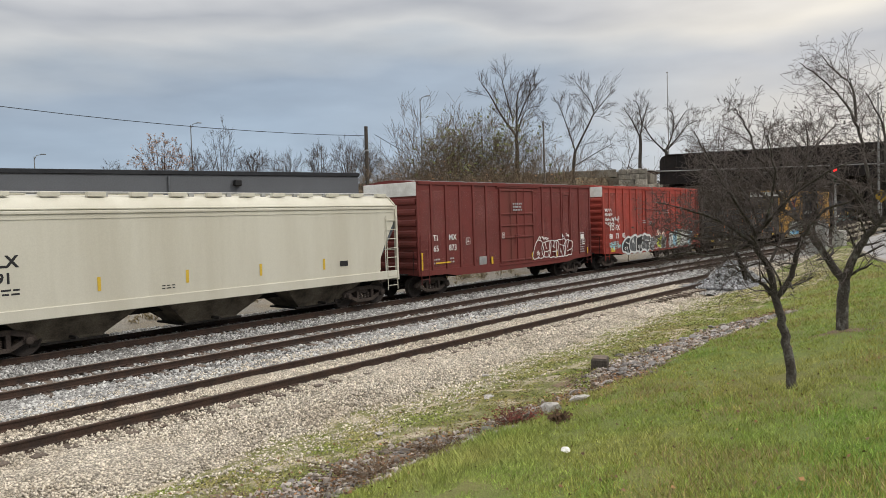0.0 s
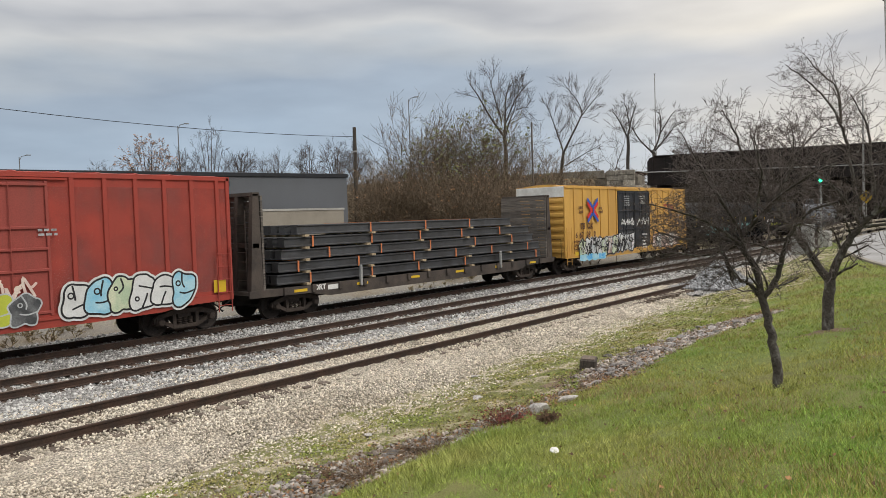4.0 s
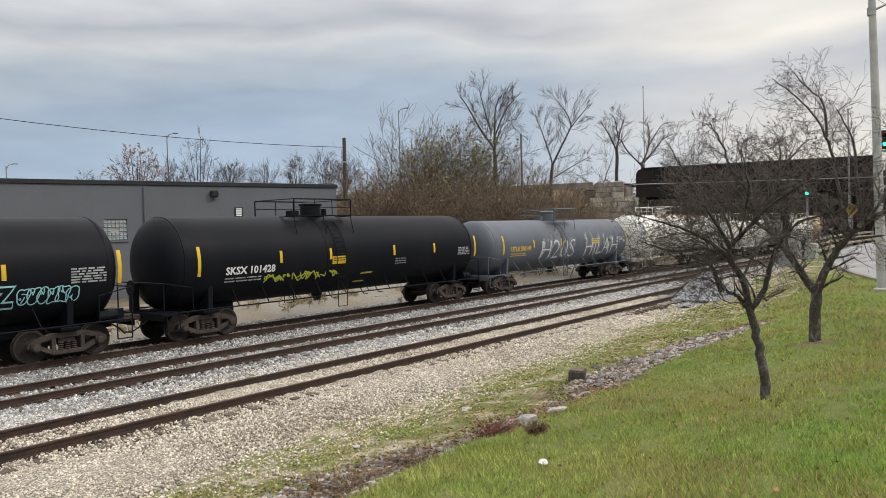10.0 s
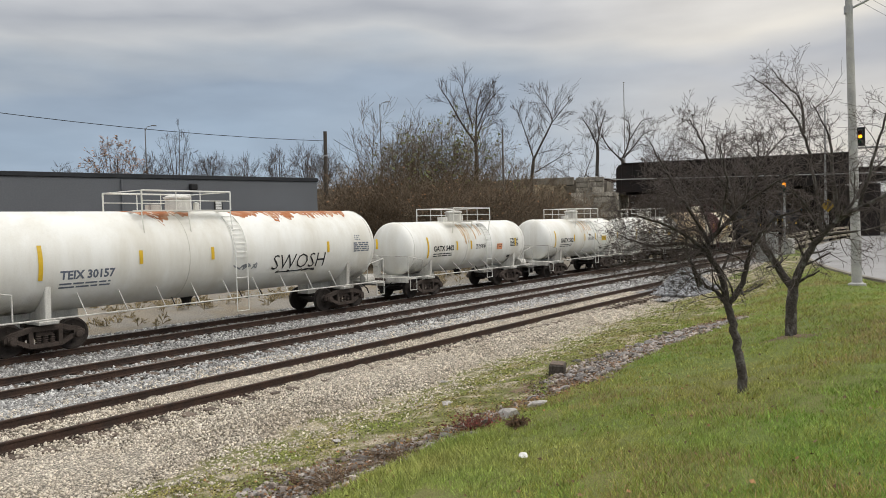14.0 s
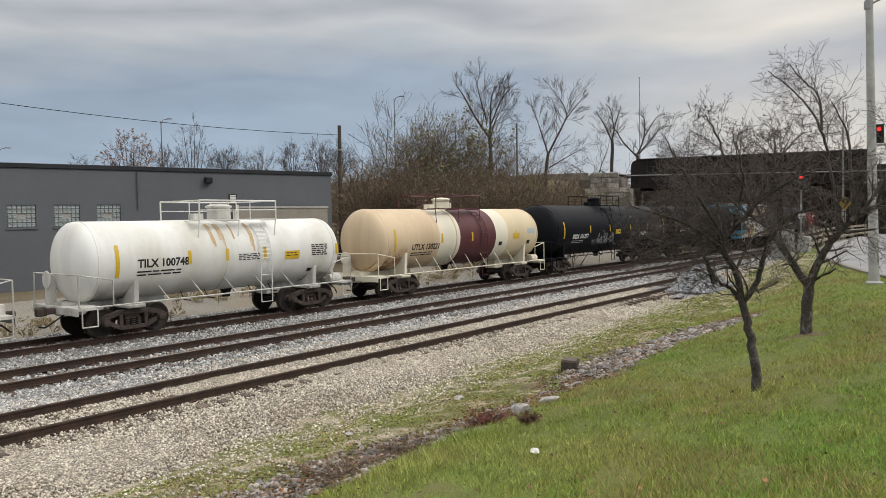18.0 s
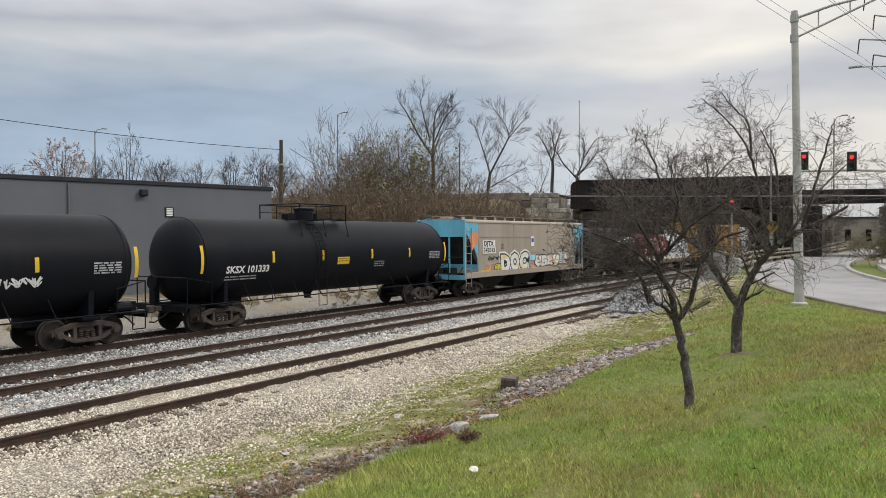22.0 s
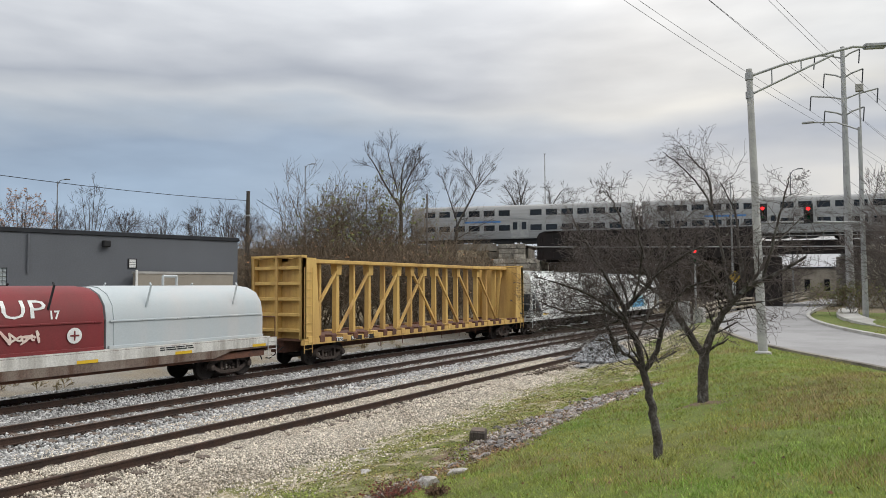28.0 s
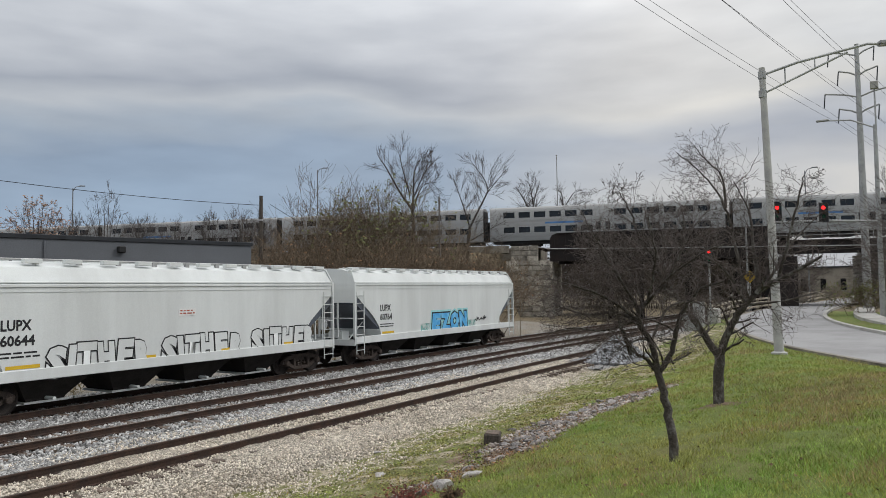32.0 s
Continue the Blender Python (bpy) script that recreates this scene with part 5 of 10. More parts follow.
    for x, z in ((-2.2, 2.8), (-1.3, 2.7), (1.4, 3.4)):
        bars_on(car, x, z, 2, 0.5, 0.06, 0.06, W, f, out=0.03, seed=int(z * 10))
    # golden yellow, with two black doors
    lo, hi = 75.80, 93.62
    h = (hi - lo) / 2
    mid = (lo + hi) / 2
    ribs = [-h + 1.15 + k * 1.07 for k in range(6)] + [2.95 + k * 0.97 for k in range(7)]
    car, h = boxcar("golden yellow high boxcar with black doors and colourful spray paint", lo, hi, 0.92, 5.02, "yellow", "blackdoor", [x for x in ribs if x < h - 0.3], [(82.42 - mid, 84.75 - mid), (84.82 - mid, 87.16 - mid)], 8)
    B = PAINT["ink_brown"]
    text_on(car, "TB", -h + 1.74, 2.55, 0.34, B, f, slant=0.15)
    text_on(car, "OX", -h + 2.54, 2.55, 0.34, B, f, slant=0.15)
    text_on(car, "6", -h + 1.15, 2.05, 0.34, B, f, slant=0.15)
    text_on(car, "67", -h + 1.62, 2.05, 0.34, B, f, slant=0.15)
    text_on(car, "28", -h + 2.44, 2.05, 0.34, B, f, slant=0.15)
    text_on(car, "0", -h + 3.33, 2.05, 0.34, B, f, slant=0.15)
    text_on(car, "next", -h + 1.6, 3.72, 0.2, B, f)
    text_on(car, "load", -h + 1.65, 3.47, 0.2, B, f)
    text_on(car, "any", -h + 4.1, 3.68, 0.2, B, f)
    text_on(car, "road", -h + 4.03, 3.43, 0.2, B, f)
    cx, cz = -h + 3.25, 3.67
    cz = 3.62
    for sx in (-1, 1):
        for sz, inks in ((1, ("emblem_blue", "emblem_red")), (-1, ("emblem_red", "emblem_blue"))):
            for k, ink in enumerate(inks):
                d = 0.12 - 0.24 * k
                bm = bmesh.new()
                stroke(bm, [(cx + sx * 0.06, cz + sz * 0.08 + d), (cx + sx * 0.34, cz + sz * 0.30 + d), (cx + sx * 0.66, cz + sz * 0.56 + d)], 0.2, side_of(1.63), 0.008 + 0.003 * k)
                part("emblem", bm, PAINT[ink], car, "arm of crossed red and blue arrows")
    bm = bmesh.new()
    stroke(bm, [(cx - 0.02, cz + 0.26), (cx + 0.09, cz), (cx - 0.02, cz - 0.26)], 0.15, side_of(1.63), 0.016)
    part("emblem", bm, PAINT["emblem_blue"], car)
    # the owner's mark, as plain shapes
    for dx in (0.0, 0.62):
        bm = bmesh.new()
        for a, b, c, d in ((0.0, 0.55, 0.36, 0.48), (0.2, 0.34, 0.0, 0.36)):
            vs = [bm.verts.new((13.75 - h + dx + px, -1.6 - 0.008, 3.45 + pz)) for px, pz in ((a, c), (b, c), (b, d), (a, d))]
            bm.faces.new(vs)
        part("owner_mark", bm, PAINT["ink_red"], car)
    bm = bmesh.new()
    stroke(bm, [(14.98 - h, 3.45), (15.5 - h, 3.9)], 0.13, f, 0.008)
    stroke(bm, [(14.98 - h, 3.9), (15.5 - h, 3.45)], 0.13, f, 0.009)
    part("owner_mark", bm, PAINT["ink_red"], car)
    text_on(car, "RAILCAR POOLING EXPERTS", 12.53 - h, 3.04, 0.2, B, f, width=4.01)
    g2 = side_of(1.64)
    throw_up(car, -h + 1.55, -h + 6.4, 0.98, 1.95, 7, [PAINT["spray_green"], PAINT["spray_white"], PAINT["spray_pale"], PAINT["spray_white"], PAINT["spray_green"], PAINT["spray_pink"]], PAINT["ink_black"], g2, 41, edge=0.075, halo=PAINT["haze_white"])
    graffiti(car, -h + 1.7, -h + 8.5, 1.0, 1.95, 15, None, PAINT["ink_black"], g2, 48, fat=0.0, thin=0.035, out=0.03)
    graffiti(car, -h + 1.7, -h + 8.5, 1.05, 2.0, 12, None, PAINT["spray_white"], g2, 49, fat=0.0, thin=0.022, out=0.032)
    throw_up(car, -h + 6.2, -h + 8.7, 1.05, 2.1, 4, [PAINT["spray_pale"], PAINT["spray_white"], PAINT["spray_grey"], PAINT["spray_pale"]], PAINT["ink_black"], g2, 46, edge=0.08, halo=PAINT["haze_white"])
    throw_up(car, -h + 1.6, -h + 4.6, 0.72, 1.05, 4, [PAINT["spray_blue"], PAINT["spray_azure"]], PAINT["spray_blue"], g2, 47, edge=0.05, out=0.028, spots=False)
    throw_up(car, 11.75 - h, 16.0 - h, 0.98, 1.88, 6, [PAINT["spray_pink"], PAINT["spray_white"], PAINT["spray_pink"]], PAINT["ink_black"], g2, 42, edge=0.05, halo=PAINT["haze_peach"])
    graffiti(car, 11.8 - h, 15.9 - h, 1.0, 1.85, 8, None, PAINT["ink_black"], g2, 148, fat=0.0, thin=0.025, out=0.03)
    graffiti(car, 82.75 - mid, 84.6 - mid, 2.6, 3.05, 6, None, PAINT["spray_white"], g2, 43, fat=0.0, thin=0.028, out=0.01, arrows=False)
    graffiti(car, 85.0 - mid, 86.9 - mid, 2.55, 3.05, 5, None, PAINT["spray_white"], g2, 44, fat=0.0, thin=0.028, out=0.01, arrows=False)
    for row in range(3):
        graffiti(car, -h + 0.85, -h + 1.75, 1.35 + 0.2 * row, 1.52 + 0.2 * row, 5, None, PAINT["ink_brown"], g2, 450 + row, fat=0.0, thin=0.014, arrows=False)
    patch_on(car, "worn_paint", h - 1.5, h - 0.6, 2.3, 3.2, PAINT["haze_white"], f, 0.03, 1, "scuffed pale patch")
    for x in (83.3, 85.6):
        lines = ("CLOSE AND LOCK", "BOTH DOORS", "BEFORE", "MOVING CAR") if x > 85 else ()
        for k, line in enumerate(lines):
            text_on(car, line, x - mid - 0.036 * len(line) + 0.35, 4.42 - 0.15 * k, 0.085, W, f, out=0.03, bold=0.06)
        if not lines:
            bars_on(car, x - mid, 4.42, 5, 0.8, 0.07, 0.07, W, f, out=0.03, seed=int(x))
    bars_on(car, 85.9 - mid, 1.9, 5, 0.7, 0.12, 0.1, W, f, out=0.03, seed=9)
    for x in (-h + 1.3, -1.0, 2.3, h - 1.2):
        patch_on(car, "reflector", x - 0.25, x + 0.25, 1.05, 1.25, PAINT["reflect"], f, 0.02, 1)


build_boxcars()


# tank cars ------------------------------------------------------------------


def tank_part(car, name, x0, x1, R, zc, material, half=None, head_lo=False, head_hi=False, label=""):
    """A length of the tank shell, with a dished head where it ends."""
    prof = []
    d = R * 0.42
    if head_lo:
        prof += [(x0 + d * (1 - math.cos(math.pi / 2 * k / 8)), R * math.sin(math.pi / 2 * k / 8)) for k in range(9)]
    else:
        prof += [(x0, R)]
    n = max(2, int((x1 - x0) / 1.2))
    a, b = prof[-1][0], (x1 - d if head_hi else x1)
    prof += [(a + (b - a) * k / n, R) for k in range(1, n + 1)]
    if head_hi:
        prof += [(x1 - d * (1 - math.cos(math.pi / 2 * k / 8)), R * math.sin(math.pi / 2 * k / 8)) for k in range(7, -1, -1)]
    return part(name, lathe(bmesh.new(), prof, 48, "x", (0, 0, zc)), material, car, label, smooth=True)


def tank_car(label, lo, hi, R, zc, paint, metal, xt=1.65, deck_at=None, dome_at=0.0, side_rail=True, long_deck=False, rail_ink=None, rail_h=0.62, shell=None, ladder_at=None, tidy=True):
    car, h = start_car("tank_car", label, lo, hi)
    P = PAINT[paint]
    G = metal
    if shell:
        shell(car, h)
    else:
        tank_part(car, "tank", -h, h, R, zc, P, head_lo=True, head_hi=True)
    f = wrap(R, zc)
    hb = h - 0.25
    # weld bands and saddles
    for x in (-h + 0.62, h - 0.62, dome_at - 0.55):
        part("weld_band", lathe(bmesh.new(), [(x - 0.03, R - 0.01), (x - 0.025, R + 0.012), (x + 0.025, R + 0.012), (x + 0.03, R - 0.01)], 48, "x", (0, 0, zc)), P, car, smooth=True)
    for s in (-1, 1):
        x = s * (h - xt)
        sad = bmesh.new()
        zb = zc - R
        prism(sad, [(-1.25, 0.88), (-1.32, zc - 0.55), (-1.12, zc - 0.75), (-0.6, zb + 0.08), (0.6, zb + 0.08), (1.12, zc - 0.75), (1.32, zc - 0.55), (1.25, 0.88)], x - 0.09, x + 0.09, "x")
        part("saddle", bevelled(sad, 0.02), G, car)
        part("saddle_pad", bevelled(boxes((x - 0.28, x + 0.28, -1.3, 1.3, 0.84, 0.94)), 0.015), G, car)
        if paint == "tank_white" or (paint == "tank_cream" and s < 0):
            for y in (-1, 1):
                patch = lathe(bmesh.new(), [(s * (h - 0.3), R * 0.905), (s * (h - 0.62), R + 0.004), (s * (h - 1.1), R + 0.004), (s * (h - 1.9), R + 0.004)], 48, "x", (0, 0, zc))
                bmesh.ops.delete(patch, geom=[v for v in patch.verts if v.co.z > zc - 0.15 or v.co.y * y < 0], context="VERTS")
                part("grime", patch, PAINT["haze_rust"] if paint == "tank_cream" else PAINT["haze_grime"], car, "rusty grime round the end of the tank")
        stub = boxes((*sorted((s * (h + 0.02), s * (h - 3.2))), -0.3, 0.3, 0.70, zb + 0.06), (*sorted((s * (h + 0.15), s * (h - 0.6))), -1.4, 1.4, 0.92, 1.0), (*sorted((s * (h + 0.13), s * (h + 0.16))), -1.42, 1.42, 0.78, 0.98))
        part("stub_sill", stub, G if tidy else M["under"], car)
        rail = bmesh.new()
        pipe(rail, [(s * (h + 0.1), -1.4, 0.98), (s * (h + 0.1), -1.4, 1.95), (s * (h + 0.1), 1.4, 1.95), (s * (h + 0.1), 1.4, 0.98)], 0.022)
        pipe(rail, [(s * (h - 0.9), -1.42, 0.98), (s * (h - 0.9), -1.42, 1.75), (s * (h + 0.1), -1.4, 1.95)], 0.02)
        pipe(rail, [(s * (h + 0.05), -1.46, 0.95), (s * (h + 0.05), -1.46, 0.45), (s * (h - 0.4), -1.46, 0.45), (s * (h - 0.4), -1.46, 0.95)], 0.02)
        part("end_railing", rail, G, car)
        brake = bmesh.new()
        if s < 0:
            lathe(brake, [(0, 0.0), (0, 0.26), (0.03, 0.28), (0.05, 0.24), (0.05, 0.05), (0.0, 0.05)], 16, "x", (-h - 0.12, 0.55, 1.75))
            box(brake, -h - 0.1, -h + 0.1, 0.4, 0.7, 1.0, 1.9)
        else:
            box(brake, h - 0.35, h + 0.1, -0.9, -0.45, 1.0, 1.28)
            lathe(brake, [(-0.35, 0), (-0.35, 0.16), (0.2, 0.16), (0.2, 0)], 12, "x", (h - 0.4, -1.0, 1.12))
        part("brake_gear", brake, G, car)
    # side grab rail along the bottom of the tank
    if side_rail:
        for s in (-1, 1):
            rail = bmesh.new()
            pipe(rail, [(-h + 0.4, s * 1.43, 1.0), (-h + xt + 0.8, s * 1.44, 1.0), (h - xt - 0.8, s * 1.44, 1.0), (h - 0.4, s * 1.43, 1.0)], 0.026)
            k = -h + xt + 1.0
            while k < h - xt - 0.6:
                z = zc - 0.62 * R
                rod(rail, (k, s * 1.44, 1.0), (k - 0.14, s * 0.80 * R, z), 0.018)
                k += 1.25
            part("side_rail", rail, G, car)
    # manway and valve housing
    zt = zc + R
    dome = bmesh.new()
    lathe(dome, [(zt - 0.12, 0.42), (zt + 0.40, 0.40), (zt + 0.42, 0.46), (zt + 0.48, 0.46), (zt + 0.54, 0.30), (zt + 0.56, 0.0)], 20, "z", (dome_at, 0, 0))
    part("manway", dome, G, car, smooth=True)
    valves = bmesh.new()
    box(valves, dome_at - 1.1, dome_at - 0.75, -0.18, 0.18, zt - 0.05, zt + 0.22)
    lathe(valves, [(zt - 0.05, 0.11), (zt + 0.3, 0.11), (zt + 0.32, 0.0)], 10, "z", (dome_at + 0.8, 0.1, 0))
    part("valves", valves, G, car)
    w = 1.25 if long_deck else 0.95
    d0, d1 = deck_at or (dome_at - w, dome_at + w)
    dc = (d0 + d1) / 2
    R2 = rail_ink or G
    deck = bmesh.new()
    for y0, y1 in ((-1.15, -0.55), (0.55, 1.15)):
        for k in range(5):
            box(deck, d0, d1, y0 + k * 0.12, y0 + k * 0.12 + 0.06, zt - 0.02, zt + 0.015)
    for x in (d0, dc, d1):
        box(deck, x - 0.03, x + 0.03, -1.15, 1.15, zt - 0.05, zt - 0.02)
        rod(deck, (x, -1.12, zt - 0.05), (x, -0.85 * R, zc + 0.52 * R), 0.02)
        rod(deck, (x, 1.12, zt - 0.05), (x, 0.85 * R, zc + 0.52 * R), 0.02)
    part("platform", deck, R2, car)
    rl = bmesh.new()
    for y in (-1.15, 1.15):
        zr = zt + rail_h
        pipe(rl, [(d0, y, zt), (d0, y, zr), (dc - 0.45, y, zr), (dc + 0.45, y, zr), (d1, y, zr), (d1, y, zt)], 0.028)
        rod(rl, (d0, y, zt + rail_h * 0.5), (d1, y, zt + rail_h * 0.5), 0.015)
        for x in (dc - 0.45, dc + 0.45):
            rod(rl, (x, y, zt), (x, y, zr), 0.018)
    for x in (d0, d1):
        rod(rl, (x, -1.15, zt + rail_h), (x, 1.15, zt + rail_h), 0.018)
    part("safety_railing", rl, R2, car)
    # curved ladders to the platform
    xl = dome_at - 0.55 if ladder_at is None else ladder_at
    for s in (-1, 1):
        lad = bmesh.new()
        arc = [(s * -f(z) + s * 0.07, z) for z in np.linspace(zc - 0.2, zc + R * 0.86, 7)]
        arc = [(s * (R + 0.07), 0.55), (s * (R + 0.07), zc - 0.2)] + arc[1:]
        for dx in (-0.24, 0.24):
            pipe(lad, [(xl + dx, y, z) for y, z in arc], 0.018)
        for k in range(12):
            t = k / 11 * (len(arc) - 1)
            i = min(int(t), len(arc) - 2)
            y = arc[i][0] + (arc[i + 1][0] - arc[i][0]) * (t - i)
            z = arc[i][1] + (arc[i + 1][1] - arc[i][1]) * (t - i)
            rod(lad, (xl - 0.24, y, z), (xl + 0.24, y, z), 0.013)
        part("ladder", lad, R2, car)
    out = bmesh.new()
    lathe(out, [(zc - R - 0.28, 0.0), (zc - R - 0.28, 0.14), (zc - R - 0.1, 0.16), (zc - R + 0.05, 0.26)], 12, "z", (dome_at + 0.2, 0, 0))
    for x in (-1.6, -0.7, 1.1, 2.0):
        pipe(out, [(x, -0.5, zc - R + 0.1), (x, -0.7, zc - R - 0.16), (x + 0.25, -0.7, zc - R - 0.2)], 0.02)
    part("outlet", out, M["under"], car)
    add_gear(car, h, h - xt)
    return car, h, f


def stripes(car, h, f, zc, tall, xs, short=0.42):
    """Upright reflective strips on the shell."""
    for x in tall:
        patch_on(car, "reflector", x - 0.06, x + 0.06, zc - 0.42, zc + 0.55, PAINT["reflect"], f, 0.012)
    for x in xs:
        patch_on(car, "reflector", x - 0.06, x + 0.06, zc - short / 2 + 0.08, zc + short / 2 + 0.08, PAINT["reflect"], f, 0.012)


BLK, WHT = PAINT["tank_black"], PAINT["white_grime"]


def drips(car, x0, x1, z0, z1, n, f, seed):
    """Thin runs of silver spray."""
    rng = random.Random(seed)
    fine = bmesh.new()
    for k in range(n):
        x = x0 + (x1 - x0) * (k + rng.uniform(0.2, 0.8)) / n
        top = z0 + (z1 - z0) * rng.uniform(0.75, 1.0)
        low = z0 + (z1 - z0) * rng.uniform(0.0, 0.25)
        for j in range(3):
            dx = (j - 1) * 0.05
            stroke(fine, [(x + dx, low + 0.1 * j), (x + dx * 1.6 + 0.02, (low + top) / 2), (x + dx * 2.6, top + 0.12 - 0.08 * abs(j - 1))], 0.05, f, 0.004 + 0.0012 * j)
    part("spray_drip", fine, PAINT["haze_white"], car, kind="stuff")


def tank_marks(car, h, f, code, at, zb, size, ink, tall=(), short=(), zs=2.5, placard=None, side_ink="reflect", seed=1, small=2):
    """Lettering, strips and placard, all counted from the leading end."""
    stripes(car, h, f, zs, [x - h for x in tall], [x - h for x in short])
    text_on(car, code, at[0] - h, zb - size * 0.5, size, ink, f, width=at[1] - at[0])
    bars_on(car, at[0] - h, zb - size * 0.5 - 0.16, small, 1.5, 0.045, 0.055, ink, f, seed=seed)
    if placard:
        patch_on(car, "placard", placard[0] - h, placard[1] - h, placard[2] - 0.15, placard[2] + 0.15, PAINT[side_ink], f, 0.013)
        bars_on(car, placard[0] - h + 0.05, placard[2] + 0.06, 2, placard[1] - placard[0] - 0.1, 0.035, 0.06, PAINT["ink_black"], f, out=0.018, seed=seed + 2)


def build_tanks():
    W, Yl, K = PAINT["ink_white"], PAINT["ink_yellow"], PAINT["ink_black"]
    # two black tanks behind the yellow boxcar
    T = PAINT["spray_teal"]
    car, h, f = tank_car("black tank car with teal spray lettering", 94.9, 111.3, 1.53, 2.53, "tank_black", BLK)
    tank_marks(car, h, f, "SKSX 101354", (2.14, 4.11), 2.21, 0.24, W, (1.03, 16.1), (4.42, 7.07, 10.23, 12.98), 2.5, (7.98, 8.7, 2.45), seed=1, small=3)
    sprayed_word(car, "RISAZ", 4.2 - h, 1.50, 0.55, 2.9, [BLK], T, None, f, 51, edge=0.10, swell=0.06)
    throw_up(car, 7.15 - h, 8.2 - h, 1.55, 2.0, 5, None, T, f, 151, edge=0.035)
    throw_up(car, 8.25 - h, 9.2 - h, 1.65, 2.05, 6, None, T, f, 153, edge=0.03)
    sprayed_word(car, "DEGZ", 10.9 - h, 1.62, 0.5, 2.35, [BLK], T, None, f, 52, edge=0.10, swell=0.06)
    throw_up(car, 13.35 - h, 14.9 - h, 1.68, 2.1, 6, None, T, f, 152, edge=0.032)
    patch_on(car, "dusty_band", 6.2 - h, 7.9 - h, 2.35, 4.02, PAINT["haze_dust"], f, 0.006, 8, "dusty brown-grey band below the platform")
    bars_on(car, 14.7 - h, 2.55, 6, 1.0, 0.045, 0.03, W, f, seed=3)
    bars_on(car, 10.1 - h, 2.2, 4, 0.7, 0.04, 0.06, W, f, seed=4)
    car, h, f = tank_car("black tank car with lime scrawl and yellow placard", 112.54, 129.0, 1.53, 2.53, "tank_black", BLK, dome_at=7.2 - 8.23, deck_at=(5.4 - 8.23, 8.3 - 8.23), ladder_at=7.3 - 8.23)
    tank_marks(car, h, f, "SKSX 101428", (2.12, 4.18), 2.2, 0.25, W, (1.11, 16.16), (4.42, 6.81, 10.4, 13.06), 2.5, (6.89, 7.6, 2.33), seed=5)
    bm = bmesh.new()
    bm.faces.new([bm.verts.new((x - h, f(z) - 0.012, z)) for x, z in ((8.37, 1.37), (9.0, 1.37), (9.27, 1.77), (8.62, 1.77))])
    part("painted_patch", bm, PAINT["spray_yellow"], car)
    graffiti(car, 3.72 - h, 7.37 - h, 1.68, 1.98, 11, None, PAINT["spray_lime"], f, 53, fat=0.0, thin=0.022)
    bars_on(car, 14.8 - h, 2.5, 5, 0.9, 0.045, 0.03, W, f, seed=6)
    bars_on(car, 10.5 - h, 2.2, 3, 0.7, 0.04, 0.06, W, f, seed=7)
    # blue-grey tank
    car, h, f = tank_car("blue-grey tank car with dripping white spray letters", 130.05, 146.5, 1.40, 2.38, "tank_grey", PAINT["tank_grey"], xt=1.8, dome_at=8.07 - 8.22, deck_at=(6.9 - 8.22, 9.3 - 8.22))
    tank_marks(car, h, f, "UTLX 500149", (2.03, 3.97), 2.26, 0.24, Yl, (1.33, 16.25), (4.27, 7.25), 2.4, (11.0, 12.0, 2.42), "ink_yellow", seed=8)
    for word, x, w, sd in (("H20S", 5.0, 3.9, 54), ("HILAH", 10.2, 4.5, 55)):
        drips(car, x - h, x + w - h, 1.75, 3.0, 2 * len(word), f, sd)
        text_on(car, word, x - h, 1.58, 1.1, PAINT["haze_white"], f, name="graffiti", out=0.012, slant=0.12, width=w, bold=0.05)
        text_on(car, word, x - h, 1.58, 1.1, PAINT["spray_grey"], f, name="graffiti", out=0.016, slant=0.12, width=w, bold=-0.028)
    bars_on(car, 14.8 - h, 2.6, 6, 0.95, 0.045, 0.03, W, f, seed=9)
    bars_on(car, 13.1 - h, 2.2, 3, 0.4, 0.05, 0.04, W, f, seed=11)
    # white tank with a rusty crown
    def rusty(car, h):
        tank_part(car, "tank", -h, h, 1.47, 2.55, PAINT["tank_white"], head_lo=True, head_hi=True)
        rng = random.Random(6)
        for a, b in ((-h + 4.6, -h + 7.3), (-h + 8.3, h - 1.0)):
            bm = bmesh.new()
            n = int((b - a) / 0.09)
            for s in (-1, 1):
                prev = None
                for k in range(n + 1):
                    x = a + (b - a) * k / n
                    fade = min(1, k / 6, (n - k) / 6)
                    reach = (0.42 + 0.3 * noise.noise((x * 1.7, s, 3)) + rng.uniform(-0.1, 0.12)) * max(0.1, fade)
                    col = []
                    for j in range(5):
                        ang = reach * j / 4 * 1.25
                        col.append(bm.verts.new((x, s * -1.476 * math.sin(ang), 2.55 + 1.476 * math.cos(ang))))
                    if prev:
                        for j in range(4):
                            bm.faces.new((prev[j], prev[j + 1], col[j + 1], col[j]))
                    prev = col
            part("rust", bm, PAINT["rust"], car, "orange rust run down from the crown")
    car, h, f = tank_car("white tank car with a rust-stained top and a black scrawl", 148.46, 164.1, 1.47, 2.55, "tank_white", WHT, xt=1.9, shell=rusty, dome_at=6.9 - 7.82, deck_at=(4.9 - 7.82, 8.2 - 7.82), ladder_at=8.3 - 7.82, rail_ink=PAINT["tank_white"])
    tank_marks(car, h, f, "TEIX 30157", (2.19, 3.8), 2.19, 0.24, PAINT["ink_slate"], (1.66,), (4.62, 7.19, 12.49, 15.3), 2.5, seed=10)
    text_on(car, "SWOSH", 9.75 - h, 1.85, 0.56, K, f, name="graffiti", out=0.012, slant=0.1, width=2.6, bold=-0.012)
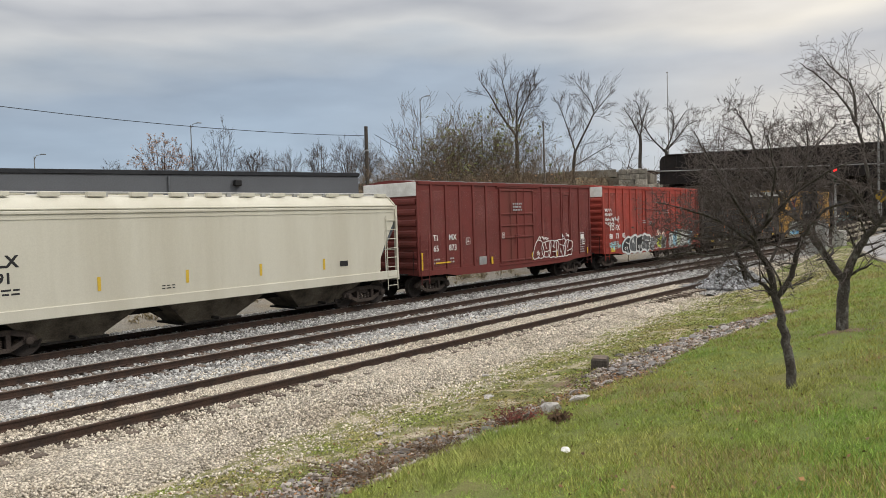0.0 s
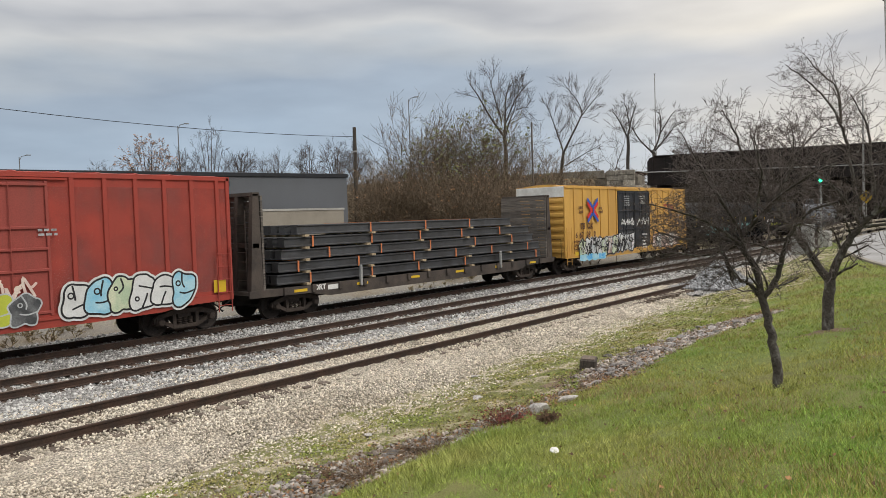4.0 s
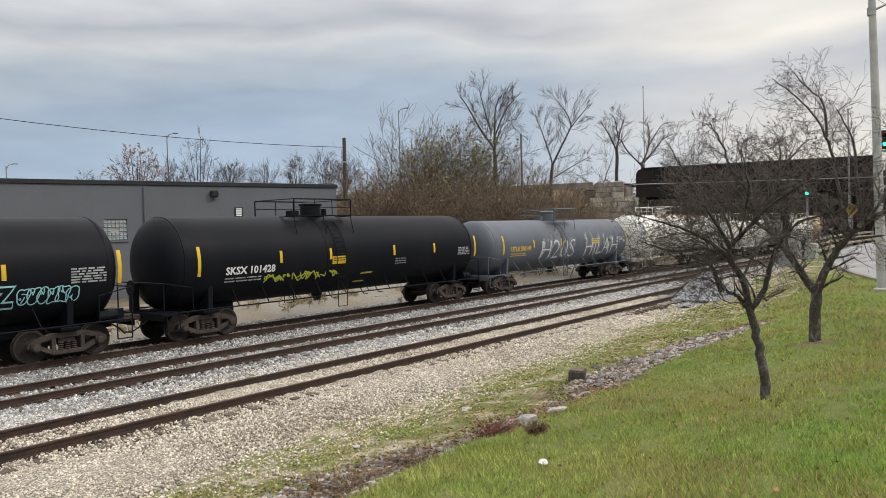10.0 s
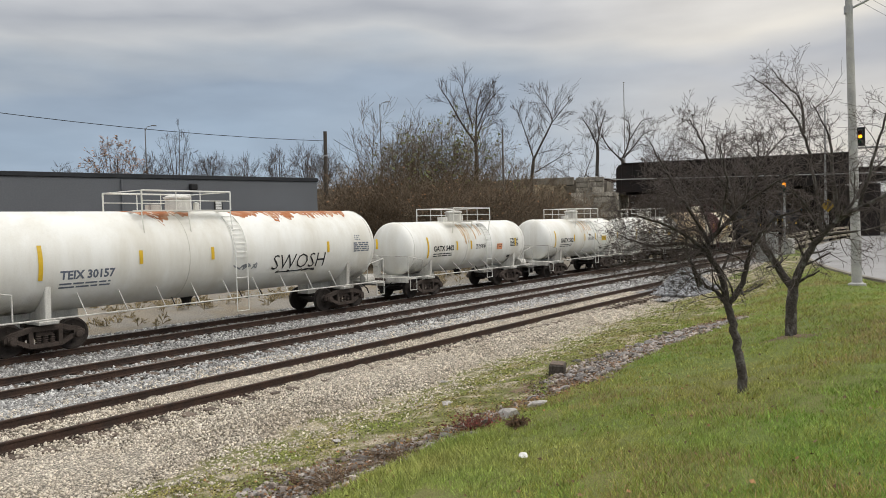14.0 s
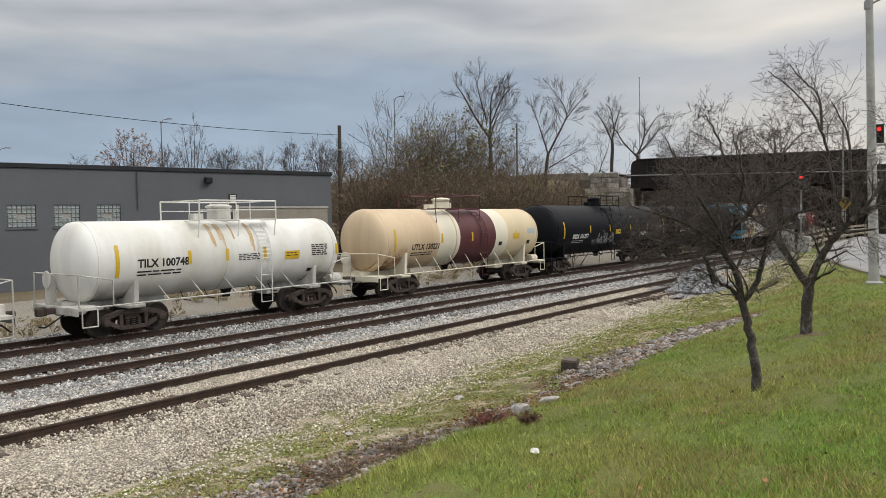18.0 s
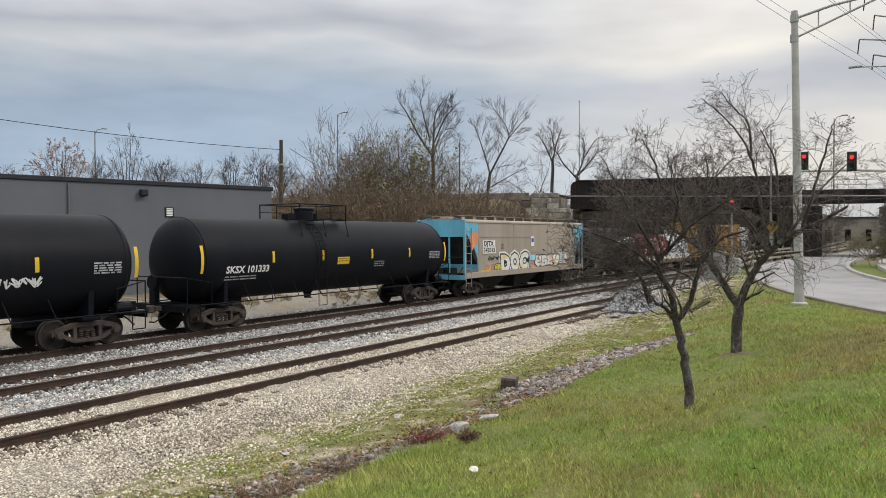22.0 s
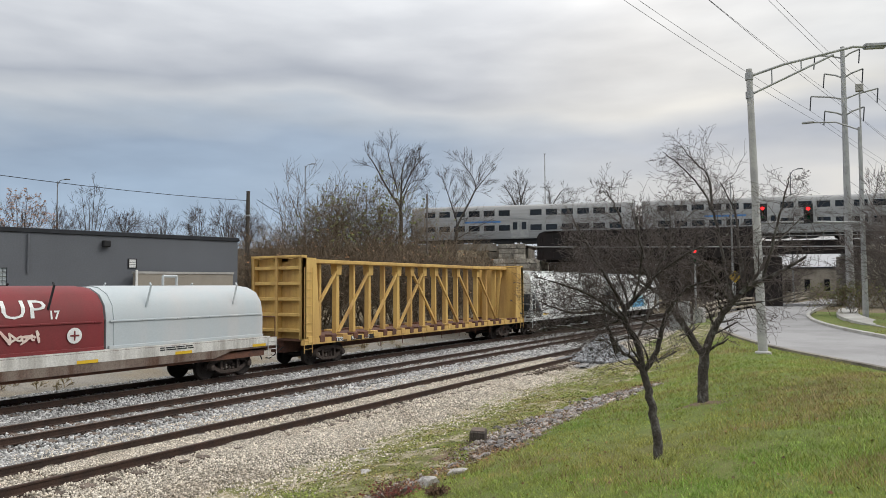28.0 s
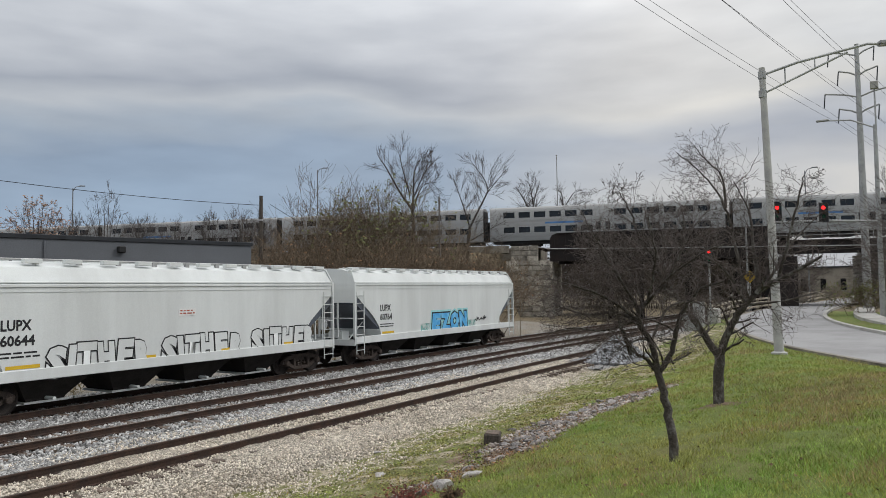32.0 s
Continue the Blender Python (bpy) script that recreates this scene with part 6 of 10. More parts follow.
    graffiti(car, 9.9 - h, 12.0 - h, 1.72, 1.8, 3, None, K, f, 156, fat=0.0, thin=0.02, arrows=False)
    graffiti(car, 8.0 - h, 9.2 - h, 1.95, 2.15, 4, None, PAINT["spray_faint"], f, 57, fat=0.0, thin=0.02, arrows=False)
    bars_on(car, 13.9 - h, 2.65, 5, 0.9, 0.05, 0.03, PAINT["ink_slate"], f, seed=10)
    bars_on(car, 14.0 - h, 2.95, 3, 0.3, 0.05, 0.03, PAINT["ink_slate"], f, seed=12)
    # three short white tanks
    for lo, hi, code, sd, lab in ((165.97, 176.7, "GATX 5462", 60, "short white tank car with an orange placard"), (178.75, 189.15, "GATX 5621", 61, "short white tank car with grimy ends"), (191.08, 201.65, "TILX 100748", 62, "short white tank car with a stained middle")):
        m = (hi - lo) / 2
        car, h, f = tank_car(lab, lo, hi, 1.23, 2.25, "tank_white", WHT, xt=1.7, dome_at=(5.3 if sd == 60 else 5.6) - m, deck_at=((3.75 if sd == 60 else 4.05) - m, (6.95 if sd == 60 else 7.2) - m), ladder_at=6.6 - m, rail_ink=PAINT["tank_white"], rail_h=0.64)
        if sd == 60:
            tank_marks(car, h, f, code, (2.01, 3.63), 2.2, 0.24, K, (1.61,), (3.89, 5.1, 9.3), 2.2, (7.45, 7.98, 2.1), "spray_orange", sd)
        else:
            tank_marks(car, h, f, code, (1.8, 3.58), 2.17, 0.25, K, (1.17,), (3.6, 5.04, 6.62, 10.1), 2.2, (7.53, 8.2, 2.15), "reflect", sd)
        bars_on(car, 8.8 - h, 2.45, 6, 0.8, 0.045, 0.03, K, f, seed=sd + 3)
        patch_on(car, "stencil", 8.72 - h, 9.0 - h, 1.48, 1.6, K, f, 0.012, 2)
        bars_on(car, 5.5 - h, 2.25, 4, 0.9, 0.03, 0.03, K, f, seed=sd + 5)
        rng = random.Random(sd)
        bm = bmesh.new()
        for k in range(9):
            x = 4.3 + rng.uniform(0, 2.0) - h
            z = 3.35 - rng.uniform(0, 0.05)
            stroke(bm, [(x, z), (x + rng.uniform(-0.03, 0.03), z - 0.3), (x + rng.uniform(-0.05, 0.05), z - rng.uniform(0.45, 1.0))], rng.uniform(0.04, 0.13), f, 0.004 + 0.0004 * k)
        part("rust_runs", bm, PAINT["grime_stain"], car, "rusty runs below the manway")
    # cream tank with a maroon band
    def banded(car, h):
        m = (203.46 + 216.8) / 2
        tank_part(car, "tank", -h, 207.59 - m, 1.37, 2.48, PAINT["tank_cream"], head_lo=True)
        tank_part(car, "band", 207.59 - m, 209.15 - m, 1.37, 2.48, PAINT["tank_pale"], label="pale cream band")
        tank_part(car, "band", 209.15 - m, 212.18 - m, 1.37, 2.48, PAINT["tank_maroon"], label="maroon band round the middle")
        tank_part(car, "band", 212.18 - m, 213.3 - m, 1.37, 2.48, PAINT["tank_pale"], label="pale cream band")
        tank_part(car, "tank", 213.3 - m, h, 1.37, 2.48, PAINT["tank_straw"], head_hi=True)
    car, h, f = tank_car("cream tank car with a maroon band and rusty end", 203.46, 216.8, 1.37, 2.48, "tank_cream", PAINT["tank_pale"], rail_ink=PAINT["tank_maroon"], xt=1.8, shell=banded, dome_at=5.96 - 6.67, deck_at=(4.13 - 6.67, 7.62 - 6.67), ladder_at=7.6 - 6.67)
    tank_marks(car, h, f, "UTLX 130221", (2.18, 4.09), 2.14, 0.25, K, (1.06,), (4.29, 6.67, 10.6), 2.4, seed=70)
    patch_on(car, "placard", h - 3.0, h - 2.4, 2.25, 2.55, PAINT["ink_yellow"], f, 0.012)
    for x in (h - 4.3, h - 1.6):
        patch_on(car, "stencil", x, x + 0.3, 1.95, 2.15, K, f, 0.012, 2)
    patch_on(car, "patch", h - 1.6, h - 0.8, 2.5, 2.8, PAINT["hood_white"], f, 0.012)
    # two more black tanks
    for lo, hi, code, sd in ((217.8, 234.5, "SKSX 101277", 71), (236.3, 252.3, "SKSX 101333", 72)):
        car, h, f = tank_car("black tank car with white scrawl and yellow placard" if sd == 71 else "black tank car with yellow reflective strips", lo, hi, 1.53, 2.53, "tank_black", BLK, dome_at=(8.1 if sd == 71 else 6.9) - (hi - lo) / 2, deck_at=((6.7 if sd == 71 else 5.5) - (hi - lo) / 2, (9.5 if sd == 71 else 8.3) - (hi - lo) / 2))
        o = 0.0 if sd == 71 else -0.86
        tank_marks(car, h, f, code, (2.35 + o, 4.38 + o), 2.17, 0.25, W, (1.29 + o, 16.42 + o), (4.57 + o, 7.32 + o, 10.5 + o, 13.32 + o), 2.5, (8.2 + o, 8.95 + o, 2.33), seed=sd)
        bars_on(car, 15.0 + o - h, 2.55, 5, 0.9, 0.045, 0.03, W, f, seed=sd + 6)
        bars_on(car, 10.7 + o - h, 2.2, 3, 0.7, 0.04, 0.06, W, f, seed=sd + 7)
        if sd == 71:
            graffiti(car, 5.7 - h, 8.0 - h, 1.65, 2.3, 9, None, PAINT["spray_silver"], f, 58, fat=0.0, thin=0.024)
            graffiti(car, 4.9 - h, 8.2 - h, 1.6, 2.0, 8, None, PAINT["spray_faint"], f, 158, fat=0.0, thin=0.02)
            graffiti(car, 11.96 - h, 13.5 - h, 1.95, 2.25, 7, None, PAINT["spray_white"], f, 59, fat=0.0, thin=0.02)
    # short black tank with a maker's mark
    car, h, f = tank_car("short glossy black tank car with a white round mark", 271.0, 281.6, 1.42, 2.56, "tank_black", BLK, xt=1.7, dome_at=4.07 - 5.3, deck_at=(2.57 - 5.3, 5.57 - 5.3))
    bm = bmesh.new()
    cx, cz = 6.59 - h, 2.95
    for k in range(24):
        a, b = k * math.tau / 24, (k + 1) * math.tau / 24
        vs = [bm.verts.new((x, f(z) - 0.012, z)) for x, z in ((cx, cz), (cx + 0.40 * math.cos(a), cz + 0.40 * math.sin(a)), (cx + 0.40 * math.cos(b), cz + 0.40 * math.sin(b)))]
        bm.faces.new(vs)
    part("emblem", bm, W, car, "white disc")
    bm = bmesh.new()
    for dx in (-0.2, 0.0, 0.2):
        stroke(bm, [(cx + dx * 0.3, cz - 0.4), (cx + dx * 1.5, cz), (cx + dx * 0.8, cz + 0.4)], 0.05, f, 0.018)
    part("emblem", bm, K, car)
    bars_on(car, 7.03 - h, 2.98, 1, 3.4, 0.24, 0.1, W, f, seed=14, letter=0.2)
    bars_on(car, 7.05 - h, 2.74, 1, 3.3, 0.12, 0.1, W, f, seed=15, letter=0.15)
    stripes(car, h, f, 2.02, (h - 0.3,), (1.3 - h, 4.1 - h, 7.29 - h, 9.08 - h), 0.42)
    text_on(car, "CCLX 1549", -h + 1.75, 2.0, 0.25, W, f)
    bars_on(car, h - 5.6, 2.0, 3, 0.8, 0.04, 0.05, W, f, seed=16)
    bars_on(car, h - 1.7, 2.45, 6, 0.7, 0.045, 0.03, W, f, seed=17)


build_tanks()


# covered hoppers --------------------------------------------------------------


def hopper(label, lo, hi, paint, z_sill, z_eave, z_top, bays, xt, end_paint=None, hw=1.58, posts=False, cut=2.0, trim=None, roofwalk="hatches"):
    car, h = start_car("covered_hopper", label, lo, hi)
    P = PAINT[paint]
    E = PAINT[end_paint] if end_paint else P
    T = trim or P
    zb = z_sill + 0.22
    # one side wall: full above, drawn in at the ends where the slope sheets lie
    outline = [(-h + 0.12, z_eave), (-h + 0.12, z_eave - 0.45), (-h + cut * 0.70, z_eave - 1.45), (-h + cut * 0.93, z_eave - 1.95), (-h + cut, z_eave - 2.35), (-h + cut * 0.96, zb),
               (h - cut * 0.96, zb), (h - cut, z_eave - 2.35), (h - cut * 0.93, z_eave - 1.95), (h - cut * 0.70, z_eave - 1.45), (h - 0.12, z_eave - 0.45), (h - 0.12, z_eave)]
    body = bmesh.new()
    prism(body, outline, -hw + 0.03, hw - 0.03)
    part("body", body, P, car)
    roof = bmesh.new()
    prism(roof, [(-hw + 0.02, z_eave), (-hw + 0.06, z_eave + 0.10), (-hw * 0.80, z_eave + (z_top - z_eave) * 0.72), (-hw * 0.5, z_top - 0.05), (0, z_top), (hw * 0.5, z_top - 0.05), (hw * 0.80, z_eave + (z_top - z_eave) * 0.72), (hw - 0.06, z_eave + 0.10), (hw - 0.02, z_eave)], -h + 0.12, h - 0.12, "x")
    part("roof", roof, P, car, smooth=True)
    for s in (-1, 1):
        part("side_plate", bevelled(boxes((-h + 0.08, h - 0.08, *sorted((s * (hw - 0.05), s * (hw + 0.012))), z_eave - 0.035, z_eave + 0.05)), 0.012), P, car)
        part("side_sill", bevelled(boxes((-h, h, *sorted((s * (hw - 0.10), s * (hw + 0.02))), z_sill, z_sill + 0.32)), 0.015), P, car)
        if posts:
            for k in range(1, 3):
                x = -h + cut * 0.7 + (2 * h - cut * 1.4) * k / 3
                part("seam", boxes((x - 0.09, x + 0.09, *sorted((s * (hw - 0.04), s * (hw - 0.012))), zb, z_eave - 0.03)), P, car)
            for f in (0.28, 0.62):
                z = zb + (z_eave - zb) * (1 - f)
                part("crease", boxes((-h + cut, h - cut, *sorted((s * (hw - 0.04), s * (hw - 0.008))), z - 0.03, z + 0.02)), P, car)
        else:
            for z in (z_eave - 0.16, z_eave + 0.10):
                part("crease", boxes((-h + 0.14, h - 0.14, *sorted((s * (hw - 0.06), s * (hw - 0.012))), z - 0.012, z + 0.012)), P, car)
    for s in (-1, 1):
        # slope sheet, end posts, platform, ladders
        slope = bmesh.new()
        prism(slope, [(s * (h - 0.16), z_eave - 0.1), (s * (h - 0.16), z_eave - 0.85), (s * (h - cut - 0.3), z_sill + 0.3), (s * (h - cut - 0.5), z_sill + 0.3), (s * (h - cut - 0.5), z_eave - 0.1)], -hw + 0.07, hw - 0.07)
        # sheet coloured dark to stand for the shade inside the open end
        part("slope_sheet", slope, M["under"] if end_paint else PAINT["tank_grey"], car)
        part("end_panel", boxes((*sorted((s * (h - 0.12), s * (h - 0.09))), -hw + 0.05, hw - 0.05, z_eave - 0.80, z_eave + 0.12)), E, car)
        frame = bmesh.new()
        for y in (-hw + 0.04, hw - 0.04):
            box(frame, *sorted((s * (h - 0.12), s * h)), y - 0.05, y + 0.05, z_sill, z_eave + 0.1)
            pipe(frame, [(s * (h - 0.06), y, z_eave + 0.1), (s * (h - 0.16), y * 0.82, z_top - 0.12), (s * (h - 0.2), y * 0.5, z_top + 0.02)], 0.035)
        for y in (-0.55, 0.55):
            box(frame, *sorted((s * (h - 0.10), s * (h - 0.04))), y - 0.04, y + 0.04, z_sill + 0.3, z_eave - 0.8)
        pipe(frame, [(s * (h - 0.7), -hw + 0.03, z_sill + 0.3), (s * (h - 0.7), -hw + 0.03, z_eave - 0.9)], 0.025)
        part("end_frame", frame, E, car)
        part("end_platform", boxes((*sorted((s * (h - 2.2), s * h)), -hw + 0.05, hw - 0.05, z_sill + 0.02, z_sill + 0.10), (*sorted((s * (h - 0.06), s * (h + 0.02))), -hw, hw, z_sill - 0.06, z_sill + 0.2)), E, car)
        part("ladder", ladder_mesh(0.55, z_sill - 0.45, z_eave - 0.3, 8, 0.015), T, car, at=(s * (h - 0.38), -hw - 0.02, 0))
        part("ladder", ladder_mesh(0.55, z_sill - 0.45, z_eave - 0.3, 8, 0.015), T, car, at=(s * (h - 0.38), hw + 0.02, 0))
        gear = bmesh.new()
        rail_z = z_sill + 1.15
        pipe(gear, [(s * (h - 0.05), -hw + 0.1, rail_z), (s * (h - 0.05), hw - 0.1, rail_z)], 0.02)
        lathe(gear, [(0, 0.0), (0, 0.25), (0.04, 0.27), (0.05, 0.05), (0.05, 0.0)], 14, "x", (s * (h - 0.05), 0.35, z_sill + 0.85))
        box(gear, *sorted((s * (h - 0.9), s * (h - 0.4))), -0.5, -0.1, z_sill + 0.1, z_sill + 0.55)
        lathe(gear, [(-0.3, 0.0), (-0.3, 0.18), (0.3, 0.18), (0.3, 0)], 12, "x", (s * (h - 1.1), 0.5, z_sill + 0.35))
        pipe(gear, [(s * (h - 0.3), -0.9, z_sill + 0.1), (s * (h - 1.5), -0.9, z_sill + 1.0)], 0.025)
        part("brake_gear", gear, M["under"] if end_paint else E, car)
    # outlets
    span = (2 * h - 2 * cut - 0.5)
    w = span / bays
    for k in range(bays):
        x = -span / 2 + w * (k + 0.5)
        fun = bmesh.new()
        for (a0, b0, z0), (a1, b1, z1) in (((w * 0.47, hw - 0.15, zb + 0.02), (w * 0.22, 0.75, 0.36)), ((w * 0.22, 0.75, 0.36), (w * 0.20, 0.72, 0.26))):
            lo4 = [fun.verts.new((x + sx * a1, sy * b1, z1)) for sx, sy in ((-1, -1), (1, -1), (1, 1), (-1, 1))]
            hi4 = [fun.verts.new((x + sx * a0, sy * b0, z0)) for sx, sy in ((-1, -1), (1, -1), (1, 1), (-1, 1))]
            fun.faces.new(lo4[::-1])
            fun.faces.new(hi4)
            for i in range(4):
                fun.faces.new((lo4[i], lo4[(i + 1) % 4], hi4[(i + 1) % 4], hi4[i]))
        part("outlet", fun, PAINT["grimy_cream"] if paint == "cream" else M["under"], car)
        gate = bmesh.new()
        box(gate, x - w * 0.24, x + w * 0.24, -0.8, 0.8, 0.22, 0.28)
        rod(gate, (x, -1.2, 0.36), (x, -0.7, 0.36), 0.05, n=8)
        part("gate", gate, P if paint == "lupx" else M["under"], car)
    part("centre_sill", boxes((-h + 0.1, h - 0.1, -0.25, 0.25, 0.70, zb)), M["under"], car)
    # top of the car
    if roofwalk == "hatches":
        n = 7
        for k in range(n):
            x = -h + 1.0 + (2 * h - 2.0) * (k + 0.5) / n
            part("hatch", bevelled(boxes((x - 0.75, x + 0.75, -0.36, 0.36, z_top - 0.02, z_top + 0.06)), 0.02), P, car)
        rail = bmesh.new()
        for y in (-0.95, 0.95):
            rod(rail, (-h + 0.2, y, z_top + 0.02), (h - 0.2, y, z_top + 0.02), 0.034)
            for k in range(12):
                x = -h + 0.5 + (2 * h - 1.0) * k / 11
                box(rail, x - 0.08, x + 0.08, y - 0.05, y + 0.05, z_top - 0.30, z_top + 0.02)
        part("roof_rail", rail, M["galv"], car)
        for k in range(13):
            x = -h + 0.5 + (2 * h - 1.0) * k / 12
            for y in (-1.16, 1.16):
                part("hatch_clamp", bevelled(boxes((x - 0.26, x + 0.26, y - 0.10, y + 0.10, z_top - 0.10, z_top + 0.03)), 0.01), P, car)
    else:
        walkw = bmesh.new()
        for y in (-0.95, 0.95):
            for k in range(4):
                box(walkw, -h - 0.1, h - 0.1, y - 0.24 + k * 0.125, y - 0.16 + k * 0.125, z_top + 0.12, z_top + 0.16)
            for k in range(14):
                x = -h + 0.3 + (2 * h - 0.6) * k / 13
                box(walkw, x - 0.03, x + 0.03, y - 0.26, y + 0.26, z_top - 0.2, z_top + 0.12)
        part("running_board", walkw, mat("weathered_running_board", (0.22, 0.185, 0.155), 0.85), car)
        for k in range(5):
            x = -h + 1.6 + (2 * h - 3.2) * k / 4
            part("hatch", bevelled(boxes((x - 1.2, x + 1.2, -0.3, 0.3, z_top - 0.02, z_top + 0.08)), 0.02), P, car)
    add_gear(car, h, xt)
    return car, h


def build_hoppers():
    K, W = PAINT["ink_black"], PAINT["ink_white"]
    f = side_of(1.55)
    car, h = hopper("cream covered hopper car with three grimy outlets", 5.45, 21.75, "cream", 1.02, 3.86, 4.42, 3, 6.68, cut=1.05)
    text_on(car, "FMLX", -h + 0.98, 2.47, 0.31, K, f)
    text_on(car, "3091", -h + 1.1, 2.05, 0.28, K, f)
    bars_on(car, -h + 1.15, 1.85, 2, 0.9, 0.05, 0.06, K, f, seed=80)
    for x in (4.11 - h, 6.85 - h, 9.58 - h, 12.37 - h):
        patch_on(car, "reflector", x - 0.05, x + 0.05, 1.64, 2.04, PAINT["ink_yellow"], f, 0.012, 1)
    patch_on(car, "stencil", 13.14 - h, 13.54 - h, 1.7, 1.9, K, f, 0.012, 1)
    bars_on(car, -h + 6.0, 1.6, 2, 0.5, 0.03, 0.05, K, f, seed=81)
    # taupe sides and blue ends
    car, h = hopper("taupe covered hopper car with sky blue ends and cartoonish spray letters", 253.7, 269.75, "taupe", 1.05, 4.10, 4.32, 3, 6.45, end_paint="sky", posts=True, cut=1.45, roofwalk="boards")
    for s in (-1, 1):
        bm = bmesh.new()
        prism(bm, [(s * (h - 0.12), 4.08), (s * (h - 0.12), 3.6), (s * (h - 0.9), 2.75), (s * (h - 1.35), 2.3), (s * (h - 1.42), 1.4), (s * (h - 1.45), 4.08)], -1.562, 1.562)
        part("end_side", bm, PAINT["sky"], car, "sky blue corner of the side")
        for k in range(18):
            z = 1.45 + k * 0.145
            part("rivet", boxes((s * (h - 1.5) - 0.05, s * (h - 1.5) + 0.05, -1.575, -1.55, z, z + 0.06)), PAINT["taupe"], car)
    part("panel", boxes((1.93 - h, 3.32 - h, -1.568, -1.55, 2.74, 3.10)), W, car, "white board with the car's letters")
    part("panel", boxes((1.94 - h, 3.38 - h, -1.568, -1.55, 2.36, 2.71)), W, car, "white board with the car's number")
    g = side_of(1.568)
    text_on(car, "DJTX", -h + 2.05, 2.8, 0.27, K, g, width=1.1)
    text_on(car, "542015", -h + 2.0, 2.43, 0.25, K, g, width=1.3)
    patch_on(car, "emblem", 7.83 - h, 8.27 - h, 2.72, 3.32, W, g, 0.01, 1)
    patch_on(car, "emblem", 7.89 - h, 8.21 - h, 2.95, 3.2, PAINT["emblem_blue"], g, 0.014, 1)
    patch_on(car, "spray_cloud", 2.3 - h, 13.3 - h, 1.28, 1.75, PAINT["haze_peach"], g, 0.004, 1, "peach spray mist along the sill")
    patch_on(car, "spray_cloud", 3.7 - h, 8.0 - h, 1.5, 2.35, PAINT["haze_white"], g, 0.005, 1)
    sprayed_word(car, "DOC", 3.95 - h, 1.36, 0.88, 3.5, [PAINT["spray_fade"]], K, PAINT["spray_white"], g, 91)
    throw_up(car, 8.5 - h, 11.9 - h, 1.42, 2.15, 4, [PAINT["spray_fade"], PAINT["spray_white"], PAINT["spray_pink"]], K, g, 92, edge=0.06, out=0.012)
    patch_on(car, "painted_patch", 7.6 - h, 8.4 - h, 1.85, 2.15, PAINT["spray_blue"], g, 0.03, 1)
    patch_on(car, "painted_patch", 11.9 - h, 13.1 - h, 1.5, 2.25, PAINT["spray_grey"], g, 0.008, 1)
    graffiti(car, 2.5 - h, 3.9 - h, 1.95, 2.22, 5, None, K, g, 95, fat=0.0, thin=0.022, arrows=False)
    throw_up(car, 3.3 - h, 4.0 - h, 1.4, 1.75, 2, [PAINT["spray_yellow"]], K, g, 96, edge=0.04, spots=False)
    frame_mark(car, 4.05 - h, 2.6, 0.22, 0.26, K, g)
    patch_on(car, "reflector", 1.7 - h, 2.7 - h, 1.32, 1.44, PAINT["reflect"], g, 0.02, 1)
    patch_on(car, "patch", 12.8 - h, 13.2 - h, 1.72, 2.05, W, g, 0.012, 1)
    graffiti(car, -h + 0.55, -h + 1.4, 2.7, 3.5, 2, PAINT["spray_orange"], PAINT["spray_orange"], side_of(1.57), 94, fat=0.35, thin=0.02, arrows=False)
    # two pale hoppers close the train
    for lo, hi, num, sd in ((323.06, 338.72, "60644", 95), (340.13, 355.85, "60764", 96)):
        car, h = hopper("pale grey-white covered hopper car with %s" % ("a long black outline tag" if sd == 95 else "a blue and green tag"), lo, hi, "lupx", 0.98, 3.62, 4.38, 4, 6.35, cut=2.0)
        text_on(car, "LUPX", -h + 1.91, 2.4, 0.29, K, f, width=0.85)
        text_on(car, num, -h + 1.9, 1.98, 0.28, K, f, width=0.95)
        bars_on(car, -h + 1.9, 1.75, 2, 1.1, 0.05, 0.06, K, f, seed=sd)
        patch_on(car, "reflector", -h + 2.05, -h + 3.0, 1.33, 1.43, PAINT["reflect"], f, 0.012, 1)
        if sd == 95:
            for k, x in enumerate((3.15, 7.0, 10.95)):
                sprayed_word(car, "SITHER", x - h, 1.08 + 0.03 * k, 0.78, 3.5, [PAINT["lupx"]], K, None, f, 97 + k, edge=0.055, swell=0.10)
            for x in (-h + 6.3, -h + 9.5, h - 3.0):
                patch_on(car, "reflector", x, x + 0.5, 1.3, 1.38, PAINT["reflect"], f, 0.02, 1)
            patch_on(car, "patch", 7.69 - h, 8.41 - h, 2.6, 2.84, W, f, 0.012, 1)
            bars_on(car, 7.75 - h, 2.75, 2, 0.6, 0.04, 0.05, PAINT["ink_red"], f, out=0.02, seed=4)
        else:
            patch_on(car, "spray_cloud", 5.3 - h, 10.9 - h, 1.05, 1.65, PAINT["haze_teal"], f, 0.006, 1, "teal spray mist")
            sprayed_word(car, "EZON", 6.3 - h, 1.28, 0.8, 3.7, [PAINT["spray_azure"]], K, PAINT["spray_teal"], f, 98)
            graffiti(car, 10.8 - h, 12.2 - h, 1.5, 1.8, 4, None, K, f, 99, fat=0.0, thin=0.03, arrows=False)


build_hoppers()


# flat cars ---------------------------------------------------------------------


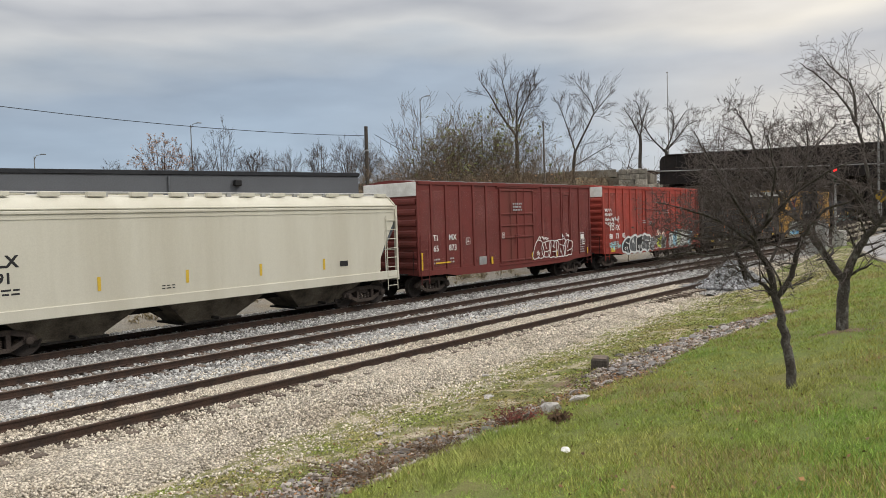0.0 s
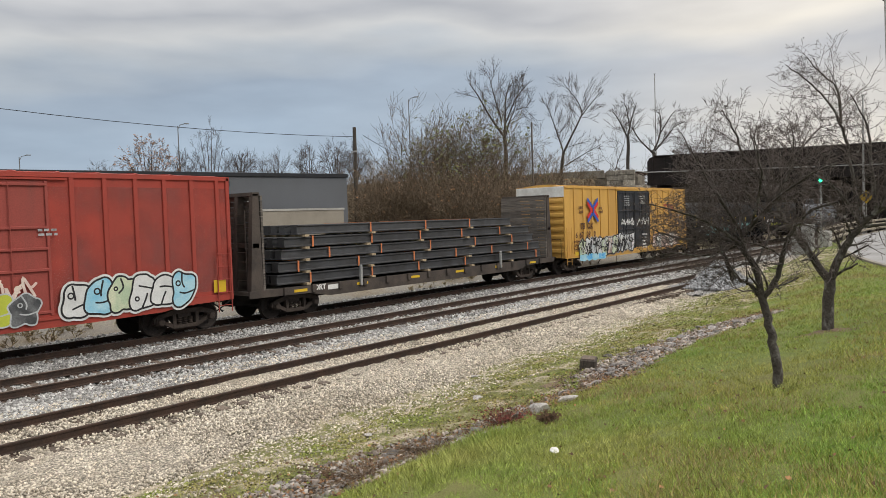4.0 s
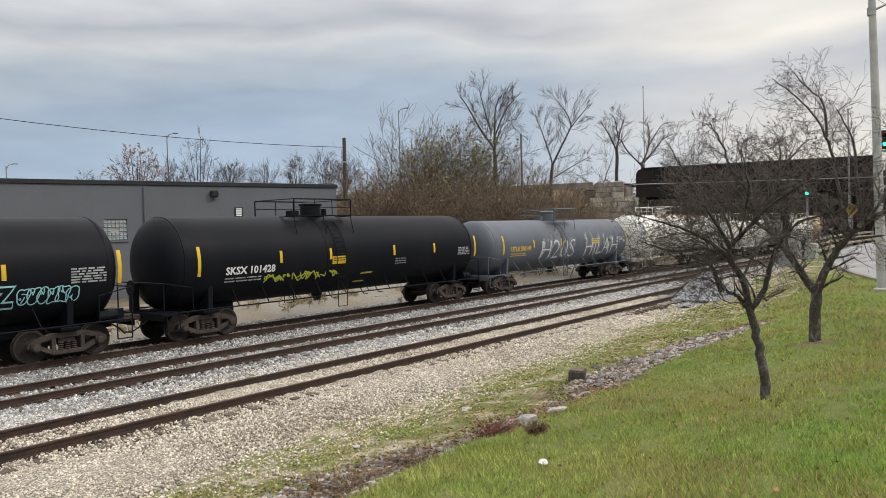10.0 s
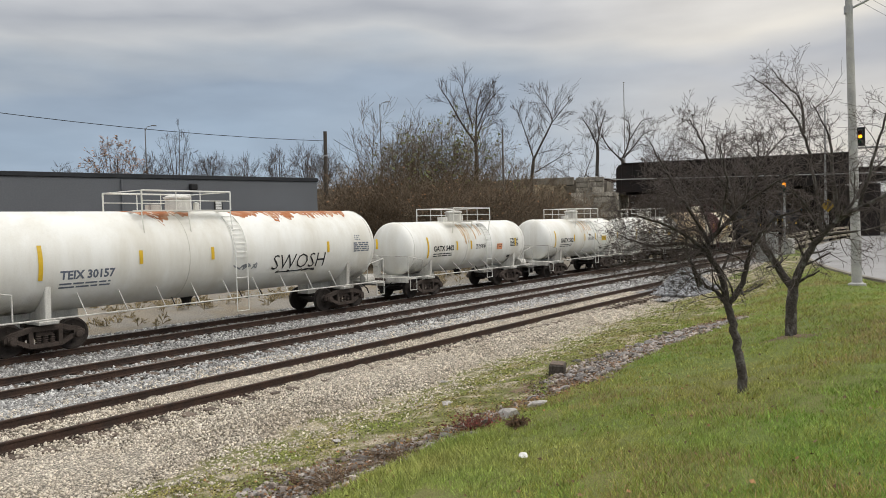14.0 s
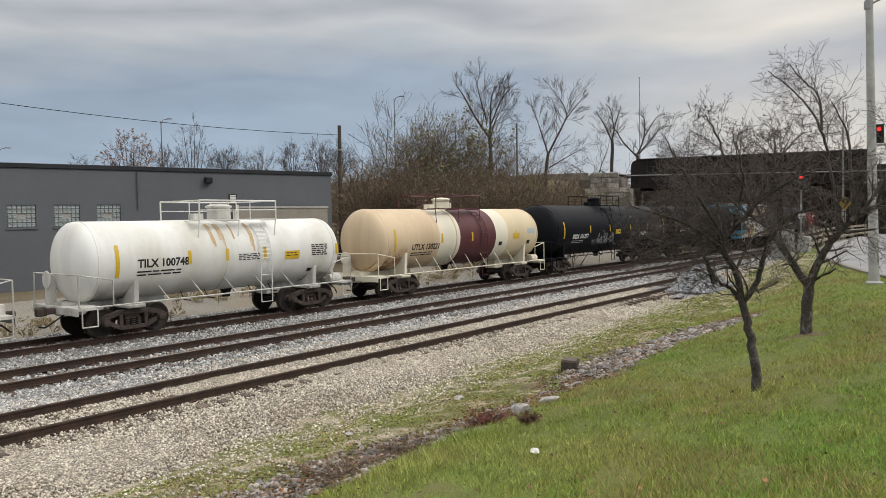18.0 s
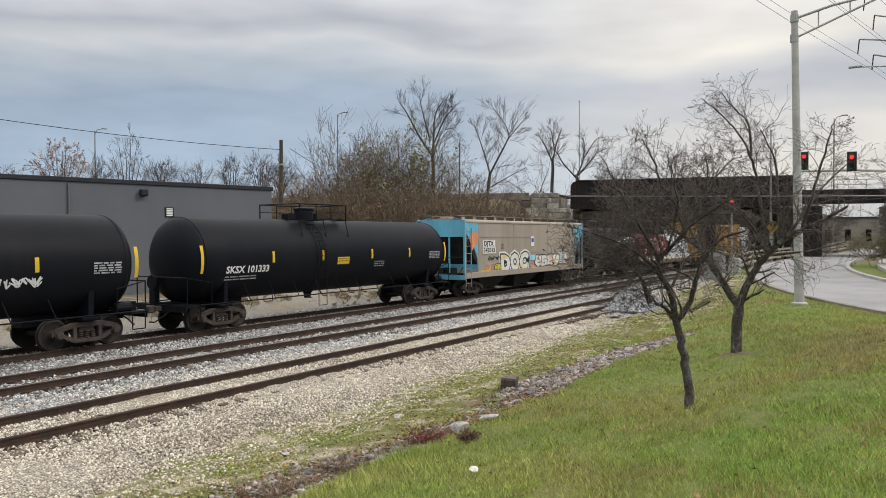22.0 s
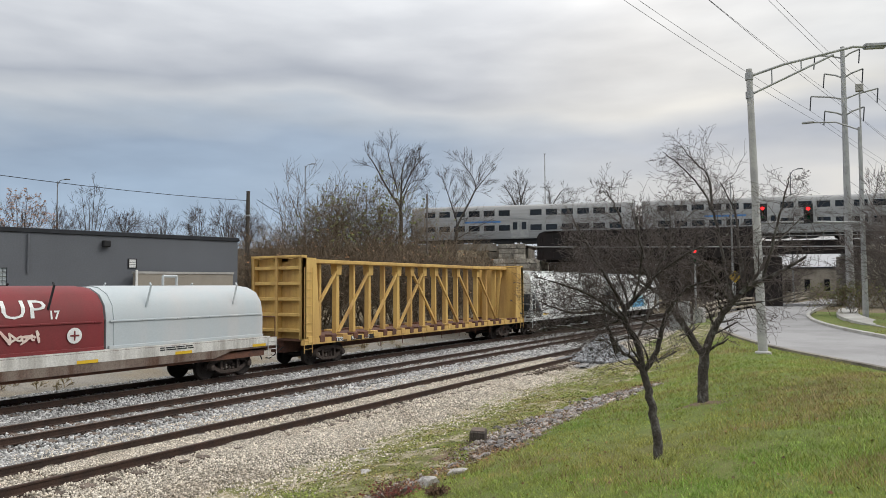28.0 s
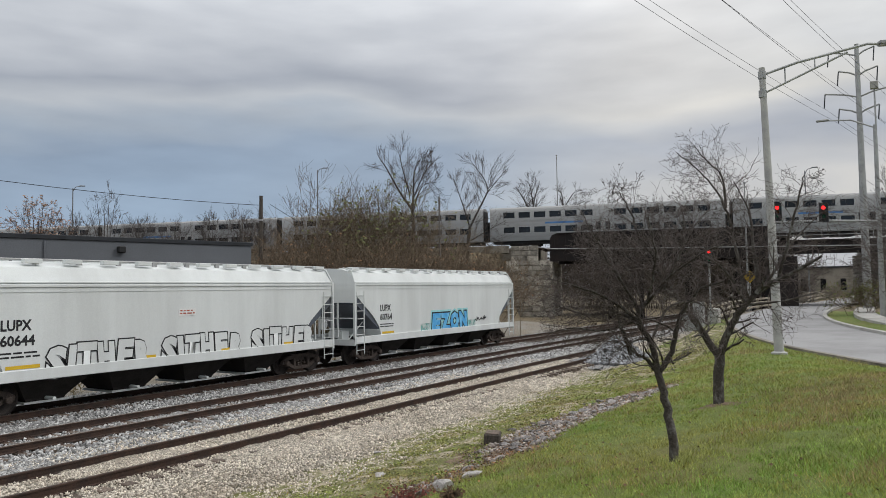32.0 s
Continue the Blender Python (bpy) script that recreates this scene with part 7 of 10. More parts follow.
def build_bulkhead_flat():
    car, h = start_car("bulkhead_flatcar", "grimy brown bulkhead flat car loaded with strapped dark steel beams", 54.75, 74.72)
    Fm = PAINT["flat"]
    part("deck", boxes((-h, h, -1.42, 1.42, 0.98, 1.10)), PAINT["plank"], car)
    for s in (-1, 1):
        sill = bmesh.new()
        prism(sill, [(-h, 1.12), (-h, 0.88), (-h + 2.6, 0.84), (-h + 3.6, 0.66), (h - 3.6, 0.66), (h - 2.6, 0.84), (h, 0.88), (h, 1.12)], *sorted((s * 1.42, s * 1.5)))
        part("side_sill", sill, Fm, car)
        for k in range(14):
            x = -h + 1.5 + (2 * h - 3) * k / 13
            part("stake_pocket", bevelled(boxes((x - 0.09, x + 0.09, *sorted((s * 1.5, s * 1.58)), 0.86, 1.14)), 0.012), Fm, car)
        for k in range(6):
            x = -h + 2.2 + (2 * h - 4.4) * k / 5
            if s < 0:
                patch_on(car, "reflector", x - 0.3, x + 0.3, 0.92, 1.02, PAINT["reflect"], side_of(1.50), 0.012, 1)
        part("stake", bevelled(boxes((s * (h - 5.2) - 0.06, s * (h - 5.2) + 0.06, -1.6, -1.51, 0.9, 1.7)), 0.01), M["galv"], car)
    part("centre_sill", boxes((-h + 0.1, h - 0.1, -0.3, 0.3, 0.55, 0.98)), M["under"], car)
    text_on(car, "DRT", -h + 2.85, 0.92, 0.2, PAINT["ink_white"], side_of(1.5), out=0.012)
    patch_on(car, "patch", -h + 3.5, -h + 4.1, 0.88, 1.06, PAINT["ink_white"], side_of(1.5), 0.012, 1)
    for s in (-1, 1):
        x0, x1 = sorted((s * (h - 0.75), s * (h - 0.25)))
        for y in (-1.35, -0.5, 0.5, 1.35):
            post = bmesh.new()
            prism(post, [(s * (h - 0.1), 1.05), (s * (h - 0.32), 4.44), (s * (h - 0.55), 4.44), (s * (h - 0.62), 1.05)], y - 0.1, y + 0.1)
            part("bulkhead_post", post, Fm, car)
        part("bulkhead_rail", boxes((*sorted((s * (h - 0.6), s * (h - 0.3))), -1.45, 1.45, 4.38, 4.5), (*sorted((s * (h - 0.5), s * (h - 0.25))), -1.45, 1.45, 2.6, 2.75)), Fm, car)
        for k in range(18):
            z = 1.12 + k * 0.182
            part("plank", bevelled(boxes((*sorted((s * (h - 0.72), s * (h - 0.63))), -1.44, 1.44, z + 0.006, z + 0.176)), 0.008), PAINT["plank"], car)
        part("ladder", ladder_mesh(0.5, 1.0, 3.9, 9), Fm, car, at=pose(s * (h - 0.14), -0.95, 0, 0, 0, 90))
    add_gear(car, h, h - 2.3)
    # the load: five tiers of long dark steel beams
    rng = random.Random(12)
    W = PAINT["lumber"]
    lows, highs = (1.3, 1.4, 1.5, 1.7, 2.3), (1.15, 1.2, 1.9, 2.2, 3.9)
    for t in range(5):
        z = 1.22 + t * 0.44
        a, b = -h + lows[t], h - highs[t]
        for y in np.linspace(-1.14, 1.14, 5):
            beam = prism(bmesh.new(), [(y - 0.22, z), (y + 0.22, z), (y + 0.22, z + 0.05), (y + 0.17, z + 0.06), (y + 0.17, z + 0.30), (y + 0.22, z + 0.31), (y + 0.22, z + 0.36), (y - 0.22, z + 0.36), (y - 0.22, z + 0.31), (y - 0.17, z + 0.30), (y - 0.17, z + 0.06), (y - 0.22, z + 0.05)], a, b, "x")
            part("steel_beam", bevelled(beam, 0.006), PAINT["steel_load"], car, at=(rng.uniform(-0.15, 0.15), rng.uniform(-0.01, 0.01), 0))
        x = -h + 2.6
        while x < b - 0.3:
            part("dunnage", boxes((x - 0.10, x + 0.10, -1.50, 1.50, z - 0.078, z - 0.003)), W, car)
            x += 3.35 + rng.uniform(-0.2, 0.2)
        x = b - 0.5 - 0.75 * t
        while x > a + 0.4:
            o = 0.10 if t == 4 else 0.0
            strap = boxes((x - 0.035, x + 0.035, -1.385, -1.372, z - 0.02, z + 0.372), (x - 0.035, x + 0.035, -1.385, 1.385, z + 0.372, z + 0.382), (x - 0.035, x + 0.035, 1.372, 1.385, z - 0.02, z + 0.372))
            part("strap", strap, PAINT["strap"], car, "orange tie-down strap")
            x -= 3.1 + rng.uniform(-0.3, 0.3)


build_bulkhead_flat()


def build_coil_car():
    car, h = start_car("coil_car", "brown coil car under one red hood and one pale grey hood", 282.4, 298.7)
    S = PAINT["white_grime"]
    for s in (-1, 1):
        sill = bmesh.new()
        prism(sill, [(-h, 1.42), (-h, 1.06), (-h + 2.4, 1.02), (-h + 3.2, 0.82), (h - 3.2, 0.82), (h - 2.4, 1.02), (h, 1.06), (h, 1.42)], *sorted((s * 1.36, s * 1.48)))
        part("side_sill", sill, PAINT["sill_grime"], car)
        part("sill_band", boxes((-h + 0.05, h - 0.05, *sorted((s * 1.482, s * 1.488)), 1.10, 1.41)), S, car, "stained white band along the sill")
        part("lower_sill", boxes((-h + 0.6, h - 0.6, *sorted((s * 1.30, s * 1.36)), 0.72, 1.0)), PAINT["cb_rust"], car)
        for k in range(5):
            x = -h + 1.0 + (2 * h - 2) * k / 4
            if s < 0:
                patch_on(car, "reflector", x - 0.35, x + 0.35, 1.1, 1.2, PAINT["reflect"], side_of(1.488), 0.012, 1)
        part("walkway", boxes((-h + 0.4, h - 0.4, *sorted((s * 1.15, s * 1.48)), 1.42, 1.46)), S, car)
    part("deck", boxes((-h, h, -1.36, 1.36, 0.95, 1.42)), PAINT["cb_rust"], car)
    part("centre_sill", boxes((-h + 0.1, h - 0.1, -0.3, 0.3, 0.6, 0.95)), M["under"], car)
    for s in (-1, 1):
        rl = bmesh.new()
        pipe(rl, [(s * (h - 0.05), -1.4, 1.0), (s * (h - 0.05), -1.4, 2.2), (s * (h - 0.05), 1.4, 2.2), (s * (h - 0.05), 1.4, 1.0)], 0.022)
        part("end_railing", rl, PAINT["cb_rust"], car)
        part("ladder", ladder_mesh(0.45, 0.5, 1.4, 3), S, car, at=(s * (h - 0.3), -1.5, 0))
    prof = [(-1.28, 1.46), (-1.28, 2.35), (-1.18, 2.85), (-0.9, 3.2), (-0.45, 3.4), (0, 3.46), (0.45, 3.4), (0.9, 3.2), (1.18, 2.85), (1.28, 2.35), (1.28, 1.46)]
    mid = 291.28 - 290.55
    for a, b, ink, nm in ((-h + 0.75, mid - 0.04, "hood_red", "red steel hood"), (mid + 0.04, h - 0.6, "hood_white", "pale grey steel hood")):
        hood = part("hood", prism(bmesh.new(), prof, a + 0.25, b - 0.25, "x"), PAINT[ink], car, nm, smooth=True)
        for x, o in ((a + 0.125, 0.0), (b - 0.125, 0.0)):
            part("hood_end", prism(bmesh.new(), [(y * 0.985, 1.46 + (z - 1.46) * 0.985) for y, z in prof], x - 0.125, x + 0.125, "x"), PAINT[ink], hood, smooth=True)
        for s in (-1, 1):
            part("hood_flange", bevelled(boxes((a + 0.1, b - 0.1, *sorted((s * 1.27, s * 1.315)), 2.30, 2.36)), 0.01), PAINT[ink], hood)
            part("hood_foot", bevelled(boxes((a + 0.05, b - 0.05, *sorted((s * 1.26, s * 1.36)), 1.46, 1.56)), 0.01), PAINT[ink], hood)
            for k in range(14):
                x = a + 0.35 + (b - a - 0.7) * k / 13
                part("rivet", shared(("hood_rivet", ink), lambda: as_mesh("rivet", bevelled(boxes((-0.02, 0.02, -0.012, 0.012, -0.02, 0.02)), 0.006), PAINT[ink])), None, hood, at=(x, s * 1.318, 2.33))
        lift = bmesh.new()
        for x in (a + (b - a) * 0.22, a + (b - a) * 0.78):
            for s in (-1, 1):
                pipe(lift, [(x, s * 1.2, 2.75), (x + 0.12, s * 1.28, 3.45), (x + 0.14, s * 1.2, 3.55)], 0.035)
        pipe(lift, [((a + b) / 2 - 0.3, 0, 3.4), ((a + b) / 2 - 0.3, 0, 3.8), ((a + b) / 2 + 0.3, 0, 3.8), ((a + b) / 2 + 0.3, 0, 3.4)], 0.05)
        part("lifting_arms", lift, PAINT["ink_black"] if ink == "hood_red" else PAINT["hood_white"], hood)
    flat = side_of(1.30)
    W = PAINT["ink_white"]
    heights, widths = [p[1] for p in prof[:6]], [p[0] for p in prof[:6]]
    hood_y = lambda z: float(np.interp(z, heights, widths))
    text_on(car, "HICCUP", 3.05 - h, 2.52, 0.54, W, hood_y, name="painted_letters", out=0.02, width=3.95, bold=0.0)
    text_on(car, "17", 7.05 - h, 2.48, 0.24, W, hood_y, name="painted_letters", out=0.02)
    for cx in (2.2 - h, 7.83 - h):
        bm = bmesh.new()
        for k in range(16):
            a, b = k * math.tau / 16, (k + 1) * math.tau / 16
            bm.faces.new([bm.verts.new((cx + 0.24 * c, -1.315, 1.95 + 0.24 * d)) for c, d in ((0, 0), (math.cos(a), math.sin(a)), (math.cos(b), math.sin(b)))])
        part("emblem", bm, W, car, "white round mark")
        bm = bmesh.new()
        stroke(bm, [(cx, 1.80), (cx, 2.10)], 0.05, side_of(1.32), 0.004)
        stroke(bm, [(cx - 0.15, 1.95), (cx + 0.15, 1.95)], 0.05, side_of(1.32), 0.006)
        part("emblem", bm, PAINT["hood_red"], car, "red cross on the round mark")
    graffiti(car, 5.04 - h, 6.78 - h, 1.8, 2.2, 6, None, PAINT["spray_pink"], flat, 101, fat=0.0, thin=0.03, out=0.015)
    text_on(car, "MP 950185", -h + 2.9, 1.25, 0.14, PAINT["ink_black"], side_of(1.488), out=0.012, width=1.7)
    bars_on(car, 2.6, 1.34, 2, 1.4, 0.04, 0.03, PAINT["ink_black"], side_of(1.488), out=0.012, seed=21)
    add_gear(car, h, h - 2.1)


build_coil_car()


def build_centerbeam():
    car, h = start_car("centerbeam_flatcar", "empty weathered yellow centerbeam flat car with a truss frame", 300.15, 322.0)
    C, Rr = PAINT["cb_yellow"], PAINT["cb_rust"]
    part("deck", boxes((-h, h, -1.42, 1.42, 1.12, 1.2)), Rr, car)
    part("centre_sill", boxes((-h + 0.1, h - 0.1, -0.35, 0.35, 0.6, 1.12)), Rr, car)
    for s in (-1, 1):
        part("side_sill", boxes((-h, h, *sorted((s * 1.42, s * 1.5)), 0.95, 1.2)), C, car)
        for k in range(28):
            x = -h + 0.5 + (2 * h - 1) * k / 27
            part("riser", bevelled(boxes((x - 0.16, x + 0.16, *sorted((s * 1.1, s * 1.53)), 1.02, 1.3)), 0.015), Rr if k % 3 else C, car)
    n = 16
    xs = [-h + 1.48 + 1.26 * k for k in range(n)]
    for k, x in enumerate(xs):
        w = 0.13 if k % 2 == 0 else 0.09
        part("column", bevelled(prism(bmesh.new(), [(x - w, 1.2), (x + w, 1.2), (x + w * 0.75, 4.45), (x - w * 0.75, 4.45)], -0.13, 0.13), 0.012), C, car)
    slants = [(xs[k], xs[k + 2]) for k in (0, 2, 4, 6)] + [(xs[k + 2], xs[k]) for k in (7, 9, 11, 13)] + [(xs[0] - 0.1, -h + 0.75), (xs[15] + 0.1, h - 0.75)]
    for a, b in slants:
        lean = prism(bmesh.new(), [(a - 0.085, 1.25), (a + 0.085, 1.25), (b + 0.085, 4.25), (b - 0.085, 4.25)], -0.19, -0.06)
        part("diagonal", bevelled(lean, 0.012), C, car)
        part("gusset", prism(bmesh.new(), [(b - 0.17, 3.95), (b + 0.17, 3.95), (b + 0.2, 4.45), (b - 0.2, 4.45)], -0.205, 0.15), C, car)
    part("top_chord", bevelled(boxes((-h + 0.3, h - 0.3, -0.42, 0.42, 4.45, 4.62)), 0.02), C, car)
    # cables and winch bars seen through the frame
    for s in (-1, 1):
        part("bulkhead", boxes((*sorted((s * (h - 0.34), s * (h - 0.30))), -1.40, 1.40, 1.2, 4.6)), C, car)
        for y in (-1.38, 0.0, 1.38):
            part("bulkhead_post", bevelled(boxes((*sorted((s * (h - 0.30), s * h)), y - 0.08, y + 0.08, 1.15, 4.62)), 0.015), C, car)
        for k in range(5):
            z = 1.55 + k * 0.66
            part("bulkhead_rib", bevelled(boxes((*sorted((s * (h - 0.30), s * (h - 0.03))), -1.30, 1.30, z - 0.07, z + 0.07)), 0.015), C, car)
        part("bulkhead_cap", bevelled(boxes((*sorted((s * (h - 0.32), s * (h + 0.03))), -1.47, 1.47, 4.62, 4.72)), 0.015), C, car)
        side = bmesh.new()
        prism(side, [(s * h, 1.15), (s * h, 4.62), (s * (h - 0.9), 4.62), (s * (h - 1.2), 1.15)], -1.46, -1.40)
        part("bulkhead_side", side, C, car)
        side = bmesh.new()
        prism(side, [(s * h, 1.15), (s * h, 4.62), (s * (h - 0.9), 4.62), (s * (h - 1.2), 1.15)], 1.40, 1.46)
        part("bulkhead_side", side, C, car)
        part("ladder", ladder_mesh(0.5, 0.6, 4.2, 10), C, car, at=(s * (h - 0.35), -1.52, 0))
    bars_on(car, h - 0.95, 3.7, 9, 0.6, 0.03, 0.13, PAINT["ink_brown"], side_of(1.46), out=0.008, seed=31)
    for x, wds in ((-h + 2.2, "TTZX"), (-h + 3.3, "863"), (-h + 4.3, "390")):
        patch_on(car, "lettering_board", x - 0.05, x + 0.75, 0.97, 1.17, PAINT["ink_black"], side_of(1.5), 0.006, 1)
        text_on(car, wds, x, 1.0, 0.15, PAINT["ink_white"], side_of(1.5), out=0.012)
    for k in range(9):
        x = -h + 5.5 + k * 1.9
        pl = bmesh.new()
        pipe(pl, [(x, -1.5, 0.95), (x, -1.5, 0.55)], 0.02)
        part("winch_handle", pl, Rr, car)
    add_gear(car, h, h - 2.2)


build_centerbeam()


# ---- the grey building ----
def build_building():
    a, b = Vector((33.3, 35.17)), Vector((-42.0, 52.28))
    d = (b - a).normalized()
    ang = math.degrees(math.atan2(d.y, d.x))
    # own axes: x runs along the front from the near corner, y points to the viewer's side
    at = pose(a.x, a.y, 0, 0, 0, ang)
    t = thing("building", "long low dark grey painted brick building with a flat roof", "building", at)
    L = (b - a).length
    W0 = 18.05   # where the front's measure begins
    wins = [(W0 - 5.02, W0 - 3.82), (W0 - 3.0, W0 - 1.79), (W0 - 0.97, W0 + 0.30), (W0 + 1.15, W0 + 2.4), (W0 + 3.2, W0 + 4.45)]
    z0, z1, top, base = 3.32, 4.45, 6.28, -0.3
    # front wall in pieces round the window openings
    front = bmesh.new()
    box(front, 0, L, 0.0, 0.35, base, z0)
    box(front, 0, L, 0.0, 0.35, z1, top)
    edge = 0.0
    for p, q in wins:
        box(front, edge, p, 0.0, 0.35, z0, z1)
        edge = q
    box(front, edge, L, 0.0, 0.35, z0, z1)
    for v in front.verts:
        v.co.y = -v.co.y + 0.0
    bmesh.ops.reverse_faces(front, faces=list(front.faces))
    part("wall", front, M["bldg"], t)
    D = 26.0
    part("wall", boxes((0, 0.35, -D, -0.352, base, top)), M["bldg"], t)
    part("wall", boxes((L - 0.35, L, -D, -0.352, base, top)), M["bldg"], t)
    part("wall", boxes((0, L, -D - 0.35, -D - 0.002, base, top)), M["bldg"], t)
    part("roof", boxes((0.36, L - 0.36, -D, -0.36, top - 0.5, top - 0.3)), M["coping"], t)
    part("coping", bevelled(boxes((-0.08, L + 0.08, -0.45, 0.08, top + 0.002, top + 0.24)), 0.02), M["coping"], t, "dark metal coping")
    part("coping", boxes((-0.08, 0.40, -D, -0.452, top + 0.002, top + 0.24)), M["coping"], t)
    block = as_mesh("glass_block", bevelled(boxes((-0.092, 0.092, -0.05, 0.02, -0.092, 0.092)), 0.018), M["glassblock"])
    for p, q in wins:
        w = part("window", boxes((p, q, -0.2, -0.12, z0, z1)), M["concrete"], t, "glass block window")
        n = 6
        for i in range(n):
            for j in range(5):
                if i in (2, 3) and j == 2:
                    continue
                o = part("glass_block", block, None, w, at=(p + (q - p) * (i + 0.5) / n, -0.07, z0 + (z1 - z0) * (j + 0.5) / 5))
        part("sill", boxes((p - 0.06, q + 0.06, -0.1, 0.06, z0 - 0.1, z0 - 0.004)), M["bldg"], w)
    lamp = part("wall_lamp", bevelled(boxes((8.0, 8.42, 0.004, 0.34, 5.65, 6.02)), 0.05), M["black"], t, "black wall lamp")
    part("louvre_frame", boxes((6.45, 6.95, 0.002, 0.05, 4.5, 5.05)), M["black"], t)
    for k in range(5):
        part("slat", boxes((6.52, 6.88, 0.05, 0.075, 4.55 + k * 0.095, 4.62 + k * 0.095)), M["white"], t)
    part("downpipe", rods(0.05, ((12.1, 0.07, 4.2), (12.1, 0.07, 6.2))), M["bldg"], t)
    part("roof_vent", lathe(bmesh.new(), [(6.0, 0.6), (6.7, 0.6), (6.95, 0.35), (7.0, 0)], 14, "z", (20.4, -3.0, 0)), M["concrete"], t)
    # a lower tan annexe in front of the far corner
    an = thing("annexe", "low tan block wall of a yard beside the grey building", "wall", at, kind="structure")
    part("wall", boxes((0.7, 6.8, 0.36, 0.66, -0.3, 4.2)), M["bldg_tan"], an)
    part("coping", boxes((0.65, 6.85, 0.32, 0.70, 4.2, 4.32)), M["concrete"], an)
    part("gate_post", boxes((6.7, 6.82, 0.72, 0.80, 0.0, 4.4)), M["white"], an)


build_building()

# ---- the upper railway: bank, bridge, passenger train ----
UP = pose(LINE_P.x, LINE_P.y, 0, 0, 0, math.degrees(math.atan2(LINE_U.y, LINE_U.x)))   # x along the line, plus y to the viewer


def build_upper_line():
    t = thing("upper_track", "railway track on top of the bank and bridge", "railway track", UP, kind="structure")
    for y in (-5.2, -3.7, -0.7535, 0.7535):
        part("rail", prism(bmesh.new(), [(a + y, b + UP_Z) for a, b in RAIL], -640, 330, "x"), M["rail"], t)
    part("track_bed", boxes((-640, -33, -6.6, 2.0, UP_Z - 0.5, UP_Z - 0.18), (4, 330, -6.6, 2.0, UP_Z - 0.5, UP_Z - 0.18)), M["ballast"], t)
    ties = bmesh.new()
    for k in range(150):
        x = -45 + k * 0.6
        box(ties, x - 0.11, x + 0.11, -1.3, 1.3, UP_Z - 0.3, UP_Z - 0.174)
    part("sleepers", ties, M["tie"], t, kind="stuff")
    g = thing("railway_bridge", "black riveted plate girder railway bridge on stone abutments", "bridge", UP)
    for y, nm in ((2.75, "girder"), (-6.9, "girder")):
        gd = bmesh.new()
        prism(gd, [(1.4, 6.35), (1.4, 8.9), (1.15, 9.3), (0.6, 9.5), (-21.5, 9.5), (-21.5, 6.35)], y - 0.02, y + 0.02)
        box(gd, -21.5, 0.6, y - 0.24, y + 0.24, 9.44, 9.52)
        box(gd, -21.5, 1.4, y - 0.24, y + 0.24, 6.32, 6.40)
        gi = part("girder", gd, M["bridge"], g)
        for k in range(19):
            x = 0.9 - k * 1.22
            part("stiffener", bevelled(boxes((x - 0.07, x + 0.07, y - 0.14, y + 0.14, 6.4, 9.44 if k else 9.1)), 0.01), M["bridge"], gi)
    part("deck", boxes((-21.5, 1.4, -6.85, 2.7, 7.35, 7.8)), M["bridge"], g)
    for k in range(10):
        x = -1 - k * 2.2
        part("floor_beam", boxes((x - 0.15, x + 0.15, -6.8, 2.7, 6.55, 7.35)), M["bridge"], g)
    pipe_b = bmesh.new()
    pipe(pipe_b, [(5.0, 3.05, 7.7), (3.6, 3.1, 8.15), (1.5, 3.1, 7.75), (-9, 3.1, 7.55), (-21.5, 3.1, 7.35), (-33, 3.1, 7.2)], 0.06, 8)
    part("conduit", pipe_b, M["galv"], g, "pale conduit along the girder")
    # the span over the road
    sp = boxes((-32.6, -21.52, 2.2, 2.6, 6.55, 7.95), (-32.6, -21.52, -6.9, 2.2, 7.4, 7.8), (-32.6, -21.52, 2.6, 2.75, 7.82, 7.98), (-32.6, -21.52, 2.6, 2.72, 6.5, 6.6))
    s2 = part("road_span", sp, M["bridge"], g)
    for k in range(9):
        x = -22.0 - k * 1.25
        part("stiffener", boxes((x - 0.05, x + 0.05, 2.6, 2.74, 6.6, 7.82)), M["bridge"], s2)
    rl = bmesh.new()
    for z in (8.45, 8.95):
        rod(rl, (-33.5, 2.7, z), (-21.5, 2.7, z), 0.035)
    for k in range(8):
        rod(rl, (-21.8 - k * 1.6, 2.7, 7.95), (-21.8 - k * 1.6, 2.7, 8.95), 0.03)
    part("railing", rl, M["galv"], s2)
    # steel bents between the tracks and the road
    for y in (2.0, -2.0, -6.0):
        for x in (-20.9, -18.6, -13.7, -8.5, -5.0):
            col = boxes((x - 0.22, x + 0.22, y - 0.03, y + 0.03, -0.3, 6.3), (x - 0.22, x - 0.17, y - 0.2, y + 0.2, -0.3, 6.3), (x + 0.17, x + 0.22, y - 0.2, y + 0.2, -0.3, 6.3))
            part("column", col, M["bridge"], g)
    pier = part("pier", boxes((-24.2, -22.2, -7.2, 2.4, -0.4, 6.30)), M["bridge"], g, "dark pier between tracks and road")
    # abutments of stone blocks
    ab = thing("abutment", "weathered cut-stone bridge abutment with a wing wall", "abutment", UP, kind="structure")
    rng = random.Random(9)
    part("core", boxes((1.6, 6.0, -7.4, 4.0, -0.5, 6.2), (2.9, 6.0, -7.4, 3.6, 6.2, 7.9), (6.0, 11.0, -7.4, 3.1, -0.5, 7.28), (6.004, 12.5, 3.2, 4.2, -0.5, 5.0)), M["stained"], ab)

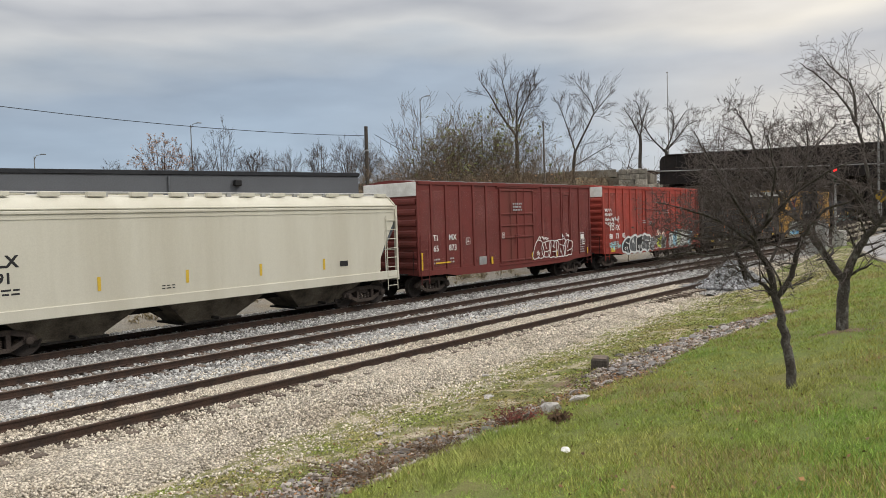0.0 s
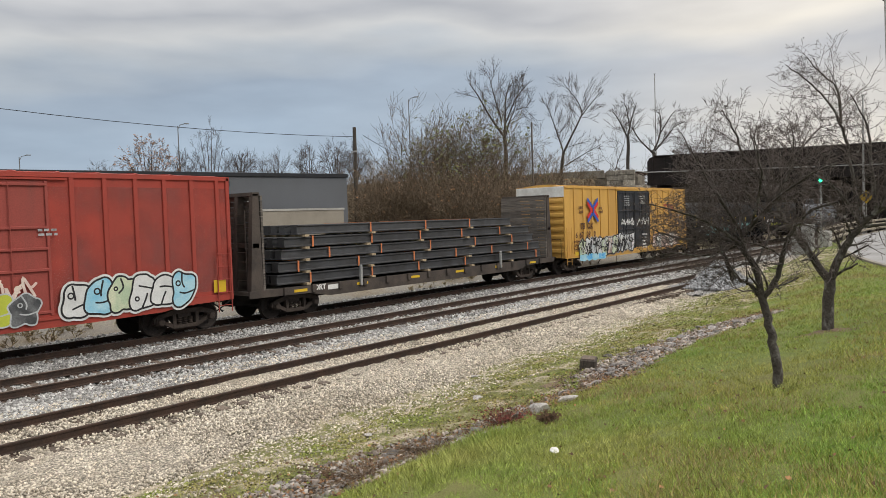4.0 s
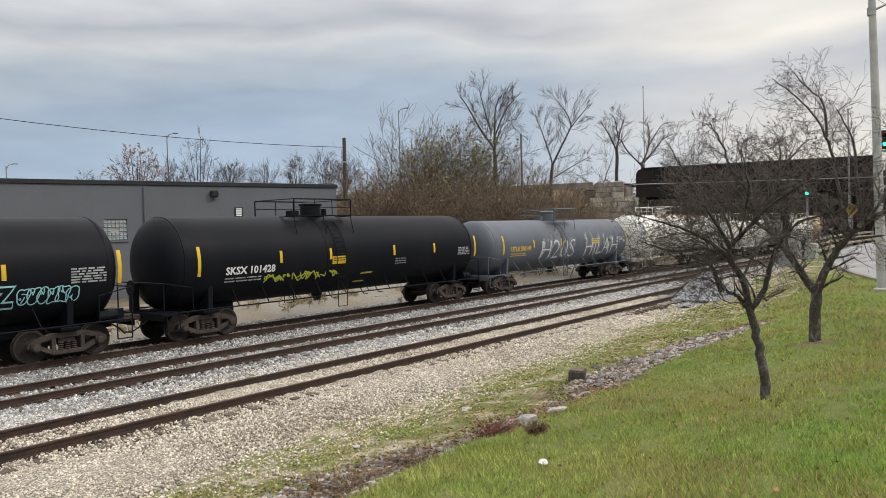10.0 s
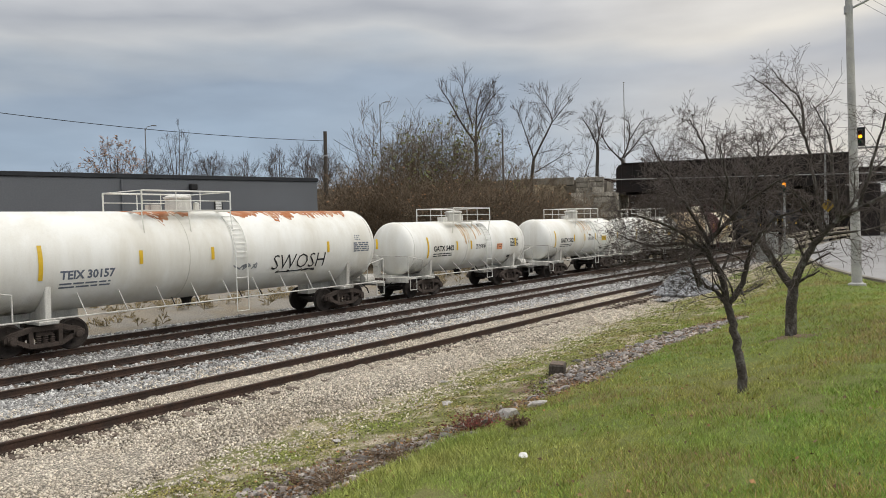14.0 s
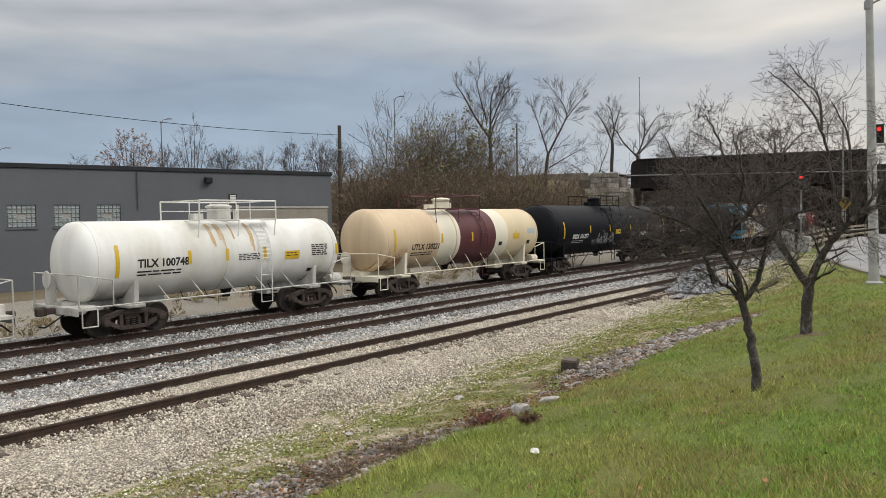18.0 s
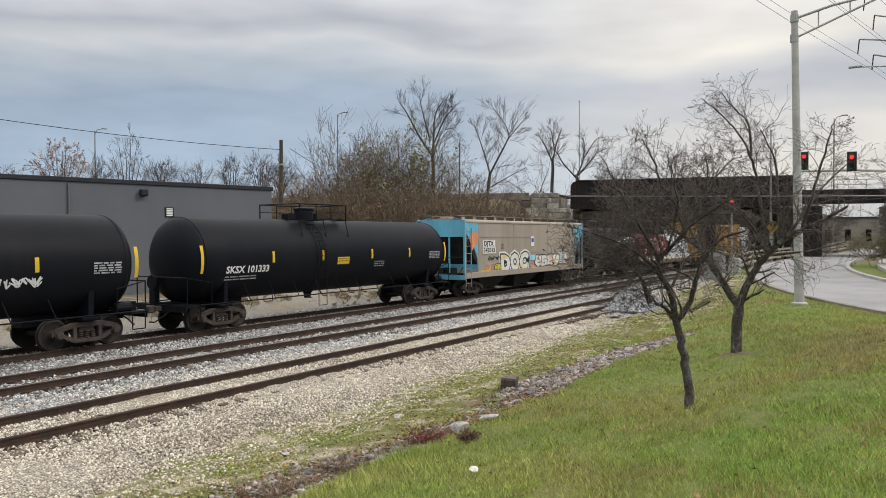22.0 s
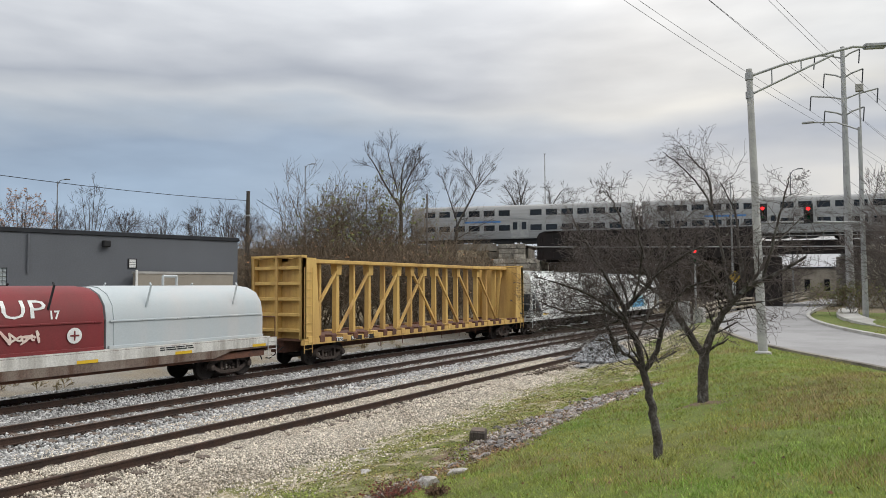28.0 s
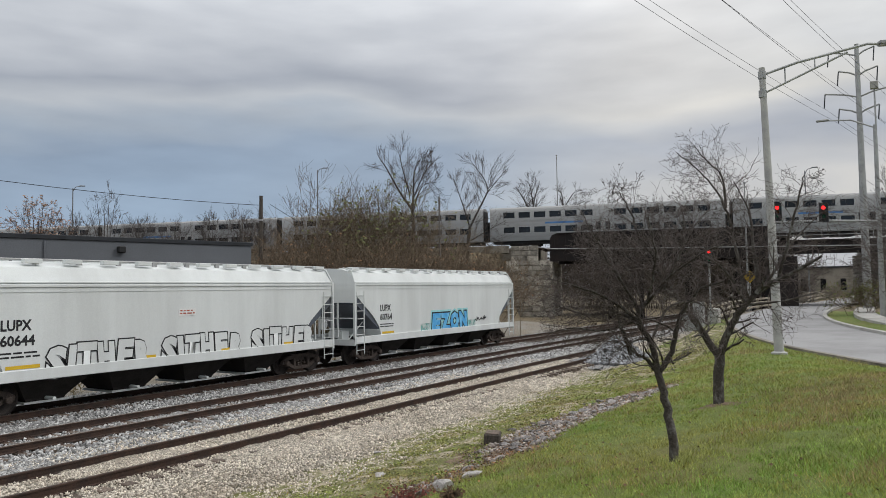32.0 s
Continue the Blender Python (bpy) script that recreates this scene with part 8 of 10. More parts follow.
    def course(x0, x1, y0, y1, along, z0, z1, hgt=0.58):
        z = z0
        row = 0
        while z < z1 - 0.1:
            hh = min(hgt, z1 - z)
            lo, hi = (x0, x1) if along == "x" else (y0, y1)
            p = lo - (0.5 if row % 2 else 0)
            while p < hi - 0.1:
                q = p + rng.uniform(0.95, 1.5)
                a, b = max(lo, p) + 0.012, min(hi, q) - 0.012
                if hi - q < 0.35:
                    b, q = hi - 0.012, hi
                if b - a > 0.1:
                    o = rng.uniform(-0.03, 0.04)
                    bm = boxes((a, b, y0, y1 + o, z + 0.012, z + hh - 0.012)) if along == "x" else boxes((x0 + o, x1, a, b, z + 0.012, z + hh - 0.012))
                    part("stone", bevelled(bm, 0.035), M["sandstone"], ab)
                p = q
            z += hh
            row += 1
    course(1.25, 12.0, 4.0, 4.5, "x", -0.4, 4.7)
    course(1.25, 6.2, 4.0, 4.5, "x", 4.7, 6.4)
    course(2.6, 5.6, 3.6, 4.2, "x", 6.4, 8.1)
    course(1.1, 1.6, -7.4, 4.0, "y", -0.4, 6.3)
    ab2 = thing("abutment", "overgrown stone abutment beside the road", "abutment", UP, kind="structure")
    ab = ab2
    part("core", boxes((-40, -32.4, -7.4, 3.2, -0.2, 7.3)), M["concrete"], ab2)
    course(-40, -32.0, 3.2, 3.6, "x", 0.4, 7.4)
    course(-32.4, -31.9, -7.4, 3.2, "y", 0.4, 6.5)
    part("parapet", bevelled(boxes((5.8, 95, 4.2, 4.6, 7.3, 8.15)), 0.03), M["stained"], t, "weathered concrete kerb along the top of the bank")


build_upper_line()

COACHES = []


def gallery_coach(label, lead):
    """A two-storey commuter coach; x points the way it runs."""
    t = thing("passenger_coach", label, "passenger train", UP, "coaches of the commuter train")
    h, hw = 12.95, 1.5
    S = M["stainless"]
    body = bmesh.new()
    prism(body, [(-hw, 0.85), (-hw, 4.35), (-hw + 0.12, 4.62), (-hw + 0.5, 4.80), (0, 4.86), (hw - 0.5, 4.80), (hw - 0.12, 4.62), (hw, 4.35), (hw, 0.85)], -h, h, "x")
    part("body", body, S, t, smooth=True)
    part("underframe", boxes((-h + 0.3, h - 0.3, -1.2, 1.2, 0.55, 0.85), *[(x - 1.0, x + 1.0, -1.3, 1.3, 0.35, 0.6) for x in (-4, -1.2, 2.0, 4.6)]), M["black"], t)
    win = shared("coach_window", lambda: as_mesh("window", bevelled(boxes((-0.66, 0.66, -0.02, 0.012, -0.34, 0.34)), 0.02), M["darkglass"]))
    frame = shared("coach_frame", lambda: as_mesh("window_frame", bevelled(boxes((-0.72, 0.72, -0.02, 0.006, -0.40, 0.40)), 0.02), M["galv"]))
    for s in (-1, 1):
        for z in (2.12, 3.84):
            for k in range(12):
                x = -10.8 + k * 1.78 + (1.9 if k > 5 else 0)
                w = part("window", win, None, t, at=pose(x, s * (hw + 0.006), z, 0, 0, 0 if s > 0 else 180))
                part("window_frame", frame, None, w)
        for x in (-0.52, 0.52):
            part("door", bevelled(boxes((x - 0.5, x + 0.5, *sorted((s * (hw + 0.002), s * (hw + 0.03))), 0.95, 2.95)), 0.015), M["galv"], t)
            part("door_glass", boxes((x - 0.26, x + 0.26, *sorted((s * (hw + 0.03), s * (hw + 0.036))), 1.9, 2.75)), M["darkglass"], t)
        for z in (1.0, 1.35, 3.02, 3.18):
            part("flute", boxes((-h + 0.1, h - 0.1, *sorted((s * hw, s * (hw + 0.012))), z, z + 0.05)), S, t)
        part("stripe", boxes((2.2, 6.5, *sorted((s * (hw + 0.002), s * (hw + 0.008))), 2.75, 2.95)), mat("blue_lettering_band", (0.08, 0.22, 0.5), 0.5), t)
    for s in (-1, 1):
        part("end_door", boxes((*sorted((s * h, s * (h + 0.35))), -0.6, 0.6, 0.9, 3.2)), M["black"], t)
        part("end_panel", boxes((*sorted((s * h, s * (h + 0.02))), -1.3, 1.3, 0.95, 4.5)), M["black"] if not (lead and s > 0) else S, t)
        for a in (-1.25, 1.25):
            w = bmesh.new()
            for y in (-0.75, 0.75):
                lathe(w, [(y - 0.06, 0.0), (y - 0.06, 0.42), (y + 0.06, 0.42), (y + 0.06, 0.0)], 16, "y", (s * 8.9 + a, 0, 0.42))
            part("wheelset", w, M["wheel"], t)
        part("truck", boxes((s * 8.9 - 1.8, s * 8.9 + 1.8, -1.15, -0.95, 0.3, 0.65), (s * 8.9 - 1.8, s * 8.9 + 1.8, 0.95, 1.15, 0.3, 0.65)), M["under"], t)
    if lead:
        part("cab_window", boxes((h + 0.02, h + 0.05, -1.1, 1.1, 2.9, 3.6)), M["darkglass"], t)
        for y in (-0.9, 0.9):
            part("headlight", lathe(bmesh.new(), [(h + 0.0, 0.12), (h + 0.06, 0.12), (h + 0.06, 0.0)], 10, "x", (0, y, 1.3)), M["white"], t)
    return t


def build_coaches():
    for k in range(7):
        c = gallery_coach("stainless steel two-storey commuter coach", k == 0) if k < 2 else copy_thing(COACHES[1][0], UP)
        COACHES.append((c, -13.35 - 26.7 * k))


build_coaches()


# ---- poles, lamps, signals ----
def tapered_pole(t, z0, z1, r0, r1, material, lean=(0, 0), n=12, name="pole"):
    bm = rod(bmesh.new(), (0, 0, z0), (lean[0], lean[1], z1), r0, r1, n)
    return part(name, bm, material, t, smooth=True)


def build_poles():
    x, y = 26.85, 3.62
    g = gz(x, y)
    t = thing("street_lamp", "tall grey concrete street lamp with a long bracket over the road", "street lamp", (x, y, g))
    tapered_pole(t, -0.1, 10.75 - g, 0.155, 0.10, M["conpole"], (0.0, 0.2), 14)
    part("base_plate", lathe(bmesh.new(), [(-0.05, 0.26), (0.06, 0.26), (0.1, 0.17), (0.1, 0)], 14, "z"), M["conpole"], t)
    tip = Vector((1.55, -3.3, 11.35 - g))
    top = Vector((0, 0.2, 10.5 - g))
    arm = bmesh.new()
    pipe(arm, [top, top + (tip - top) * 0.3 + Vector((0, 0, 0.12)), top + (tip - top) * 0.65 + Vector((0, 0, 0.12)), tip + Vector((-0.2, 0.4, 0.02)), tip], 0.045, 8)
    part("bracket", arm, M["galv"], t)
    low = bmesh.new()
    l0 = Vector((0, 0.2, 9.85 - g))
    pipe(low, [l0, top + (tip - top) * 0.72 + Vector((0, 0, 0.02))], 0.036, 8)
    for k in (0.27, 0.62):
        a = l0 + (top + (tip - top) * 0.72 - l0) * k
        b = top + (tip - top) * (0.72 * k) + Vector((0, 0, 0.1))
        rod(low, a, b, 0.022)
    part("brace", low, M["galv"], t)
    for z in (10.5, 9.85):
        part("clamp", lathe(bmesh.new(), [(z - g - 0.12, 0.13), (z - g + 0.12, 0.13)], 12, "z", (0, 0.2, 0)), M["galv"], t)
    head = bevelled(boxes((-0.16, 0.16, -0.62, 0.12, -0.06, 0.10)), 0.05, 2)
    part("lamp_head", head, M["galv"], t, at=pose(tip.x, tip.y, tip.z, 0, 0, 25))
    # mast arm with signals
    x, y = 57.0, 1.25
    g = gz(x, y)
    t = thing("signal_mast", "grey steel mast with a long arm and a street light", "signal mast", (x, y, g))
    tapered_pole(t, -0.1, 14.0 - g, 0.20, 0.10, M["galv"])
    arm = bmesh.new()
    pipe(arm, [(0, 0, 7.5 - g), (0, 3.2, 7.72 - g), (0, 6.6, 7.8 - g)], 0.075, 8)
    part("arm", arm, M["galv"], t)
    lam = bmesh.new()
    pipe(lam, [(0, 0, 13.8 - g), (0, 1.4, 14.5 - g), (0, 3.0, 14.65 - g)], 0.05, 8)
    part("bracket", lam, M["galv"], t)
    part("lamp_head", bevelled(boxes((-0.14, 0.14, 2.7, 3.5, 14.6 - g, 14.74 - g)), 0.04), M["galv"], t)
    # tall transmission pole with arms
    x, y = 72.0, 2.65
    g = gz(x, y)
    t = thing("transmission_pole", "tall grey steel transmission pole with upswept arms and wires", "power pole", (x, y, g))
    H = 3.36 + 72.0 * math.tan(radians(15.95)) - g
    tapered_pole(t, -0.2, H, 0.36, 0.17, M["galv"], n=16)
    ends = []
    for el, wl_, wr in ((15.2, 2.15, 1.3), (13.9, 1.45, 1.5), (12.5, 2.55, 2.55), (11.4, 1.5, 1.5)):
        z = 3.36 + 72 * math.tan(radians(el)) - g
        for s, w in ((1, wl_), (-1, wr)):
            b = bmesh.new()
            pipe(b, [(0, 0, z), (0, s * w * 0.4, z + 0.35), (0, s * w, z + 0.62)], 0.07, 6)
            part("arm", b, M["galv"], t)
            ins = bmesh.new()
            rod(ins, (0, s * w, z + 0.6), (-0.15, s * w + 0.1, z - 0.65), 0.05)
            part("insulator", ins, M["coping"], t)
            ends.append((-0.15, s * w + 0.1, z - 0.65))
    for i, (ex, ey, ez) in enumerate(ends):
        if i in (0, 1):
            continue
        w = bmesh.new()
        pts = []
        for k in range(25):
            f = k / 24
            pts.append((ex - 110 * f, ey + 15.5 * f, ez + 1.5 * f - 4 * 1.6 * f * (1 - f)))
        pipe(w, pts, 0.011, 4)
        part("wire", w, M["wire"], t)
        w = bmesh.new()
        pts = [(ex + 120 * f, ey - 26 * f, ez - 4 * 2.0 * f * (1 - f)) for f in np.linspace(0, 1, 13)]
        pipe(w, pts, 0.011, 4)
        part("wire", w, M["wire"], t)
    # slim camera pole behind it
    t = thing("camera_pole", "slim pole with a square box on top", "pole", (66.0, 1.35, gz(66, 1.35)))
    z = 3.36 + 66 * math.tan(radians(13.0)) - gz(66, 1.35)
    tapered_pole(t, -0.1, z, 0.09, 0.06, M["galv"])
    part("box", bevelled(boxes((-0.25, 0.25, -0.28, 0.28, z - 0.1, z + 0.45)), 0.02), M["concrete"], t)
    # wooden utility pole with its wire
    x, y = 41.75, 43.1
    g = gz(x, y)
    t = thing("utility_pole", "dark wooden utility pole carrying one cable", "utility pole", (x, y, g))
    tapered_pole(t, -0.3, 11.0 - g, 0.19, 0.14, M["woodpole"], (0.12, 0.0))
    part("bracket", boxes((-0.05, 0.05, -0.3, 0.3, 9.0 - g, 9.12 - g)), M["galv"], t)
    w = bmesh.new()
    zw = 10.25 - g
    pipe(w, [(0.1 - 75 * f, 12 * f, zw + 9.0 * f - 4 * 2.9 * f * (1 - f)) for f in np.linspace(0, 1, 25)], 0.025, 4)
    part("cable", w, M["wire"], t)
    w = bmesh.new()
    pipe(w, [(0.1 + 44 * f, -1 + 12 * f, zw - 1.5 * f - 4 * 2.2 * f * (1 - f)) for f in np.linspace(0, 1, 15)], 0.022, 4)
    part("cable", w, M["wire"], t)
    # far lamps, masts and posts: bearing, top elevation, distance, kind
    for az, el, dist, kind in ((41.6, 9.25, 110, "lamp"), (58.7, 7.4, 110, "lamp"), (68.9, 5.1, 120, "lamp"), (23.03, 10.1, 125, "mast"), (5.6, 7.9, 105, "lamp"), (9.55, 7.3, 84, "mast")):
        a = radians(az)
        px, py = dist * math.cos(a), dist * math.sin(a)
        g = gz(px, py)
        z = 3.36 + dist * math.tan(radians(el)) - g
        if kind == "lamp":
            t = thing("street_lamp", "distant slim grey street lamp", "street lamp", pose(px, py, g, 0, 0, az - 90))
            tapered_pole(t, -0.2, z, 0.11, 0.06, M["farsteel"], n=8)
            b = bmesh.new()
            pipe(b, [(0, 0, z - 0.5), (0.3, 0, z + 0.15), (1.0, 0, z + 0.32)], 0.045)
            part("bracket", b, M["farsteel"], t)
            part("lamp_head", bevelled(boxes((0.8, 1.5, -0.13, 0.13, z + 0.27, z + 0.4)), 0.04), M["farsteel"], t)
        else:
            t = thing("mast", "distant thin steel mast", "mast", (px, py, g))
            tapered_pole(t, -0.2, z, 0.13, 0.07, M["galv"], n=8)
            part("cap", boxes((-0.11, 0.11, -0.11, 0.11, z, z + 0.12)), M["galv"], t)
    # bare post in the bank's brush
    a = radians(32.2)
    px, py = 62 * math.cos(a), 62 * math.sin(a)
    t = thing("wooden_post", "weathered bare wooden post among the brush", "post", (px, py, gz(px, py)))
    tapered_pole(t, -0.3, 3.36 + 62 * math.tan(radians(7.2)) - gz(px, py), 0.09, 0.07, mat("silvered_wood_post", (0.17, 0.15, 0.135), 0.95, var=0.25, scale=4, stretch=(6, 6, 0.5)))


build_poles()

LENS = {}


def lens_glass(name, col):
    m = bpy.data.materials.new(name)
    m.use_nodes = True
    n, l = m.node_tree.nodes, m.node_tree.links
    n.clear()
    o = n.new("ShaderNodeOutputMaterial")
    tr = n.new("ShaderNodeBsdfTransparent")
    tr.inputs[0].default_value = (*col, 1)
    gl = n.new("ShaderNodeBsdfGlossy")
    gl.inputs["Roughness"].default_value = 0.25
    mx = n.new("ShaderNodeMixShader")
    mx.inputs[0].default_value = 0.05
    l.new(tr.outputs[0], mx.inputs[1])
    l.new(gl.outputs[0], mx.inputs[2])
    l.new(mx.outputs[0], o.inputs[0])
    return m


BULBS = []


def build_signals():
    reds, ambers, greens = lens_glass("red_lens", (0.9, 0.012, 0.015)), lens_glass("amber_lens", (0.95, 0.36, 0.01)), lens_glass("green_lens", (0.02, 0.85, 0.42))
    bulb_m = glow("signal_bulb", (1.0, 0.95, 0.85), 5.0)
    mast_y = 1.25
    for px, py, z, size, rz, post in ((57.0 - 0.25, 7.42, 8.80, 0.78, 0, False), (57.0 - 0.25, 4.50, 8.60, 0.82, 0, False), (47.0, 10.1, 5.43, 0.72, 8, True)):
        t = thing("traffic_signal", "three-lens traffic signal with a dark backplate" if not post else "small traffic signal on a grey post beside the tracks", "traffic light", pose(px, py, z, 0, 0, rz))
        k = size
        part("housing", bevelled(boxes((0.0, 0.22 * k, -0.22 * k, 0.22 * k, -1.02 * k, 0.28 * k)), 0.03), M["black"], t)
        part("backplate", boxes((0.08 * k, 0.10 * k, -0.36 * k, 0.36 * k, -1.18 * k, 0.44 * k)), M["black"], t)
        for i, g in enumerate((reds, ambers, greens)):
            zz = -0.37 * k * i
            part("lens", lathe(bmesh.new(), [(-0.030, 0.0), (-0.024, 0.10 * k), (-0.006, 0.165 * k), (-0.004, 0.165 * k)], 18, "x", (0, 0, zz)), g, t, smooth=True)
            visor = bmesh.new()
            n = 10
            prev = None
            for j in range(n + 1):
                a = math.pi * (j / n) * 1.2 - 0.1 * math.pi
                row = [visor.verts.new((xx, 0.18 * k * math.cos(a), zz + 0.18 * k * math.sin(a))) for xx in (-0.22 * k, 0.0)]
                if prev:
                    visor.faces.new((prev[0], prev[1], row[1], row[0]))
                prev = row
            part("visor", visor, M["black"], t)
        b = part("bulb", lathe(bmesh.new(), [(-0.018, 0.0), (-0.016, 0.09 * k), (-0.005, 0.15 * k), (-0.003, 0.15 * k)], 16, "x"), bulb_m, t, "lit lamp behind one lens")
        BULBS.append((b, 0.37 * k))
        if post:
            g0 = gz(px, py)
            part("post", rods(0.06, ((0.1, 0, -z + g0 - 0.1), (0.1, 0, -1.0 * k)), n=8), M["galv"], t)
        else:
            part("hanger", rods(0.03, ((0.16, 0, -0.3), (0.30, 0, -0.45)), n=6), M["galv"], t)
    # yellow diamond with a two-headed arrow
    a = radians(9.4)
    d = 74.0
    px, py = d * math.cos(a), d * math.sin(a)
    t = thing("warning_sign", "yellow diamond warning sign with a black double arrow", "road sign", (px, py, gz(px, py)))
    z = 3.36 + d * math.tan(radians(0.58)) - gz(px, py)
    dm = bmesh.new()
    prism(dm, [(0, z - 0.58), (0.58, z), (0, z + 0.58), (-0.58, z)], -0.02, 0.0, "x")
    part("plate", dm, M["sig_yellow"], t)
    ar = bmesh.new()
    for pts in ([(0, -0.34), (0, -0.08), (-0.19, 0.19)], [(0, -0.08), (0.19, 0.19)], [(-0.22, 0.04), (-0.20, 0.21), (-0.04, 0.15)], [(0.22, 0.04), (0.20, 0.21), (0.04, 0.15)]):
        for p, q in zip(pts, pts[1:]):
            rod(ar, (-0.03, p[0], z + p[1]), (-0.03, q[0], z + q[1]), 0.05, n=4)
    part("arrow", ar, M["black"], t)
    part("post", rods(0.045, ((0.03, 0, -0.1), (0.03, 0, z + 0.3))), M["galv"], t)
    # barrier of pale rails beside the road, towards the tracks
    P = [Vector((48.5, 10.15)), Vector((55, 10.95)), Vector((62, 11.5)), Vector((69, 11.75)), Vector((76, 11.75)), Vector((82, 11.6))]
    b = thing("guard_rail", "pale timber and concrete guard rail beside the road", "guard rail")
    for p, q in zip(P, P[1:]):
        for k in range(3):
            z = ROAD_Z + 0.12 + k * 0.34
            d = (q - p)
            o = Vector((d.y, -d.x)).normalized() * (-0.16 * k)
            m = pose((p.x + q.x) / 2 + o.x, (p.y + q.y) / 2 + o.y, z, 0, 0, math.degrees(math.atan2(d.y, d.x)))
            part("rail", bevelled(boxes((-d.length / 2, d.length / 2 - 0.03, -0.10, 0.10, 0, 0.19)), 0.03), M["timber"], b, at=m)
    for p in P:
        part("post", boxes((p.x - 0.1, p.x + 0.1, p.y + 0.15, p.y + 0.35, ROAD_Z - 0.5, ROAD_Z + 1.0)), M["timber"], b)
    part("end_block", bevelled(boxes((47.5, 48.4, 9.8, 10.4, ROAD_Z - 0.6, ROAD_Z + 0.85)), 0.04), M["concrete"], b)
    far = [Vector((101, 10.3)), Vector((112, 10.4)), Vector((124, 10.6)), Vector((138, 11.4))]
    b2 = thing("guard_rail", "timber guard rail beyond the bridge", "guard rail")
    for p, q in zip(far, far[1:]):
        d = q - p
        for k in range(3):
            m = pose((p.x + q.x) / 2, (p.y + q.y) / 2, ROAD_Z + 0.15 + k * 0.42, 0, 0, math.degrees(math.atan2(d.y, d.x)))
            part("rail", bevelled(boxes((-d.length / 2, d.length / 2 - 0.03, -0.12, 0.12, 0, 0.24)), 0.03), M["timber"], b2, at=m)
        part("post", boxes((p.x - 0.12, p.x + 0.12, p.y + 0.14, p.y + 0.4, 0.0, ROAD_Z + 1.2)), M["timber"], b2)
    # a plain grey building far beyond the bridge
    fb = thing("far_building", "plain grey concrete building far beyond the bridge", "building", (168, 0, 0))
    part("wall", boxes((0, 12, 4.0, 46, 0.0, 6.6)), M["stained"], fb)
    part("roof", boxes((-0.3, 12.3, 3.7, 46.3, 6.6, 6.9)), M["coping"], fb)
    for k in range(11):
        y = 6.2 + k * 3.6
        w = part("window", boxes((-0.06, 0.01, y, y + 1.0, 2.0, 4.4)), M["darkglass"], fb)
        part("sill", boxes((-0.14, 0.0, y - 0.1, y + 1.1, 1.88, 1.995)), M["concrete"], w)
    c = thing("signal_cabinet", "grey steel railway cabinet beside the track", "cabinet", (46.2, 10.9, gz(46.2, 10.9)))
    part("body", bevelled(boxes((-0.4, 0.4, -0.55, 0.55, -0.05, 1.7)), 0.03), M["galv"], c)
    part("door", bevelled(boxes((-0.43, -0.402, -0.48, 0.48, 0.1, 1.6)), 0.008), M["galv"], c)


build_signals()


# ---- trees ----
class Wood:
    """Collects tapering tubes for one mesh."""

    def __init__(self):
        self.v, self.f = [], []

    def tube(self, pts, radii, n):
        base = len(self.v)
        for i, (p, r) in enumerate(zip(pts, radii)):
            d = pts[min(i + 1, len(pts) - 1)] - pts[max(i - 1, 0)]
            d = d.normalized() if d.length > 1e-9 else Vector((0, 0, 1))
            s = d.orthogonal().normalized()
            u = d.cross(s)
            for k in range(n):
                a = k * math.tau / n
                q = p + (s * math.cos(a) + u * math.sin(a)) * r
                self.v.append((q.x, q.y, q.z))
        for i in range(len(pts) - 1):
            for k in range(n):
                j = (k + 1) % n
                a, b = base + i * n, base + (i + 1) * n
                self.f.append((a + k, a + j, b + j, b + k))

    def mesh(self, name, material):
        return raw(name, np.array(self.v), np.array(self.f), material, smooth=True)


def wander(p, d, length, segs, rng, bend, up):
    pts = [p.copy()]
    for _ in range(segs):
        d = (d + Vector((rng.gauss(0, bend), rng.gauss(0, bend), rng.gauss(0, bend) + up))).normalized()
        pts.append(pts[-1] + d * (length / segs))
    return pts


def sprout(wood, twig, leaves, p, d, length, r, depth, rng, cfg):
    """A branch and all that grows from it."""
    segs = 4 if depth > 1 else 3
    pts = wander(p, d, length, segs, rng, cfg["bend"], cfg["up"])
    r1 = max(r * 0.45, cfg["min_r"])
    radii = [r + (r1 - r) * i / segs for i in range(segs + 1)]
    (wood if r > cfg["thick"] else twig).tube(pts, radii, 5 if r > cfg["thick"] else 3)
    if depth == 0:
        if leaves is not None and rng.random() < cfg.get("leaf", 0):
            leaves.append(pts[-1])
        return
    n = cfg["kids"][depth - 1]
    for k in range(n):
        t = cfg.get("from", 0.25) + (1 - cfg.get("from", 0.25)) * (k + rng.random() * 0.8) / n
        i = min(int(t * segs), segs - 1)
        q = pts[i].lerp(pts[i + 1], t * segs - i)
        ax = (pts[i + 1] - pts[i]).normalized()
        side = ax.orthogonal().normalized()
        side.rotate(Matrix.Rotation(rng.uniform(0, math.tau), 3, ax))
        a = rng.uniform(*cfg["angle"])
        nd = ax * math.cos(a) + side * math.sin(a)
        nd.z += cfg["lift"]
        sprout(wood, twig, leaves, q, nd.normalized(), length * rng.uniform(*cfg["short"]), max(radii[i] * cfg["slim"], cfg["min_r"]), depth - 1, rng, cfg)


